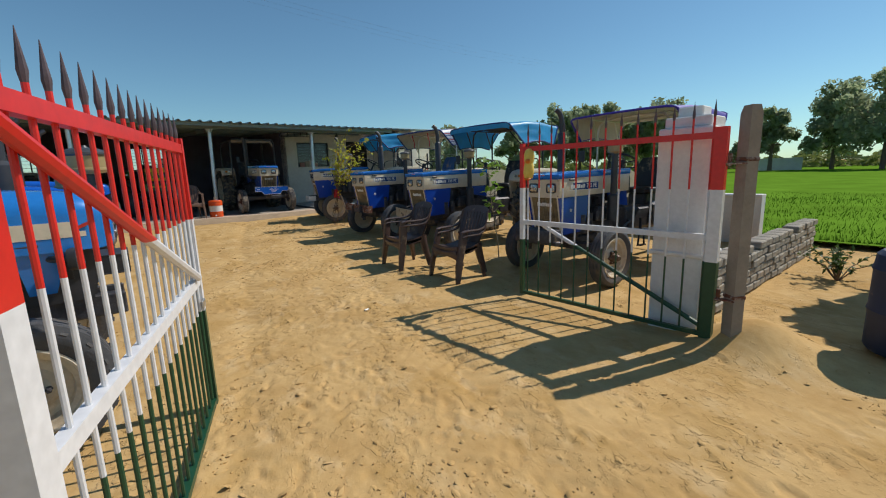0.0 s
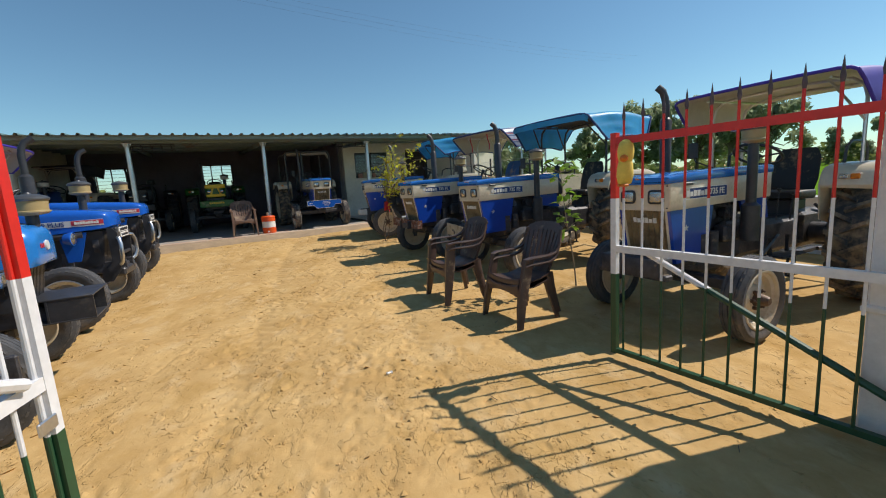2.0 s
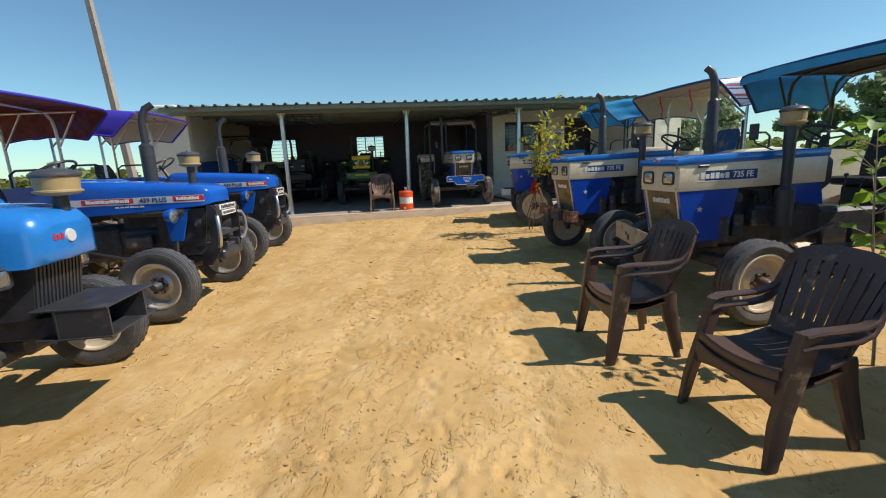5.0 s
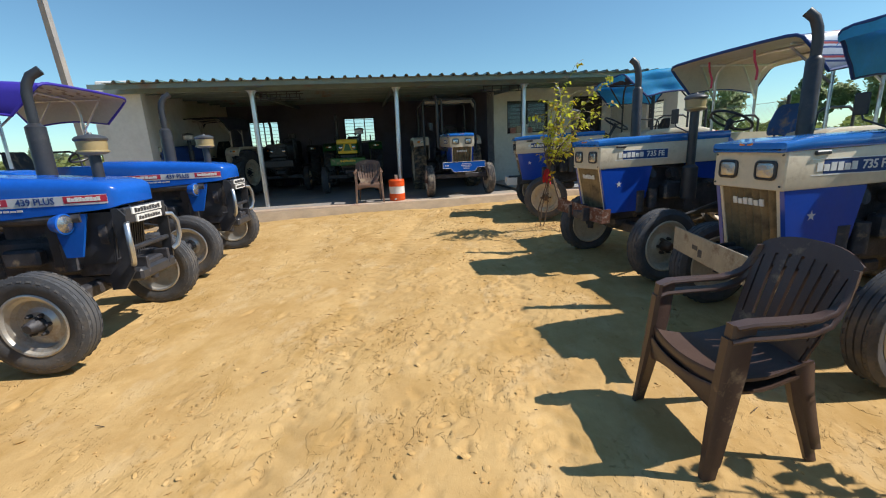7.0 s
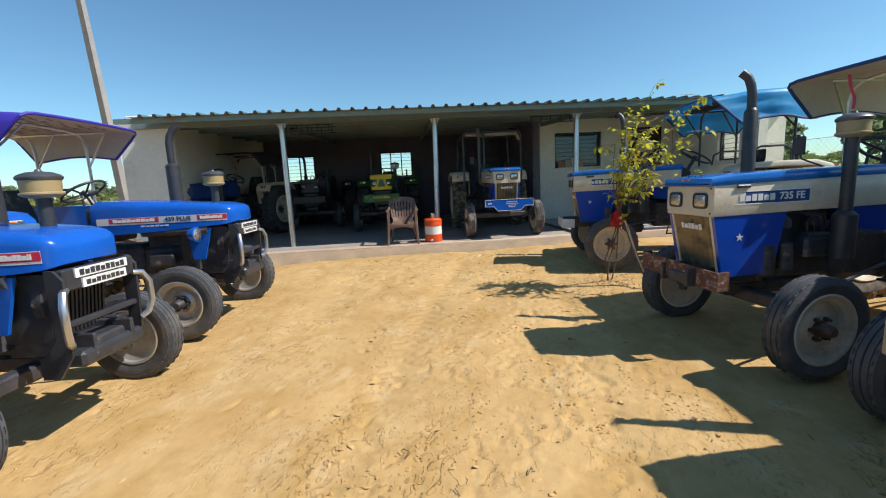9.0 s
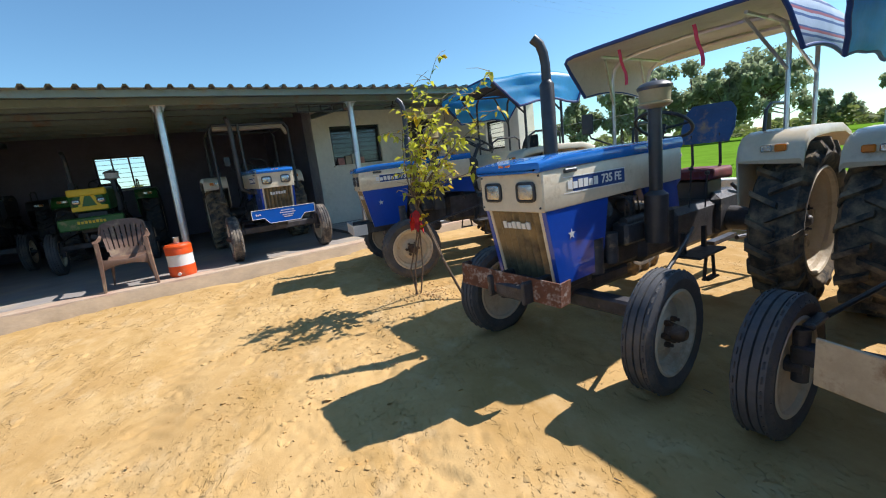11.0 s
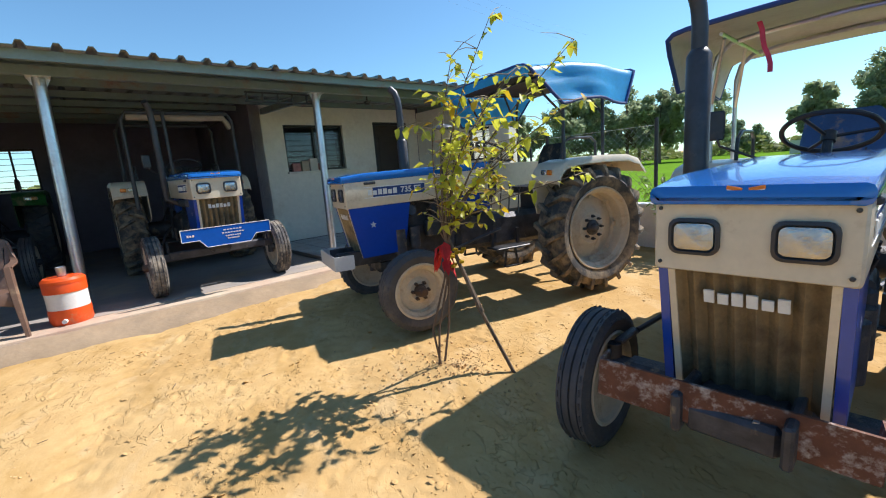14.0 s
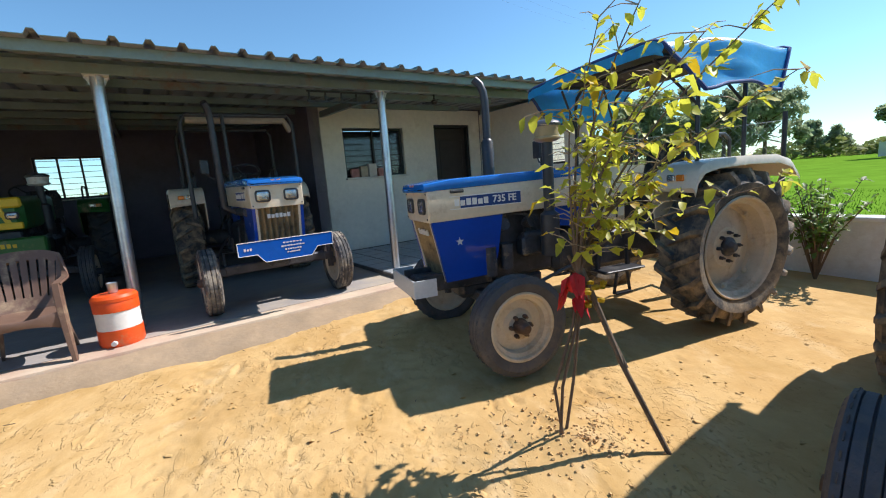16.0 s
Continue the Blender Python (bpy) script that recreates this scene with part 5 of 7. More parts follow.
def round_tractor(m, label, style, canopy, group="blue round-nosed tractors"):
    """Blue tractor with a rounded nose."""
    p = thing("tractor", label, "tractor", m, group)
    chassis(p, 0.4)
    controls(p)
    first = style == "striped"
    body = "blue" if first else "blue_light"
    def section(x, w, z0, z1, r):
        loop = [(x, -w / 2, z0), (x, w / 2, z0), (x, w / 2, (z0 + z1 - r) / 2)]
        for i in range(7):
            a = radians(90 * i / 6)
            loop.append((x, w / 2 - r + r * math.cos(a), z1 - r + r * math.sin(a)))
        for i in range(7):
            a = radians(90 + 90 * i / 6)
            loop.append((x, -w / 2 + r + r * math.cos(a), z1 - r + r * math.sin(a)))
        return loop + [(x, -w / 2, (z0 + z1 - r) / 2)]

    if first:
        secs = [(0.46, 0.4, 1.13, 1.24, 0.03), (0.44, 0.47, 1.12, 1.275, 0.04), (0.4, 0.52, 1.11, 1.3, 0.055), (0.3, 0.555, 1.1, 1.325, 0.07), (0.1, 0.58, 1.09, 1.345, 0.08), (-0.4, 0.6, 1.06, 1.38, 0.09), (-0.95, 0.6, 1.04, 1.41, 0.1), (-1.02, 0.56, 1.05, 1.39, 0.1)]
    else:
        secs = [(0.43, 0.36, 1.05, 1.24, 0.08), (0.415, 0.46, 1.03, 1.29, 0.1), (0.36, 0.54, 1.02, 1.33, 0.12), (0.2, 0.58, 1.02, 1.365, 0.14), (-0.3, 0.6, 1.02, 1.395, 0.15), (-1.02, 0.6, 1.03, 1.41, 0.15)]
    bonnet = part("bonnet", Shape().loft([section(*q) for q in secs]), M[body], p, "glossy blue rounded bonnet", 50)

    def half_at(x):
        for (xa, wa, *_), (xb, wb_, *_) in zip(secs, secs[1:]):
            if xb <= x <= xa:
                return (wb_ + (wa - wb_) * (x - xb) / (xa - xb)) / 2
        return secs[-1][1] / 2

    def stripe(name, mat, side, x0, x1, z0, z1, e):
        xs = [x0] + [q[0] for q in secs if x1 < q[0] < x0] + [x1]
        sh = Shape().loft([[(x, side * (half_at(x) + e), z0), (x, side * (half_at(x) + e), z1), (x, side * (half_at(x) - 0.01), z1), (x, side * (half_at(x) - 0.01), z0)] for x in xs])
        return part(name, sh, M[mat], bonnet)

    # grille
    gx = 0.36 if first else 0.34
    gs = Shape()
    gs.loft([[(gx, -0.2, 1.12), (gx, 0.2, 1.12), (gx - 0.5, 0.24, 1.12), (gx - 0.5, -0.24, 1.12)], [(gx - 0.06, -0.19, 0.7), (gx - 0.06, 0.19, 0.7), (gx - 0.5, 0.22, 0.7), (gx - 0.5, -0.22, 0.7)]])
    gr = part("grille", gs, M["black"], p, "black slatted radiator grille")
    for i in range(13):
        y = -0.18 + 0.36 * i / 12
        part("slat", Shape().loft([[(gx + 0.012, y - 0.008, 1.1), (gx + 0.012, y + 0.008, 1.1), (gx - 0.01, y + 0.008, 1.1), (gx - 0.01, y - 0.008, 1.1)],
                                   [(gx - 0.046, y - 0.008, 0.72), (gx - 0.046, y + 0.008, 0.72), (gx - 0.07, y + 0.008, 0.72), (gx - 0.07, y - 0.008, 0.72)]]), M["black"], gr)
    for s in (-1, 1):
        part("side_plate", Shape().extrude([(0.22, 1.12), (-0.05, 1.12), (-0.0, 0.78), (0.12, 0.78)], s * 0.25, s * 0.272), M[body], p)
        if first:
            lamp(p, (0.11, s * 0.345, 1.06), 0, 0, True, s * 6, "blue")
            part("lamp_arm", Shape().tube([(0.03, s * 0.345, 1.06), (0.0, s * 0.26, 1.06)], 0.03, 10), M["blue"], p)
        else:
            lamp(p, (0.24, s * 0.33, 0.98), 0.16, 0.12, False, s * 12, "black")
            part("lamp_arm", Shape().tube([(0.2, s * 0.33, 0.98), (0.1, s * 0.25, 0.98)], 0.02, 10), M["black"], p)
        # side stripe
        if first:
            rz = 180 if s > 0 else 0
            stripe("silver_stripe", "silver", s, 0.4, -0.95, 1.15, 1.222, 0.003)
            stripe("red_stripe", "sticker", s, 0.4, 0.1, 1.165, 1.218, 0.0045)
            stripe("red_stripe", "sticker", s, -0.3, -0.82, 1.165, 1.218, 0.0045)
            bar_row("name_bar", 0.44, 0.034, 9, pose(-0.56, s * 0.3055, 1.192, 90, 0, rz), "white", bonnet, 0.0015, 0.12)
            bar_row("name_bar", 0.23, 0.032, 9, pose(0.245, s * 0.2865, 1.192, 90, 0, rz - s * 5.0), "white", bonnet, 0.0015, 0.12)
            part("model_number", lettering("439 PLUS", 0.07, 0.0015, 0.001).moved(pose(-0.1, s * 0.3005, 1.186, 90, 0, rz - s * 1.2)), M["navy"], bonnet)
            bar_row("writing_bar", 0.3, 0.016, 6, pose(-0.35, s * 0.3, 1.127, 90, 0, rz), "silver", bonnet, 0.0015, 0.2)
        else:
            rz = 180 if s > 0 else 0
            ahead = 0.0 if style == "plain" else 0.16
            stripe("model_stripe", "cream", s, 0.1 + ahead, -0.7, 1.1, 1.19, 0.003)
            stripe("model_stripe", "cream", s, 0.2 + ahead * 0.6, 0.1 + ahead, 1.1, 1.13, 0.003)
            number, suffix = ("3230", "NX") if style == "plain" else ("00-2", "TX")
            part("model_number", lettering(number, 0.085, 0.0015, 0.002).moved(pose(-0.42 + ahead, s * 0.3035, 1.145, 90, 0, rz)), M["black"], bonnet)
            part("model_suffix", lettering(suffix, 0.1, 0.0015, 0.003).moved(pose(-0.02 + ahead, s * (0.2985 - ahead * 0.04), 1.147, 90, 0, rz - s * 1.5)), M["engine"], bonnet)
            part("red_slash", Shape().box((0.13, 0.004, 0.018), (0.1 + ahead, s * (0.295 - ahead * 0.06), 1.15), rot=(0, -25, 0)), M["red"], bonnet)
    if first:
        part("badge", Shape().lathe([(0.0, 0.03), (0.012, 0.028), (0.012, 0.0)], at=(gx + 0.01, 0.0, 1.04), axis="x", seg=6), M["silver"], p)
        # bull bar
        bb = part("bull_bar", Shape().box((0.05, 0.54, 0.13), (0.49, 0, 1.085), bevel=0.01), M["black"], p, "black steel bull bar with plates")
        part("cross_bar", Shape().box((0.04, 0.54, 0.04), (0.48, 0, 0.82), bevel=0.01), M["black"], bb)
        part("foot_bar", Shape().box((0.22, 0.5, 0.1), (0.42, 0, 0.6), bevel=0.02), M["black"], bb)
        for s in (-1, 1):
            part("bar_plate", Shape().loft([[(x, s * y, z) for x, z in ((0.3, 0.5), (0.4, 0.5), (0.5, 0.64), (0.52, 1.09), (0.47, 1.15), (0.42, 1.15), (0.42, 0.72), (0.3, 0.62))] for y in (0.27, 0.29)]), M["black"], bb)
        for s in (-1, 1):
            part("hook_tube", Shape().tube([(0.5, s * 0.26, 1.03), (0.53, s * 0.31, 1.02), (0.55, s * 0.345, 0.95), (0.55, s * 0.345, 0.81), (0.53, s * 0.32, 0.73), (0.5, s * 0.28, 0.7)], 0.021, 10), M["chrome"], bb)
        part("name_plate", Shape().box((0.012, 0.4, 0.055), (0.518, 0, 1.118)), M["white"], bb)
        bar_row("name_bar", 0.35, 0.036, 9, pose(0.525, 0, 1.118, 90, 0, 90), "black", bb, 0.001, 0.2)
        part("number_plate", Shape().box((0.01, 0.34, 0.055), (0.52, 0.01, 1.052)), M["white"], bb)
        bar_row("number_bar", 0.3, 0.03, 8, pose(0.526, 0.01, 1.052, 90, 0, 90), "black", bb, 0.001, 0.2)
    else:
        part("badge", Shape().lathe([(0.0, 0.042), (0.012, 0.038), (0.012, 0.0)], at=(0.428, 0, 1.17), axis="x", seg=20), M["silver"], p)
        bar_row("badge_bar", 0.09, 0.035, 3, pose(0.432, -0.095, 1.175, 90, 0, 90), "sticker", p)
        if style == "plain":
            w = part("front_carrier", Shape().box((0.012, 0.5, 0.17), (0.42, 0, 0.67)), M["black"], p, "black open-ended steel box bumper")
            for z in (0.76, 0.58):
                part("carrier_plate", Shape().box((0.42, 0.5, 0.012), (0.5, 0, z), bevel=0.003), M["black"], w)
            for y in (0.12, -0.24):
                part("carrier_side", Shape().box((0.3, 0.012, 0.17), (0.56, y, 0.67)), M["black"], w)
            part("carrier_bracket", Shape().box((0.3, 0.2, 0.1), (0.25, 0, 0.6), bevel=0.01), M["black"], w)
    set_back(p, -0.08 if first else 0.02, -0.045 if first else -0.015, FRONT_PARTS)
    if first:
        bonnet.matrix_basis = pose(0, 0, 0.045) @ bonnet.matrix_basis
    exhaust(p, -0.5 if style != "bare" else -0.06, 0.28 if style != "bare" else 0.36, 2.24 if style != "bare" else 1.98, bend=0.12, z0=1.22, r=0.072, neck=0.43, sway=0.05, pipe=0.038)
    precleaner(p, 0.05 if first else 0.37, 0.1, 1.69 if first else 1.62 if style == "bare" else 1.56, z0=1.3, r=0.108 if first else 0.118, foot=False)
    fenders(p, body if first else "blue_light", z=1.36)
    for s in (-1, 1):
        wheel(p, "front", (0, s * 0.72, 0.372), s, "rubber", "rim_silver" if first else "rim_cream")
        wheel(p, "rear", (-2.0, s * 0.72, 0.655), s, "rubber_muddy", "rim_silver")
    if canopy == "violet":
        canopy_sheet(p, -1.15, -2.7, 0.76, 2.31, "purple", "purple", label="violet sunshade with pale printed lining", pattern=True)
    elif canopy == "maroon":
        canopy_sheet(p, -1.15, -2.7, 0.76, 2.3, "purple", "purple", label="violet sunshade with maroon printed lining", lining="tarp_red")
    return p


def on_ground(x, y, yaw):
    return pose(x, y, ground_z(x, y), 0, 0, yaw)


square_tractor(on_ground(3.711, 4.538, 192.8), "blue and cream tractor with off-white violet-edged sunshade behind the gate", "sheet_violet", "weight")
square_tractor(on_ground(2.953, 7.246, 195.6), "blue and cream tractor under a blue tarpaulin, cream bumper", "tarp_high", "cream", "seat")
square_tractor(on_ground(2.326, 9.057, 197.5), "blue and cream tractor with off-white sunshade and rusty bumper", "sheet", "rust", "seat_blue", 3, ribbons=True)
square_tractor(on_ground(1.785, 12.208, 181.9), "blue and cream tractor under a blue tarpaulin, grey bumper", "tarp", "grey")
round_tractor(on_ground(-2.439, 7.333, 10.2), "blue striped tractor with bull bar and maroon sunshade", "striped", "maroon")
round_tractor(on_ground(-2.898, 9.448, 12.7), "blue striped tractor with bull bar and violet-edged sunshade", "striped", "violet")
round_tractor(on_ground(-2.04, 5.11, 14), "light blue tractor with black box bumper, no sunshade", "plain", "none")
round_tractor(on_ground(-1.44, 3.513, 15.7) @ Matrix.Scale(1.06, 4), "light blue tractor behind the open gate leaf", "bare", "none")
# in the shed
square_tractor(SHED @ pose(1.37, -0.22, SLAB, 0, 0, -91), "blue and cream tractor parked in the shed, blue front board", "bar", "board", group="tractors in the shed")


def dark_tractor(m, label, hood, grille, canopy=False, group="tractors in the shed"):
    """Tractor seen deep in the shade of the shed."""
    p = thing("tractor", label, "tractor", m, group)
    chassis(p, 0.4)
    controls(p)
    part("bonnet", Shape().loft([[(x, y, z) for y, z in rrect(w, h, r, 3, cz=c)] for x, w, h, c, r in ((0.5, 0.4, 0.25, 1.2, 0.04), (0.42, 0.54, 0.36, 1.22, 0.06), (-0.4, 0.58, 0.4, 1.25, 0.08), (-1.02, 0.58, 0.42, 1.27, 0.08))]), M[hood], p)
    g = Shape().box((0.07, 0.54, 0.12), (0.5, 0, 1.37), bevel=0.02).box((0.05, 0.5, 0.08), (0.5, 0, 1.1), bevel=0.01)
    for s in (-1, 1):
        g.box((0.04, 0.05, 0.3), (0.5, s * 0.1, 1.22), rot=(s * 20, 0, 0))
    part("grille_surround", g, M[grille], p)
    part("grille", Shape().box((0.3, 0.42, 0.36), (0.3, 0, 0.86), bevel=0.02), M["black"], p)
    for s in (-1, 1):
        lamp(p, (0.51, s * 0.17, 1.22), 0.12, 0.09)
    part("bumper", Shape().box((0.16, 0.9, 0.2), (0.62, 0, 0.86), bevel=0.02), M[hood], p)
    if hood != "black":
        bar_row("bumper_bar", 0.4, 0.05, 8, pose(0.702, 0, 0.88, 90, 0, 90), "yellow" if hood == "green_paint" else "white", p)
    exhaust(p, -0.3, -0.3, 2.1)
    precleaner(p, -0.4, 0.3, 1.75, z0=1.2, bowl="black" if hood == "black" else "white")
    fenders(p, "cream" if hood == "navy" else hood)
    for s in (-1, 1):
        wheel(p, "front", (0, s * 0.7, 0.372), s, "rubber", "rim_cream")
        wheel(p, "rear", (-2.045, s * 0.74, 0.655), s, "rubber", "rim_cream")
    if canopy:
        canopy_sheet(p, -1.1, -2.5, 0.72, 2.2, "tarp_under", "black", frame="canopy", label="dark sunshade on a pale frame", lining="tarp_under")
    return p


dark_tractor(SHED @ pose(-1.2, 2.2, SLAB, 0, 0, -92), "green and yellow tractor parked deep in the shed", "green_paint", "yellow", False)
dark_tractor(SHED @ pose(-5.5, 1.55, SLAB, 0, 0, 252), "navy and cream tractor with dark sunshade in the shed", "navy", "cream", True)
dark_tractor(SHED @ pose(-3.3, 3.9, SLAB, 0, 0, -92), "black tractor in the shade of the shed", "black", "black", False)


# ---- gate ----
def gate_leaf(m, label, mirror=1, n=13, tip=1.925):
    """Spiked bar gate, 1.92 m long from hinge (x = 0) to free end."""
    g = thing("gate", label, "gate", m, "gate leaves")
    L = 1.92
    part("hinge_stile", Shape().box((0.09, 0.06, 1.7), (0.015, 0, 0.87)), M["tricolour"], g)
    part("free_stile", Shape().box((0.045, 0.045, 1.7), (L, 0, 0.87)), M["tricolour"], g)
    part("top_rail", Shape().box((L, 0.04, 0.05), (L / 2, 0, 1.66)), M["tricolour"], g)
    part("middle_rail", Shape().box((L, 0.04, 0.05), (L / 2, 0, 0.86)), M["tricolour"], g)
    part("bottom_rail", Shape().box((L, 0.04, 0.035), (L / 2, 0, 0.045)), M["tricolour"], g)
    for i in range(n):
        x = L * (i + 0.5) / n + (0.025 if mirror < 0 else 0.0)
        b = Shape().cyl((x, 0.0, 0.06), (x, 0.0, tip - 0.125), 0.0085, seg=8)
        bar = part("bar", b, M["tricolour"], g)
        part("spike", Shape().lathe([(tip - 0.13, 0.008), (tip - 0.1, 0.0125), (tip - 0.085, 0.011), (tip, 0.001)], at=(x, 0, 0), axis="z", seg=8), M["spike"], bar)
    if mirror > 0:
        part("brace", Shape().tube([(0.06, -0.03, 0.1), (L - 0.25, -0.03, 0.84)], 0.022, 8), M["tricolour"], g)
    else:
        part("brace", Shape().tube([(0.05, -0.03, 1.62), (L - 0.12, -0.03, 0.9)], 0.022, 8), M["tricolour"], g)
        part("latch", Shape().box((0.09, 0.012, 0.05), (L - 0.06, -0.028, 0.72), bevel=0.004), M["chrome"], g)
    for z in (0.35, 1.42):
        part("hinge", Shape().cyl((-0.05, 0, z), (-0.05, 0, z + 0.1), 0.016, seg=10).box((0.16, 0.05, 0.012), (-0.09, 0, z + 0.02)), M["rust"], g)
    return g


def towards(x0, y0, x1, y1, z=0.05):
    return pose(x0, y0, z, 0, 0, math.degrees(math.atan2(y1 - y0, x1 - x0)))


gate_leaf(towards(3.29, 2.19, 2.7, 4.0), "open gate leaf in red, white and green, spiked bars", 1)
gate_leaf(towards(-0.5, 1.05, -0.42, 2.96, 0.02), "open spiked gate leaf in red, white and green paint", -1, 17, 1.845)

toy = thing("toy_duck", "yellow plush duck tied to the gate end", "toy", pose(2.71, 3.98, 1.48))
part("body", Shape().lathe([(-0.11, 0.0), (-0.1, 0.045), (-0.05, 0.058), (0.0, 0.056), (0.045, 0.05), (0.06, 0.044)], axis="z", seg=16).moved(pose(0, -0.06, 0.02, 3, 0, 0)), M["toy"], toy, angle=70)
part("head", Shape().lathe([(0.05, 0.0), (0.055, 0.044), (0.09, 0.054), (0.14, 0.057), (0.19, 0.046), (0.21, 0.024), (0.215, 0.0)], axis="z", seg=16).moved(pose(0, -0.06, 0.02, 3, 0, 0)), M["toy"], toy, angle=70)
part("beak", Shape().lathe([(0, 0.028), (0.03, 0.024), (0.055, 0.0)], axis="x", seg=12).moved(pose(-0.04, -0.1, 0.1, 0, 0, 225)), M["toy_orange"], toy)
for y in (-0.1, -0.055):
    part("foot", Shape().box((0.05, 0.035, 0.02), (-0.03, y, -0.09), bevel=0.008), M["toy_orange"], toy)


def concrete_post(m, label, h=1.86):
    p = thing("gate_post", label, "post", m, "gate posts")
    s = Shape().loft([[(x * k, y * k, z) for x, y in ((-0.045, -0.055), (0.045, -0.055), (0.045, 0.055), (-0.045, 0.055))] for z, k in ((-0.2, 1.0), (h - 0.06, 1.0), (h, 0.75))])
    part("shaft", s, M["concrete"], p)
    for z in (0.15, 0.42, 0.85, 1.3):
        part("slot", Shape().loft([[(0.046 + e, y, z + w) for y, w in rrect(0.05, 0.13, 0.022, 3)] for e in (-0.004, 0.002)]), M["dark_frame"], p)
    for z in (0.4, 1.47):
        part("clamp", Shape().box((0.102, 0.122, 0.03), (0, 0, z), bevel=0.004), M["rust"], p)
    return p


concrete_post(pose(3.38, 2.06, 0.05, 0, 0, -20), "weathered concrete gate post with hinge clamps")
concrete_post(pose(-0.72, 0.92, 0.05, 0, 0, 20), "weathered concrete gate post beside the open leaf")

pil = thing("gate_pillar", "whitewashed masonry pillar with stepped cap", "pillar", pose(3.5, 2.6, 0.0, 0, 0, 18))
part("shaft", Shape().box((0.42, 0.42, 1.9), (0, 0, 0.85), bevel=0.012), M["whitewash"], pil)
part("step", Shape().box((0.46, 0.46, 0.04), (0, 0, 0.72), bevel=0.01), M["whitewash"], pil)
part("cap", Shape().box((0.36, 0.36, 0.09), (0.02, 0, 1.845), bevel=0.01), M["whitewash"], pil)
part("cap_block", Shape().box((0.2, 0.2, 0.09), (0.05, 0.02, 1.935), bevel=0.01), M["whitewash"], pil)
part("pipe_end", Shape().cyl((-0.1, -0.222, 1.42), (-0.1, -0.2, 1.42), 0.035, seg=14).cyl((-0.05, -0.222, 0.3), (-0.05, -0.2, 0.3), 0.03, seg=14), M["rust"], pil)


# ---- boundary walls and fence ----
def plain_wall(name, a, b, h, t, mat, label, z0=0.0, cap=False):
    L = math.dist(a, b)
    m = towards(*a, *b, 0)
    s = Shape().box((L, t, h + 0.4), (L / 2, 0, z0 + h / 2 - 0.2))
    if cap:
        s.box((L, t + 0.05, 0.05), (L / 2, 0, z0 + h + 0.023), bevel=0.008)
    return structure(name, s, mat, label, "wall", m=m)


EDGE = pose(-1.22, 14.28, 0, 0, 0, 15.4)
EAST = [EDGE @ Vector((6.45, d, 0)) for d in (-11.8, -0.8)]
plain_wall("boundary_wall", (EAST[0].x, EAST[0].y), (EAST[1].x, EAST[1].y), 0.72, 0.2, M["whitewash"], "low whitewashed boundary wall beside the field", 0.16, True)
plain_wall("boundary_wall", (4.6, 1.2), (40, 12), 0.05, 0.1, M["soil"], "low earth ridge at the field edge", 0.0)


plain_wall("field_wall", (68.6, 41.2), (71.4, 36.0), 1.9, 0.3, M["plaster"], "pale wall far across the field", 0.0)


def make_fence():
    f = thing("wire_fence", "chain-link fence on steel posts behind the wall", "fence", EDGE @ pose(6.62, 0, 0))
    for d in (-3.6, -1.7, 0.2):
        part("post", Shape().cyl((0, d, 0.0), (0, d, 2.15), 0.028, seg=10), M["wire"], f)
    s = Shape()
    step, h0, h1, d0, d1 = 0.1, 0.85, 2.05, -3.6, 0.2
    h = h1 - h0
    d = d0 - h
    while d < d1:
        for sg in (1, -1):
            a, b = d, d + h
            z0, z1 = (h0, h1) if sg > 0 else (h1, h0)
            ca, cb = max(a, d0), min(b, d1)
            if cb > ca:
                za = z0 + (z1 - z0) * (ca - a) / h
                zb = z0 + (z1 - z0) * (cb - a) / h
                s.cyl((0, ca, za), (0, cb, zb), 0.0018, seg=3)
        d += step
    tagged(part("netting", s, M["chrome"], f), kind="stuff")
    for z in (h0, h1):
        part("line_wire", Shape().cyl((0, d0, z), (0, d1, z), 0.004, seg=5), M["chrome"], f)


make_fence()


# ---- chairs ----
def ribbon(path, widths, thick, across):
    """A bent flat band: a path, its half widths, its thickness and the way across it at each point."""
    loops = []
    for k, (p, w) in enumerate(zip(path, widths)):
        p, q = Vector(p), Vector(across[k] if isinstance(across, list) else across).normalized()
        a, b = Vector(path[max(0, k - 1)]), Vector(path[min(len(path) - 1, k + 1)])
        n = (b - a).cross(q).normalized() * thick / 2
        e = q * w * 0.82
        loops.append([p - q * w, p - e + n, p + e + n, p + q * w, p + e - n, p - e - n])
    return Shape().loft(loops)


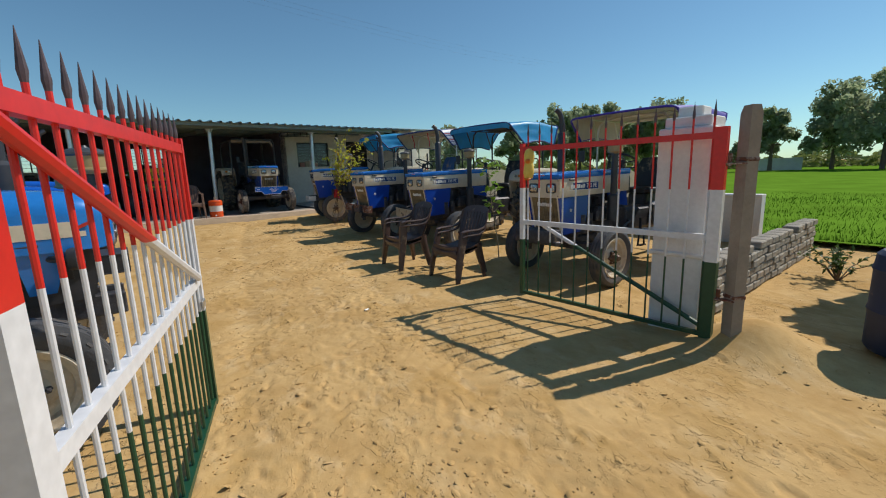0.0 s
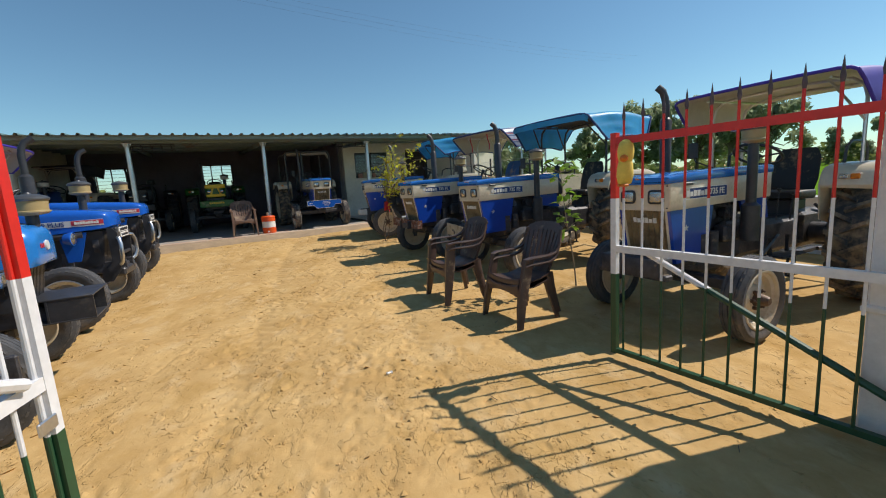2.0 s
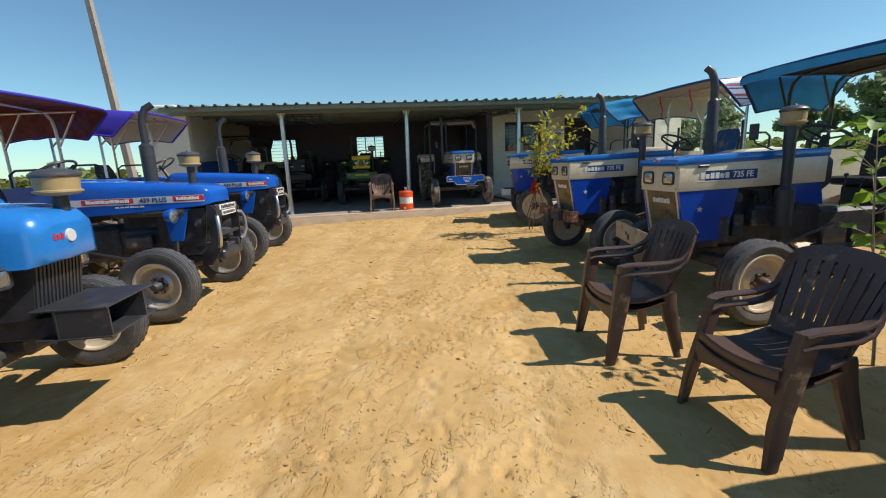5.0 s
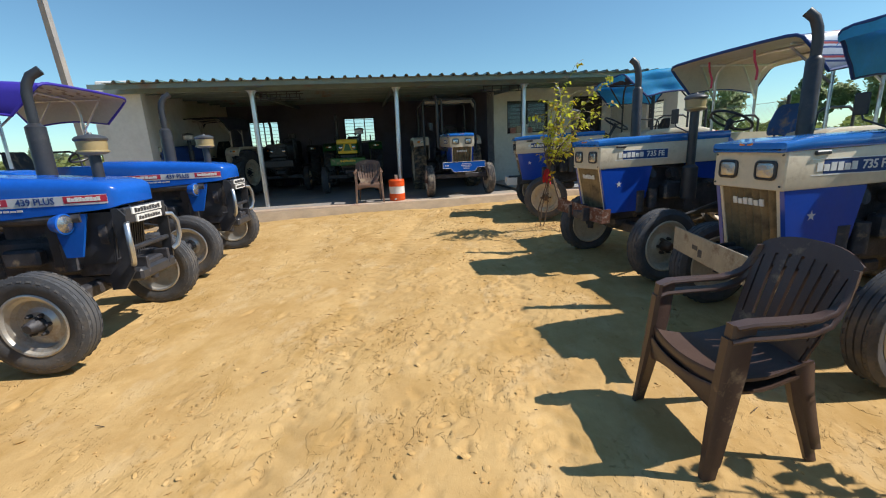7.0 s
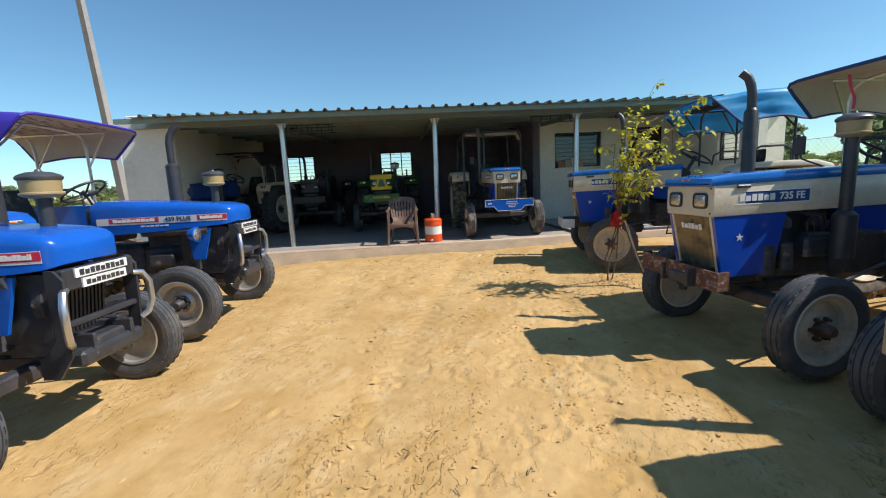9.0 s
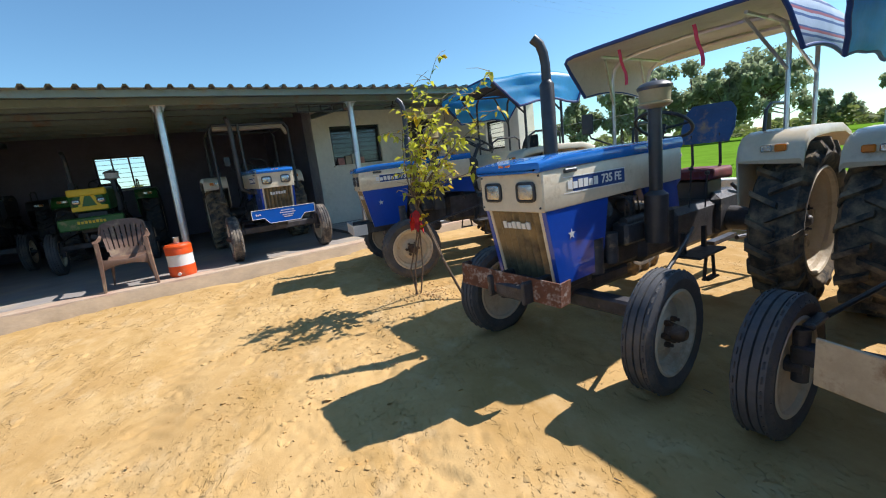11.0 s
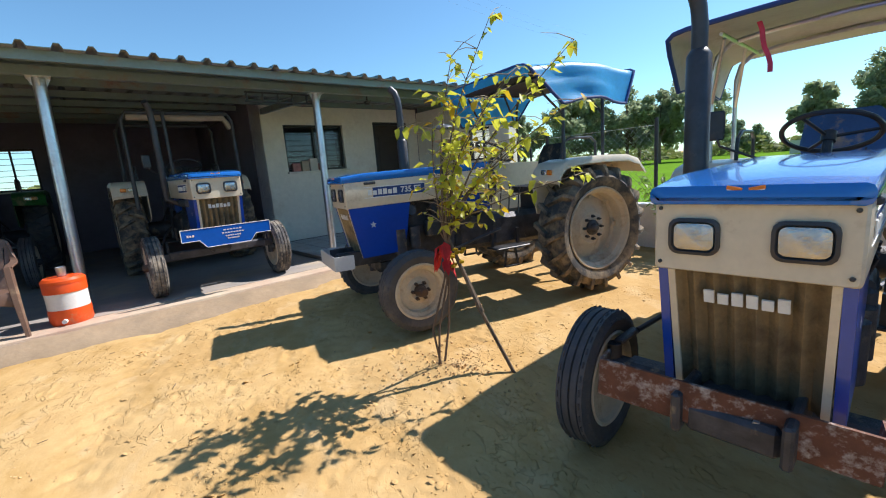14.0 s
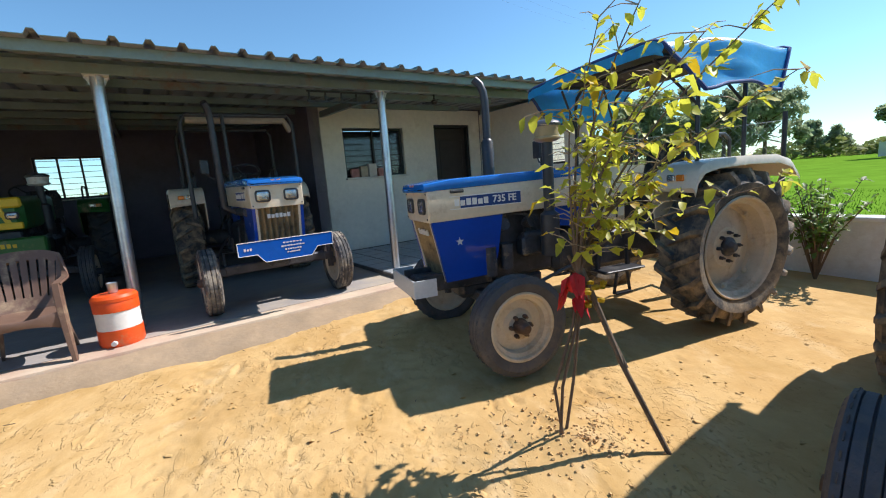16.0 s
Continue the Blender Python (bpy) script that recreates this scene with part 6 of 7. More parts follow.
def arm_chair(m, label, mat="plastic", group="plastic chairs", sink=0.0):
    """Moulded plastic arm chair, facing +x, origin on the ground under its middle."""
    c = thing("plastic_chair", label, "chair", m, group)
    rows = []
    for i in range(9):
        t = i / 8
        x = 0.255 - 0.45 * t
        w = 0.25 - 0.035 * t
        z = 0.425 - 0.05 * math.sin(math.pi * min(1.0, 0.12 + t * 0.95))
        row = [(x + 0.02 * (1 - a * a), w * a, z - 0.02 * (1 - a * a)) for a in (-1, -0.75, -0.4, 0, 0.4, 0.75, 1)]
        rows.append(row + [(a, b, h - 0.014) for a, b, h in row[::-1]])
    part("seat", Shape().loft(rows), M[mat], c, angle=50)
    apron = []
    for i in range(11):
        a = -1 + 0.2 * i
        x, y = 0.262 + 0.022 * (1 - a * a), 0.25 * a
        top, low = 0.43 - 0.028 * (1 - a * a), 0.29 + 0.05 * (1 - a * a)
        apron.append([(x, y, top), (x + 0.008, y, top - 0.015), (x - 0.006, y, low), (x - 0.018, y, low), (x - 0.006, y, top - 0.012)])
    part("apron", Shape().loft(apron), M[mat], c, angle=50)
    for z in (0.395, 0.36):
        part("moulded_hole", Shape().lathe([(0.0, 0.0), (0.0, 0.011), (0.003, 0.011), (0.003, 0.0)], at=(0.27, -0.16, z), axis="x", seg=12), M["tile"], c, "pale plug in the apron")

    def back_at(t, a):
        return Vector((-0.175 - 0.15 * t - 0.02 * t * t + 0.045 * a * a, a * (0.2 + 0.055 * t), 0.4 + 0.51 * t - 0.055 * t * abs(a) ** 3))

    # solid foot of the back, slats between slots, arched top
    def panel(name, t0, t1, a0, a1, nt=4, na=2):
        loops = []
        for i in range(nt + 1):
            t = t0 + (t1 - t0) * i / nt
            row = [back_at(t, a0 + (a1 - a0) * k / na) for k in range(na + 1)]
            loops.append(row + [q - Vector((0.012, 0, 0.003)) for q in row[::-1]])
        return part(name, Shape().loft(loops), M[mat], c, angle=50)

    panel("back_foot", 0.0, 0.22, -0.97, 0.97, 2, 10)
    panel("top_rail", 0.84, 1.0, -1.0, 1.0, 3, 14)
    n = 7
    for k in range(n):
        a = -0.9 + 1.8 * (k + 0.5) / n
        panel("slat", 0.215, 0.845, a - 0.095, a + 0.095, 5, 2)
    for s in (-1, 1):
        panel("back_stile", 0.2, 0.86, s * 0.9, s * 1.04, 5, 2)
        # one band runs from the arm's front back and up along the back
        path = [(0.245 - sink, 0.272, 0.645 - sink), (0.18 - sink, 0.283, 0.66 - sink), (0.05, 0.288, 0.66 - sink), (-0.1, 0.283, 0.66 - sink), (-0.185, 0.275, 0.68 - sink), (-0.235, 0.266, 0.72 - sink), (-0.262, 0.258, 0.775 - sink / 2), (-0.282, 0.25, 0.84)]
        cross = [(0, 1, 0)] * 3 + [(0.15, 1, 0), (0.5, 1, 0.1), (0.8, 0.75, 0.2), (0.9, 0.5, 0.2), (0.95, 0.35, 0.2)]
        part("arm", ribbon([(x, s * y, z) for x, y, z in path], [0.03, 0.033, 0.032, 0.03, 0.028, 0.026, 0.022, 0.014], 0.022, [(x, s * y, s * z) for x, y, z in cross]), M[mat], c, angle=50)
        for name, leg in (("front_leg", ((0.2 - sink, 0.278, 0.655 - sink, 0.055), (0.222 - sink * 0.6, 0.28, 0.43, 0.055), (0.252, 0.288, 0.22, 0.046), (0.285, 0.3, 0.0, 0.034))),
                          ("back_leg", ((-0.165, 0.2, 0.41, 0.05), (-0.18, 0.215, 0.28, 0.04), (-0.21, 0.232, 0.14, 0.031), (-0.24, 0.25, 0.0, 0.025)))):
            loops = [[(x + w, s * (y - 0.62 * w), z), (x + w, s * (y + 0.1 * w), z), (x + w * 0.7, s * (y + 0.3 * w), z), (x - w * 0.75, s * (y + 0.3 * w), z), (x - w, s * y, z), (x - w * 0.8, s * (y - 0.25 * w), z), (x + w * 0.6, s * (y - 0.3 * w), z), (x + w * 0.7, s * (y - 0.72 * w), z)] for x, y, z, w in leg]
            part(name, Shape().loft(loops), M[mat], c, angle=50)
    return c


ch = arm_chair(on_ground(2.025, 6.18, 190), "dark brown plastic arm chair standing on the sand")
copy_thing(ch, on_ground(2.04, 6.183, 190) @ pose(0, 0, 0.06))["label"] = "dark brown plastic arm chair stacked on another"
ch = arm_chair(on_ground(2.449, 5.181, 194.7), "dark brown plastic arm chair with a wide apron", sink=0.05)
copy_thing(ch, on_ground(2.464, 5.185, 194.7) @ pose(0, 0, 0.06))["label"] = "dark brown plastic arm chair stacked on another"
wc = world_of(-0.72, -0.43)
arm_chair(pose(wc.x, wc.y, SLAB, 0, 0, -75), "faded brown plastic arm chair at the shed edge", "plastic_dusty")

# ---- water jug ----
jp = world_of(-0.12, -0.47)
jug = thing("water_jug", "orange and white insulated water jug with steel cup", "jug", pose(jp.x, jp.y, SLAB))
part("body", Shape().lathe([(0.0, 0.0), (0.0, 0.135), (0.02, 0.145), (0.13, 0.145), (0.13, 0.14)], axis="z", seg=32), M["orange"], jug)
part("band", Shape().lathe([(0.125, 0.141), (0.27, 0.141)], axis="z", seg=32), M["white"], jug, "white band")
part("shoulder", Shape().lathe([(0.265, 0.146), (0.33, 0.146), (0.345, 0.14)], axis="z", seg=32), M["orange"], jug)
part("lid", Shape().lathe([(0.34, 0.148), (0.365, 0.148), (0.385, 0.13), (0.39, 0.0)], axis="z", seg=32), M["orange"], jug)
part("tap", Shape().cyl((0.0, -0.14, 0.04), (0.0, -0.17, 0.04), 0.018, seg=12), M["white"], jug)
jug.scale = (1.2, 1.2, 1.2)
cup = solid("steel_cup", Shape().lathe([(0.0, 0.0), (0.0, 0.035), (0.09, 0.042), (0.085, 0.04), (0.004, 0.03)], axis="z", seg=20), M["chrome"], "small steel tumbler standing on the water jug", "cup", pose(jp.x, jp.y, SLAB + 0.47))

# bench deep in the shed
bench = thing("bench", "low dark bench with steel legs in the shed", "bench", SHED @ pose(-3.55, 5.9, SLAB, 0, 0, -4))
part("top", Shape().box((0.9, 0.35, 0.04), (0, 0, 0.45), bevel=0.01), M["dark_frame"], bench)
for x in (-0.4, 0.4):
    for y in (-0.14, 0.14):
        part("leg", Shape().cyl((x, y, 0), (x, y, 0.43), 0.014, seg=8), M["chrome"], bench)


# ---- porch tiles ----
def make_porch():
    base = structure("porch_floor", Shape().box((3.85, 2.95, 0.1), (4.69, 0.77, SLAB + 0.0)), M["grout"], "tiled porch floor before the office", "floor")
    me = mesh_of("tile", Shape().box((0.375, 0.375, 0.012), (0, 0, 0), bevel=0.004), M["tile"])
    for i in range(9):
        for j in range(7):
            t = new("tile", me)
            t.parent = base
            t.location = (2.97 + 0.4 * i, -0.48 + 0.4 * j, SLAB + 0.052)


make_porch()


# ---- plants ----
def leaf(s, base, direction, size, rnd, droop=0.3, width=0.45):
    """A folded pointed leaf."""
    d = Vector(direction).normalized()
    side = d.cross(Vector((0, 0, 1)))
    side = side.normalized() if side.length > 0.05 else Vector((1, 0, 0))
    side = (side + Vector((0, 0, rnd.uniform(-0.6, 0.6)))).normalized()
    up = side.cross(d).normalized()
    b = Vector(base)
    w = size * width
    p1 = b + d * size * 0.33 + side * w * 0.52 + up * 0.14 * size
    p2 = b + d * size * 0.33 - side * w * 0.52 + up * 0.14 * size
    p3 = b + d * size * 0.7 + side * w * 0.4 - Vector((0, 0, droop * 0.3 * size))
    p4 = b + d * size * 0.7 - side * w * 0.4 - Vector((0, 0, droop * 0.3 * size))
    mid1, mid2 = b + d * size * 0.33, b + d * size * 0.7 - Vector((0, 0, droop * 0.4 * size))
    tip = b + d * size - Vector((0, 0, droop * size * 0.8))
    s.add([b, p1, p3, tip, p4, p2, mid1, mid2], [(0, 6, 1), (0, 5, 6), (6, 7, 3 - 1, 1), (6, 5, 4, 7), (7, 3, 2), (7, 4, 3)])


def make_sapling():
    rnd = random.Random(11)
    x0, y0 = 1.66, 10.78
    p = thing("sapling", "young leafy sapling tied with red cloth to a stake", "sapling", pose(x0, y0, ground_z(x0, y0) + 0.03))
    green, yellow, twigs = Shape(), Shape(), Shape()
    knot = Vector((0.09, -0.04, 0.9))

    def limb(points, r0, r1):
        n = len(points) - 1
        part("stem", Shape().tube(points, r0, 8, radii=[r0 + (r1 - r0) * k / n for k in range(n + 1)]), M["bark"], p)

    def leaves_along(b, e, n):
        d = (e - b).normalized()
        for k in range(n):
            at = b.lerp(e, min(1.0, (k + rnd.uniform(0.4, 1.0)) / n))
            dd = (0.6 * d + Vector((rnd.uniform(-1, 1), rnd.uniform(-1, 1), rnd.uniform(-1.1, 0.35)))).normalized()
            leaf(yellow if rnd.random() < 0.13 else green, at, dd, rnd.uniform(0.045, 0.088), rnd, rnd.uniform(0.1, 0.45), 0.58)

    for ox, oy, bow in ((0.0, 0.0, -0.05), (0.02, 0.03, 0.07), (-0.03, 0.0, 0.03)):
        limb([(ox, oy, -0.05), (ox + bow, oy, 0.3), (0.07 + 0.3 * bow, -0.03, 0.65), tuple(knot)], 0.009, 0.007)
    # limbs fanning out from the tied knot, the crown leaning over to one side
    for i, (x, y, z) in enumerate(((0.2, -0.1, 2.1), (0.4, -0.26, 2.3), (0.55, -0.2, 1.95), (0.75, -0.55, 2.1), (0.2, 0.05, 1.85), (0.06, -0.05, 1.7), (0.35, -0.5, 1.9),
                                   (0.75, -0.3, 1.6), (0.7, -0.62, 1.75), (0.1, -0.2, 1.5), (0.6, 0.1, 1.55), (0.25, -0.45, 1.45), (0.85, -0.5, 1.3), (0.15, 0.05, 1.35), (0.5, -0.1, 1.25))):
        e = Vector((x, y, z))
        side = Vector((rnd.uniform(-0.08, 0.08), rnd.uniform(-0.08, 0.08), 0))
        pts = []
        for k in range(9):
            t = k / 8
            q = knot.lerp(e, t) - Vector((x, y, 0)) * 0.35 * math.sin(math.pi * t) * 0.6 + side * math.sin(2.6 * t)
            pts.append(q)
        limb([tuple(q) for q in pts], 0.0085, 0.002)
        leaves_along(pts[4], pts[8], 17 if z > 1.9 else 7)
        for k in range(2, 9):
            for j in range(2 if k > 3 else 1):
                a = rnd.uniform(0, 2 * math.pi)
                ln = rnd.uniform(0.08, 0.25)
                d = Vector((math.cos(a), math.sin(a), rnd.uniform(-0.1, 0.7)))
                tip = pts[k] + d * ln
                twigs.tube([pts[k], pts[k] + d * ln * 0.5 + Vector((0, 0, 0.015)), tip], 0.003, 4, radii=[0.0032, 0.0024, 0.0012])
                if rnd.random() < 0.62:
                    leaves_along(pts[k] + d * ln * 0.25, tip, rnd.randint(3, 5))
    tagged(part("twig", twigs, M["twig"], p), kind="stuff")
    part("crown", green, M["leaf"], p, "yellow-green pointed leaves", 80)
    part("yellow_leaves", yellow, M["leaf_yellow"], p, "turning yellow leaves", 80)
    st = Shape().tube([(0.42, -0.3, -0.05), (0.24, -0.16, 0.45), (0.1, -0.04, 0.95)], 0.014, 8).tube([(0.26, -0.18, 0.42), (0.2, -0.05, 0.7), (0.06, 0.0, 1.0)], 0.009, 8)
    part("stake", st, M["bark"], p, "thin forked wooden stake")
    part("cloth_knot", Shape().lathe([(-0.05, 0.0), (-0.045, 0.03), (-0.01, 0.042), (0.03, 0.036), (0.05, 0.0)], at=(0.075, -0.03, 0.86), axis="z", seg=10), M["cloth_red"], p, "knotted red cloth", 80)
    for i in range(22):
        a, z = rnd.uniform(0, 6.28), rnd.uniform(0.7, 0.9)
        r = rnd.uniform(0.02, 0.06)
        cl = Shape()
        leaf(cl, (0.07 + 0.5 * r * math.cos(a), -0.02 + 0.5 * r * math.sin(a), z + 0.05), (math.cos(a), math.sin(a), -1.4), rnd.uniform(0.06, 0.13), rnd, 0.4, 0.5)
        part("cloth_strip", cl, M["cloth_red"], p, angle=80)
    for i in range(12):
        a = rnd.uniform(0, 6.28)
        fl = Shape().lathe([(-0.012, 0.0), (-0.008, 0.016), (0.008, 0.018), (0.014, 0.0)], at=(0.14 + 0.04 * math.cos(a), -0.1 + 0.04 * math.sin(a), 0.82 + rnd.uniform(-0.07, 0.06)), axis="z", seg=8)
        part("marigold", fl, M["leaf_yellow"], p, "small yellow flower")


make_sapling()


def bush(x, y, h, spread, n, mat, label, name="shrub", seed=1, size=0.09, thin=False):
    rnd = random.Random(seed)
    p = thing(name, label, name, pose(x, y, ground_z(x, y)))
    tw, lf = Shape(), Shape()
    for i in range(n):
        a = rnd.uniform(0, 6.28)
        r = spread * rnd.uniform(0.2, 1) * (0.45 if thin else 1)
        top = Vector((r * math.cos(a), r * math.sin(a), h * rnd.uniform(0.6, 1.0)))
        z0 = 0.0 if i < 4 or not thin else rnd.uniform(0.3, 0.6) * h
        mid = Vector((top.x * 0.35, top.y * 0.35, z0 + (top.z - z0) * 0.55))
        tw.tube([(0, 0, z0 - 0.02), mid, top], 0.005, 5, radii=[0.009, 0.006, 0.002])
        for k in range(16):
            t = rnd.uniform(0.35, 1.0)
            b = mid.lerp(top, (t - 0.5) * 2) if t > 0.5 else Vector((0, 0, z0)).lerp(mid, t * 2)
            leaf(lf, b, (rnd.uniform(-1, 1), rnd.uniform(-1, 1), rnd.uniform(-0.4, 0.9)), rnd.uniform(0.6, 1.2) * size, rnd, 0.2, 0.42)
    part("stem", tw, M["bark"], p)
    part("foliage", lf, M[mat], p, angle=80)


def slim_sapling():
    rnd = random.Random(5)
    x, y = 3.43, 5.78
    p = thing("sapling", "slim young sapling with a leafy top between chairs and tractor", "sapling", pose(x, y, ground_z(x, y)))
    pts = [Vector((-0.22 * t ** 1.3 + 0.015 * math.sin(7 * t), 0.02 * math.sin(5 * t), -0.03 + 1.62 * t)) for t in (k / 12 for k in range(13))]
    part("stem", Shape().tube(pts, 0.01, 8, radii=[0.011 - 0.0007 * k for k in range(13)]), M["twig"], p)
    lf, tw = Shape(), Shape()
    for k in range(6, 13):
        for j in range(4):
            a = rnd.uniform(0, 6.28)
            d = Vector((math.cos(a), math.sin(a), rnd.uniform(-0.1, 0.9)))
            L = rnd.uniform(0.06, 0.2)
            e = pts[k] + d * L
            tw.tube([pts[k], e], 0.003, 4)
            for q in range(2):
                leaf(lf, pts[k].lerp(e, rnd.uniform(0.4, 1.0)), d + Vector((rnd.uniform(-0.8, 0.8), rnd.uniform(-0.8, 0.8), rnd.uniform(-0.6, 0.2))), rnd.uniform(0.08, 0.14), rnd, 0.3, 0.6)
    tagged(part("twig", tw, M["twig"], p), kind="stuff")
    part("crown", lf, M["leaf_fresh"], p, "fresh green leaves", 80)


slim_sapling()
bw = EDGE @ Vector((6.1, -4.1, 0))
bush(bw.x, bw.y, 1.12, 0.5, 40, "leaf_bush", "small green shrub before the low wall", "shrub", 8, 0.1)
bush(6.5, 2.75, 0.45, 0.5, 16, "leaf_dark", "low flowering plant on the sand", "plant", 9, 0.08)


# ---- fields and far country ----
def make_field():
    a, b = EAST
    n = Vector((b.y - a.y, a.x - b.x, 0)).normalized()
    far = 260
    u = (b - a).normalized()
    # crop sheet from the wall outwards
    s = Shape()
    c0 = a + n * 0.35 - u * 3.2
    c1 = b + n * 0.35 + u * 200
    pts, nn = [], 60
    rows = []
    for i in range(nn + 1):
        t = (i / nn) ** 2.2
        rows.append([(*(c0.lerp(c1, k / 30) + n * far * t).to_2d(), 0.12 + 0.03 * math.sin(i * 1.7 + k)) for k in range(31)])
    s.add([p for r in rows for p in r], [(i * 31 + k, i * 31 + k + 1, (i + 1) * 31 + k + 1, (i + 1) * 31 + k) for i in range(nn) for k in range(30)])
    structure("field", s, M["grass"], "bright green young crop field", "field", m=Matrix.Identity(4))
    # second strip in front, beyond the track
    d = Vector((0.93, 0.37, 0))
    e = Vector((d.y, -d.x, 0))
    rows = []
    for i in range(25):
        t = (i / 24) ** 2
        rows.append([(*(Vector((8.6, 3.1, 0)) + d * 250 * t + e * 120 * (k / 12)).to_2d(), 0.1) for k in range(13)])
    s2 = Shape().add([p for r in rows for p in r], [(i * 13 + k, i * 13 + k + 1, (i + 1) * 13 + k + 1, (i + 1) * 13 + k) for i in range(24) for k in range(12)])
    structure("field", s2, M["grass"], "bright green young crop field beside the track", "field", m=Matrix.Identity(4))
    # blades near the wall
    rnd = random.Random(3)
    g = Shape()
    for i in range(14000):
        r = rnd.random() ** 1.6 * 14
        q = a.lerp(b, rnd.uniform(-0.25, 1.15)) + n * (0.4 + r)
        h = rnd.uniform(0.05, 0.12)
        ang = rnd.uniform(0, 6.28)
        dx, dy = 0.012 * math.cos(ang), 0.012 * math.sin(ang)
        ox, oy = rnd.uniform(-0.05, 0.05), rnd.uniform(-0.05, 0.05)
        g.add([(q.x - dx, q.y - dy, 0.1), (q.x + dx, q.y + dy, 0.1), (q.x + ox, q.y + oy, 0.1 + h)], [(0, 1, 2)])
    ob = solid("crop_blades", g, M["grass"], "thin green crop blades", "crop", kind="stuff", angle=0)


make_field()


def far_tree(az, dist, h, spread, seed, dense=1.0):
    """Tree by bearing (degrees from +y towards +x) and distance."""
    rnd = random.Random(seed)
    x, y = dist * math.sin(radians(az)), dist * math.cos(radians(az))
    p = thing("tree", "broad-leaved tree by the field, crown colour paled for haze", "tree", pose(x, y, 0.0), "far trees")
    tr = Shape().tube([(0, 0, -0.3), (0.1, 0.05, h * 0.25), (0.05, 0, h * 0.5)], 0.3, 8, radii=[0.32, 0.22, 0.12])
    clumps = []
    for i in range(int(16 * dense) + 8):
        a, r = rnd.uniform(0, 6.28), spread * math.sqrt(rnd.random())
        z = h * rnd.uniform(0.38, 0.93) - 0.25 * h * (r / spread) ** 2
        c = Vector((r * math.cos(a), r * math.sin(a), max(z, h * 0.28)))
        clumps.append((c, rnd.uniform(0.2, 0.34) * spread))
        tr.tube([(0.05, 0.02, h * rnd.uniform(0.25, 0.45)), (c.x * 0.5, c.y * 0.5, c.z * 0.75), c], 0.05, 5, radii=[0.1, 0.06, 0.02])
    part("trunk", tr, M["bark"], p)
    lf = Shape()
    for c, r in clumps:
        for k in range(200):
            d = Vector((rnd.gauss(0, 1), rnd.gauss(0, 1), rnd.gauss(0, 0.8)))
            q = c + d.normalized() * r * rnd.uniform(0.45, 1.15) * Vector((1, 1, 0.8)).length / 1.6
            s = rnd.uniform(0.16, 0.4)
            a = Vector((rnd.uniform(-1, 1), rnd.uniform(-1, 1), rnd.uniform(-1, 1))) * s
            b = Vector((rnd.uniform(-1, 1), rnd.uniform(-1, 1), rnd.uniform(-1, 1))) * s
            lf.add([q - a, q + b, q + a, q - b], [(0, 1, 2, 3)])
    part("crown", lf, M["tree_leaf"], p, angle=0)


for i, (az, d, h, sp, dn) in enumerate(((21, 85, 9.5, 3.6, 1), (24.5, 82, 10.5, 4, 1), (33, 80, 11.5, 3, 0.8), (37.5, 78, 12.2, 4, 1), (41, 80, 12.8, 4.2, 1.2), (44.5, 82, 13, 4.2, 1.2), (47.5, 78, 12, 3.5, 1),
                                        (51.0, 80, 13.2, 4.2, 1.4), (46.2, 92, 13.0, 3.5, 1), (60.6, 77, 9.8, 2.6, 0.7), (65.5, 80, 12.5, 4.4, 1.3), (69, 76, 13.5, 5, 1.5), (74, 80, 12, 4.5, 1.2), (80, 85, 11, 4, 1),
                                        (15, 90, 8, 3, 0.8), (57, 110, 8, 3, 0.8), (-52, 60, 3.6, 1.5, 0.6), (-46, 80, 4, 2, 0.8), (-58, 65, 3.4, 1.8, 0.6), (-66, 65, 3.5, 1.8, 0.6))):
    far_tree(az, d, h, sp, 40 + i, dn)


# unseen near tree outside the view, added to shade the sand by the gate
far_tree(82.0, 8.1, 3.6, 1.25, 90, 0.8)


def make_hedge():
    rnd = random.Random(21)
    s = Shape()
    for i in range(26000):
        az = rnd.uniform(-85, 95)
        r = rnd.uniform(105, 125) if az > 10 else rnd.uniform(60, 75)
        hmax = (2.7 + 0.9 * math.sin(az * 0.7) + 0.8 * math.sin(az * 2.3)) * (1 if az > 10 else 0.7)
        q = Vector((r * math.sin(radians(az)), r * math.cos(radians(az)), rnd.uniform(0, 1) ** 0.8 * hmax))
        k = rnd.uniform(0.3, 0.8)
        a = Vector((rnd.uniform(-1, 1), rnd.uniform(-1, 1), rnd.uniform(-0.7, 0.7))) * k
        b = Vector((rnd.uniform(-1, 1), rnd.uniform(-1, 1), rnd.uniform(-0.7, 0.7))) * k
        s.add([q - a, q + b, q + a, q - b], [(0, 1, 2, 3)])
    solid("hedge", s, M["hedge"], "scrub and hedges along the far field edge, colour lightened for haze", "hedge", kind="stuff", angle=0)


make_hedge()

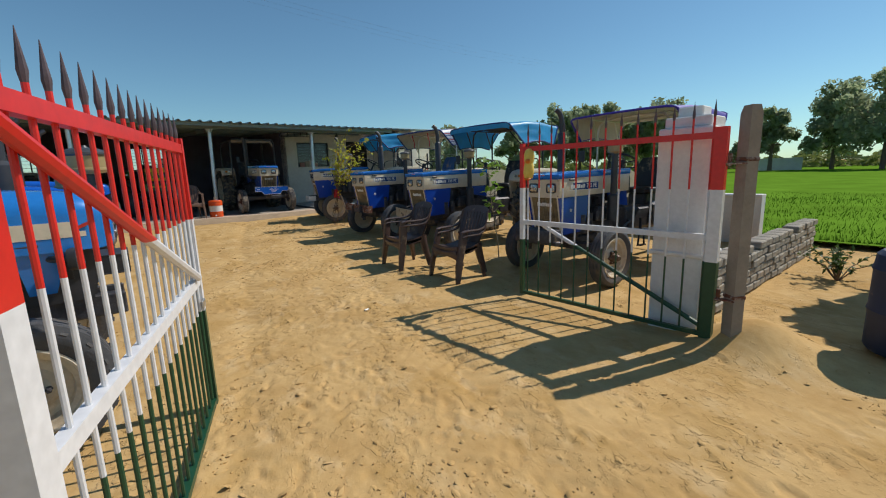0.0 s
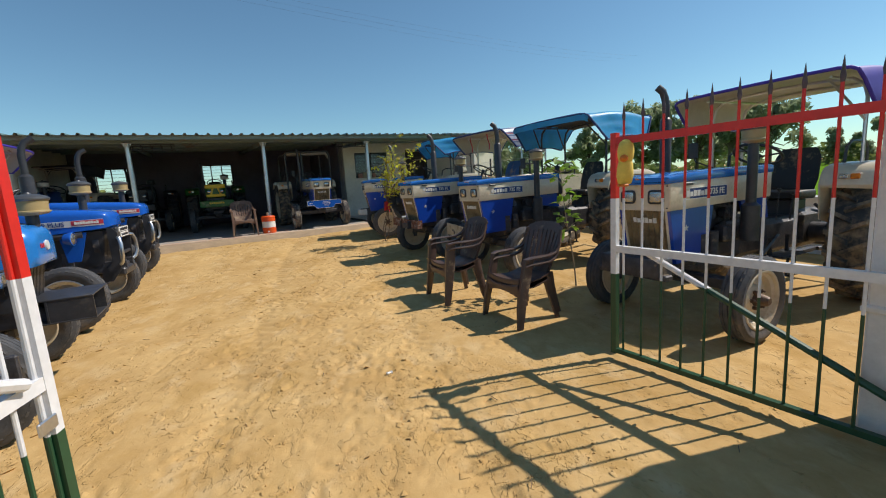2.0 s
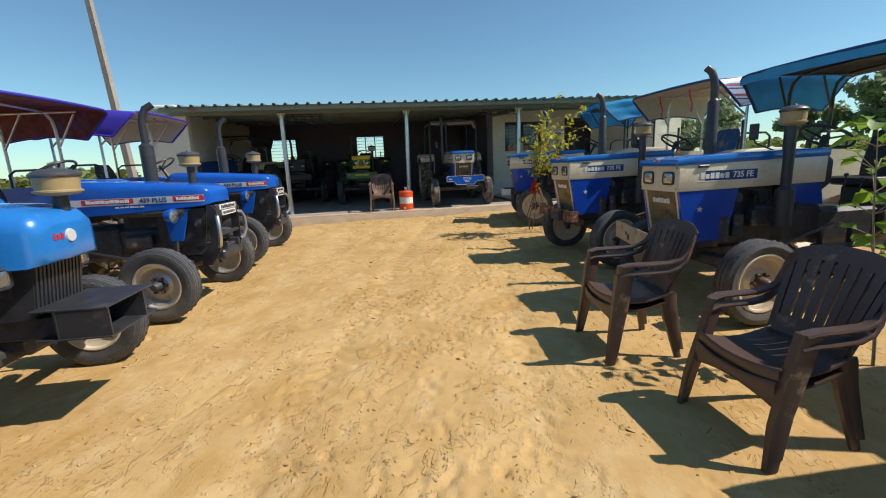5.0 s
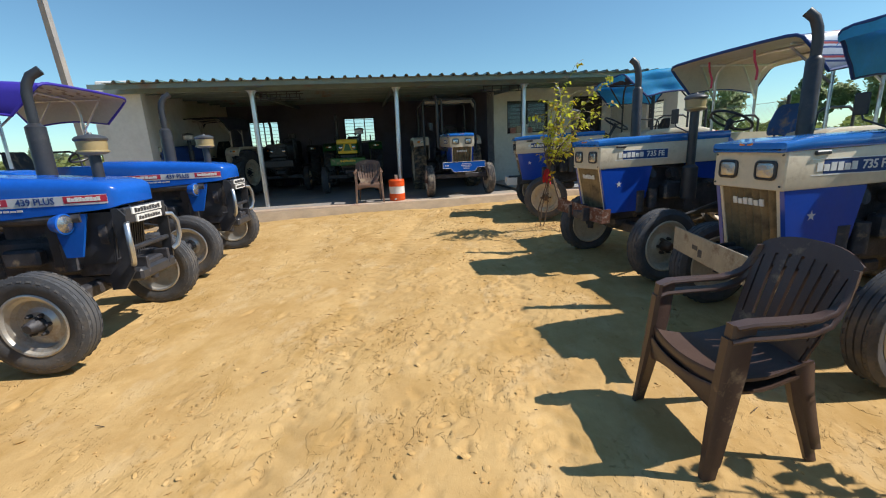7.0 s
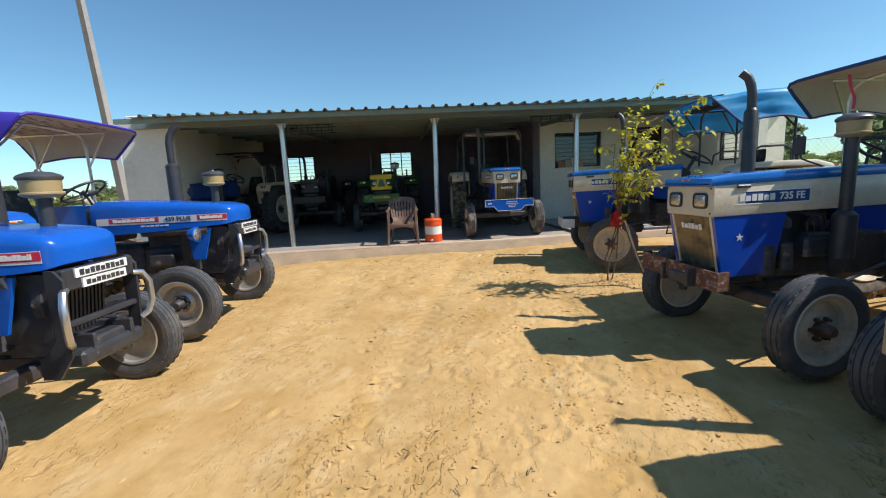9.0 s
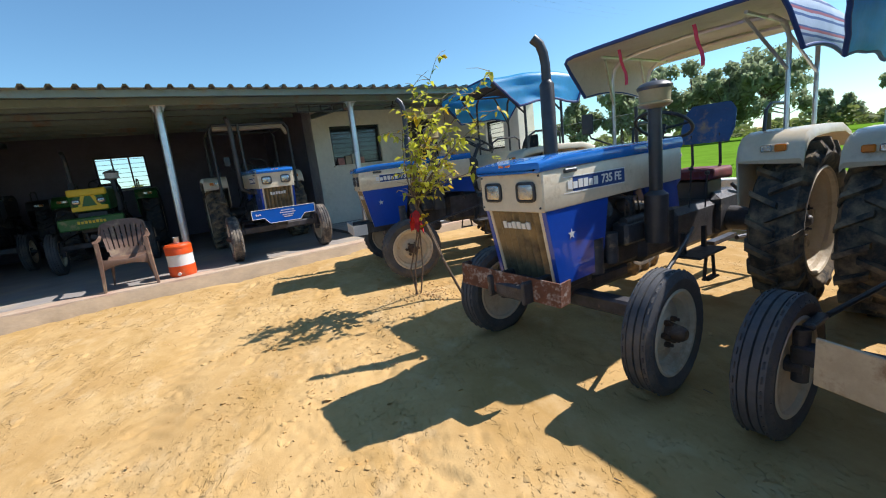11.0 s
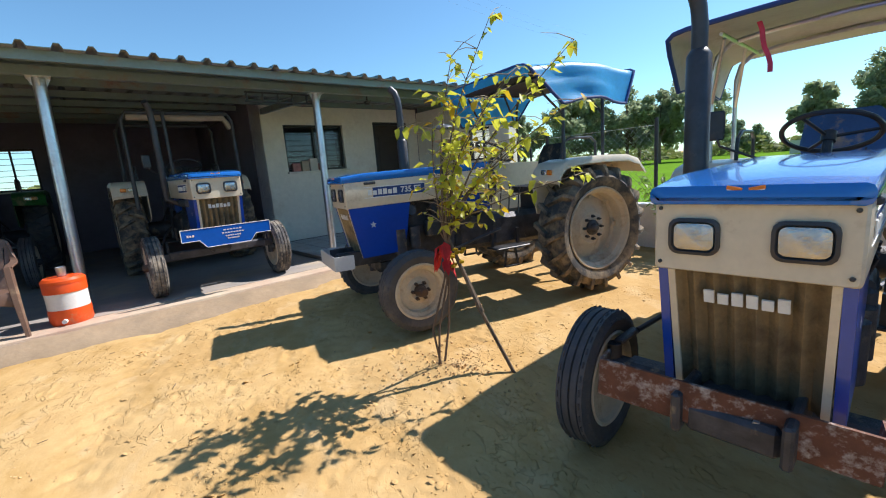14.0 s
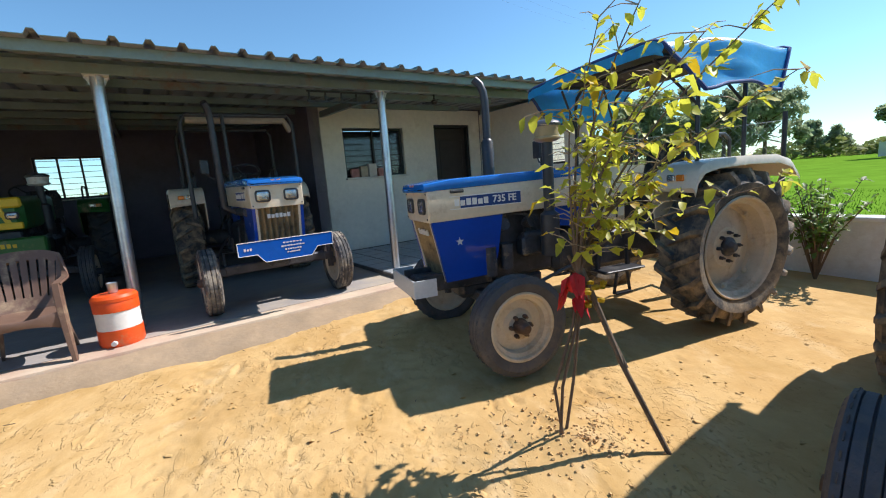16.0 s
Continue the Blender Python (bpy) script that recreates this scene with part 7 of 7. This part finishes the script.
# ---- utility pole and wires ----
up = thing("utility_pole", "leaning concrete utility pole behind the shed", "pole", pose(-9.6, 14.6, 0, 0, -4, 0))
part("shaft", Shape().loft([[(x * k, y * k, z) for x, y in ((-0.085, -0.07), (0.085, -0.07), (0.085, 0.07), (-0.085, 0.07))] for z, k in ((-0.5, 1.25), (7.4, 0.8))]), M["slab"], up)
part("arm", Shape().tube([(0.02, 0, 7.1), (-0.1, 0, 7.8), (-0.3, 0, 8.7)], 0.04, 8), M["wire"], up)
for k in (-0.5, 0.0, 0.5):
    pts = []
    a, b = Vector((-10.25 + k * 0.8, 14.6, 8.6 + 0.1 * k)), Vector((30 + k * 3, 40, 12.6 + k * 0.5))
    for i in range(17):
        t = i / 16
        q = a.lerp(b, t)
        pts.append((q.x, q.y, q.z - 2.2 * 4 * t * (1 - t) * 0.3))
    part("overhead_wire", Shape().tube(pts, 0.002, 4), M["wire"], up).matrix_parent_inverse = up.matrix_basis.inverted()


# ---- dry block wall beside the gate ----
def block_wall():
    m = towards(3.75, 2.64, 8.0, 3.85, 0.02)
    w = thing("block_wall", "low dry wall of grey blocks beside the gate", "wall", m, kind="structure")
    rnd = random.Random(2)
    me = mesh_of("block", Shape().box((0.23, 0.19, 0.085), (0, 0, 0), bevel=0.012), M["brick"])
    for r in range(6):
        for i in range(18):
            if r == 5 and rnd.random() < 0.25:
                continue
            b = new("block", me)
            b.parent = w
            b.matrix_basis = pose(0.12 + 0.242 * i + (0.12 if r % 2 else 0), rnd.uniform(-0.012, 0.012), 0.05 + 0.092 * r, 0, 0, rnd.uniform(-2, 2))


block_wall()

drum = thing("water_drum", "dark blue plastic drum standing on the sand", "drum", pose(4.42, 1.35, 0.03))
part("body", Shape().lathe([(0.0, 0.0), (0.0, 0.27), (0.03, 0.29), (0.3, 0.29), (0.32, 0.3), (0.35, 0.29), (0.62, 0.29), (0.64, 0.3), (0.67, 0.29), (0.75, 0.28), (0.78, 0.25), (0.785, 0.0)], axis="z", seg=28), M["drum_blue"], drum)
part("lid", Shape().lathe([(0.78, 0.2), (0.81, 0.2), (0.82, 0.0)], axis="z", seg=24), M["black"], drum)

solid("drink_can", Shape().lathe([(-0.045, 0.0), (-0.045, 0.02), (-0.03, 0.024), (0.0, 0.019), (0.035, 0.024), (0.045, 0.018), (0.045, 0.0)], axis="x", seg=14).moved(pose(0, 0, 0.018, 0, 0, 25)), M["rim_silver"], "small crushed silvery can lying on the sand", "can", pose(0.93, 4.37, ground_z(0.93, 4.37)) @ Matrix.Scale(0.6, 4))

# loose straw, clods and litter on the sand
rl = random.Random(77)
st = Shape()
for i in range(70):
    x, y = rl.uniform(-2.2, 3.2), rl.uniform(1.2, 13.2)
    a, L = rl.uniform(0, 180), rl.uniform(0.015, 0.07)
    st.box((L, 0.004, 0.003), (x, y, ground_z(x, y) + 0.012), rot=(0, rl.uniform(-6, 6), a))
solid("straw", st, M["bark"], "scattered bits of straw and twigs on the sand", "straw", kind="stuff")
cl = Shape()
for i in range(70):
    x0, y0 = (rl.gauss(0.5, 0.8), rl.uniform(0.9, 13.2)) if i % 3 else (rl.uniform(-2.6, 3.8), rl.uniform(0.8, 13.3))
    if i % 9 == 0:
        x0, y0 = rl.gauss(1.8, 0.3), rl.gauss(10.7, 0.3)
    ang = rl.uniform(0, 6.28)
    for j in range(rl.randint(4, 14)):
        r = rl.gauss(0, 0.09)
        x, y = x0 + r * math.cos(ang) + rl.gauss(0, 0.03), y0 + r * math.sin(ang) + rl.gauss(0, 0.03)
        s = rl.uniform(0.002, 0.0055)
        cl.box((s * 2.2, s * 1.6, s * 1.3), (x, y, ground_z(x, y) + s * 0.3 - 0.004), rot=(rl.uniform(0, 50), rl.uniform(0, 50), rl.uniform(0, 180)))
for i in range(320):
    r, a = abs(rl.gauss(0, 0.3)), rl.uniform(0, 6.28)
    x, y = 1.75 + r * math.cos(a) * 1.3, 10.72 + r * math.sin(a)
    s = rl.uniform(0.003, 0.009)
    z = ground_z(x, y) + 0.06 * math.exp(-((x - 1.75) ** 2 + (y - 10.75) ** 2) / 0.1024)
    cl.box((s * 2.0, s * 1.6, s * 1.3), (x, y, z + s * 0.2), rot=(rl.uniform(0, 50), rl.uniform(0, 50), rl.uniform(0, 180)))
solid("clods", cl, M["soil"], "small clods of dry sandy earth", "clods", kind="stuff")

for k, (gx, w, h, mt) in enumerate(((3.52, 0.16, 0.16, "carton_red"), (3.7, 0.15, 0.2, "cream_worn"), (3.88, 0.17, 0.24, "canopy"), (4.05, 0.12, 0.15, "carton_red"))):
    solid("carton", Shape().box((w, 0.07, h), (0, 0, h / 2), bevel=0.006), M[mt], "small packed carton standing on the office window sill", "carton", SHED @ pose(gx, 2.24, SLAB + 1.397, 0, 0, 3 * k), "cartons in the window")
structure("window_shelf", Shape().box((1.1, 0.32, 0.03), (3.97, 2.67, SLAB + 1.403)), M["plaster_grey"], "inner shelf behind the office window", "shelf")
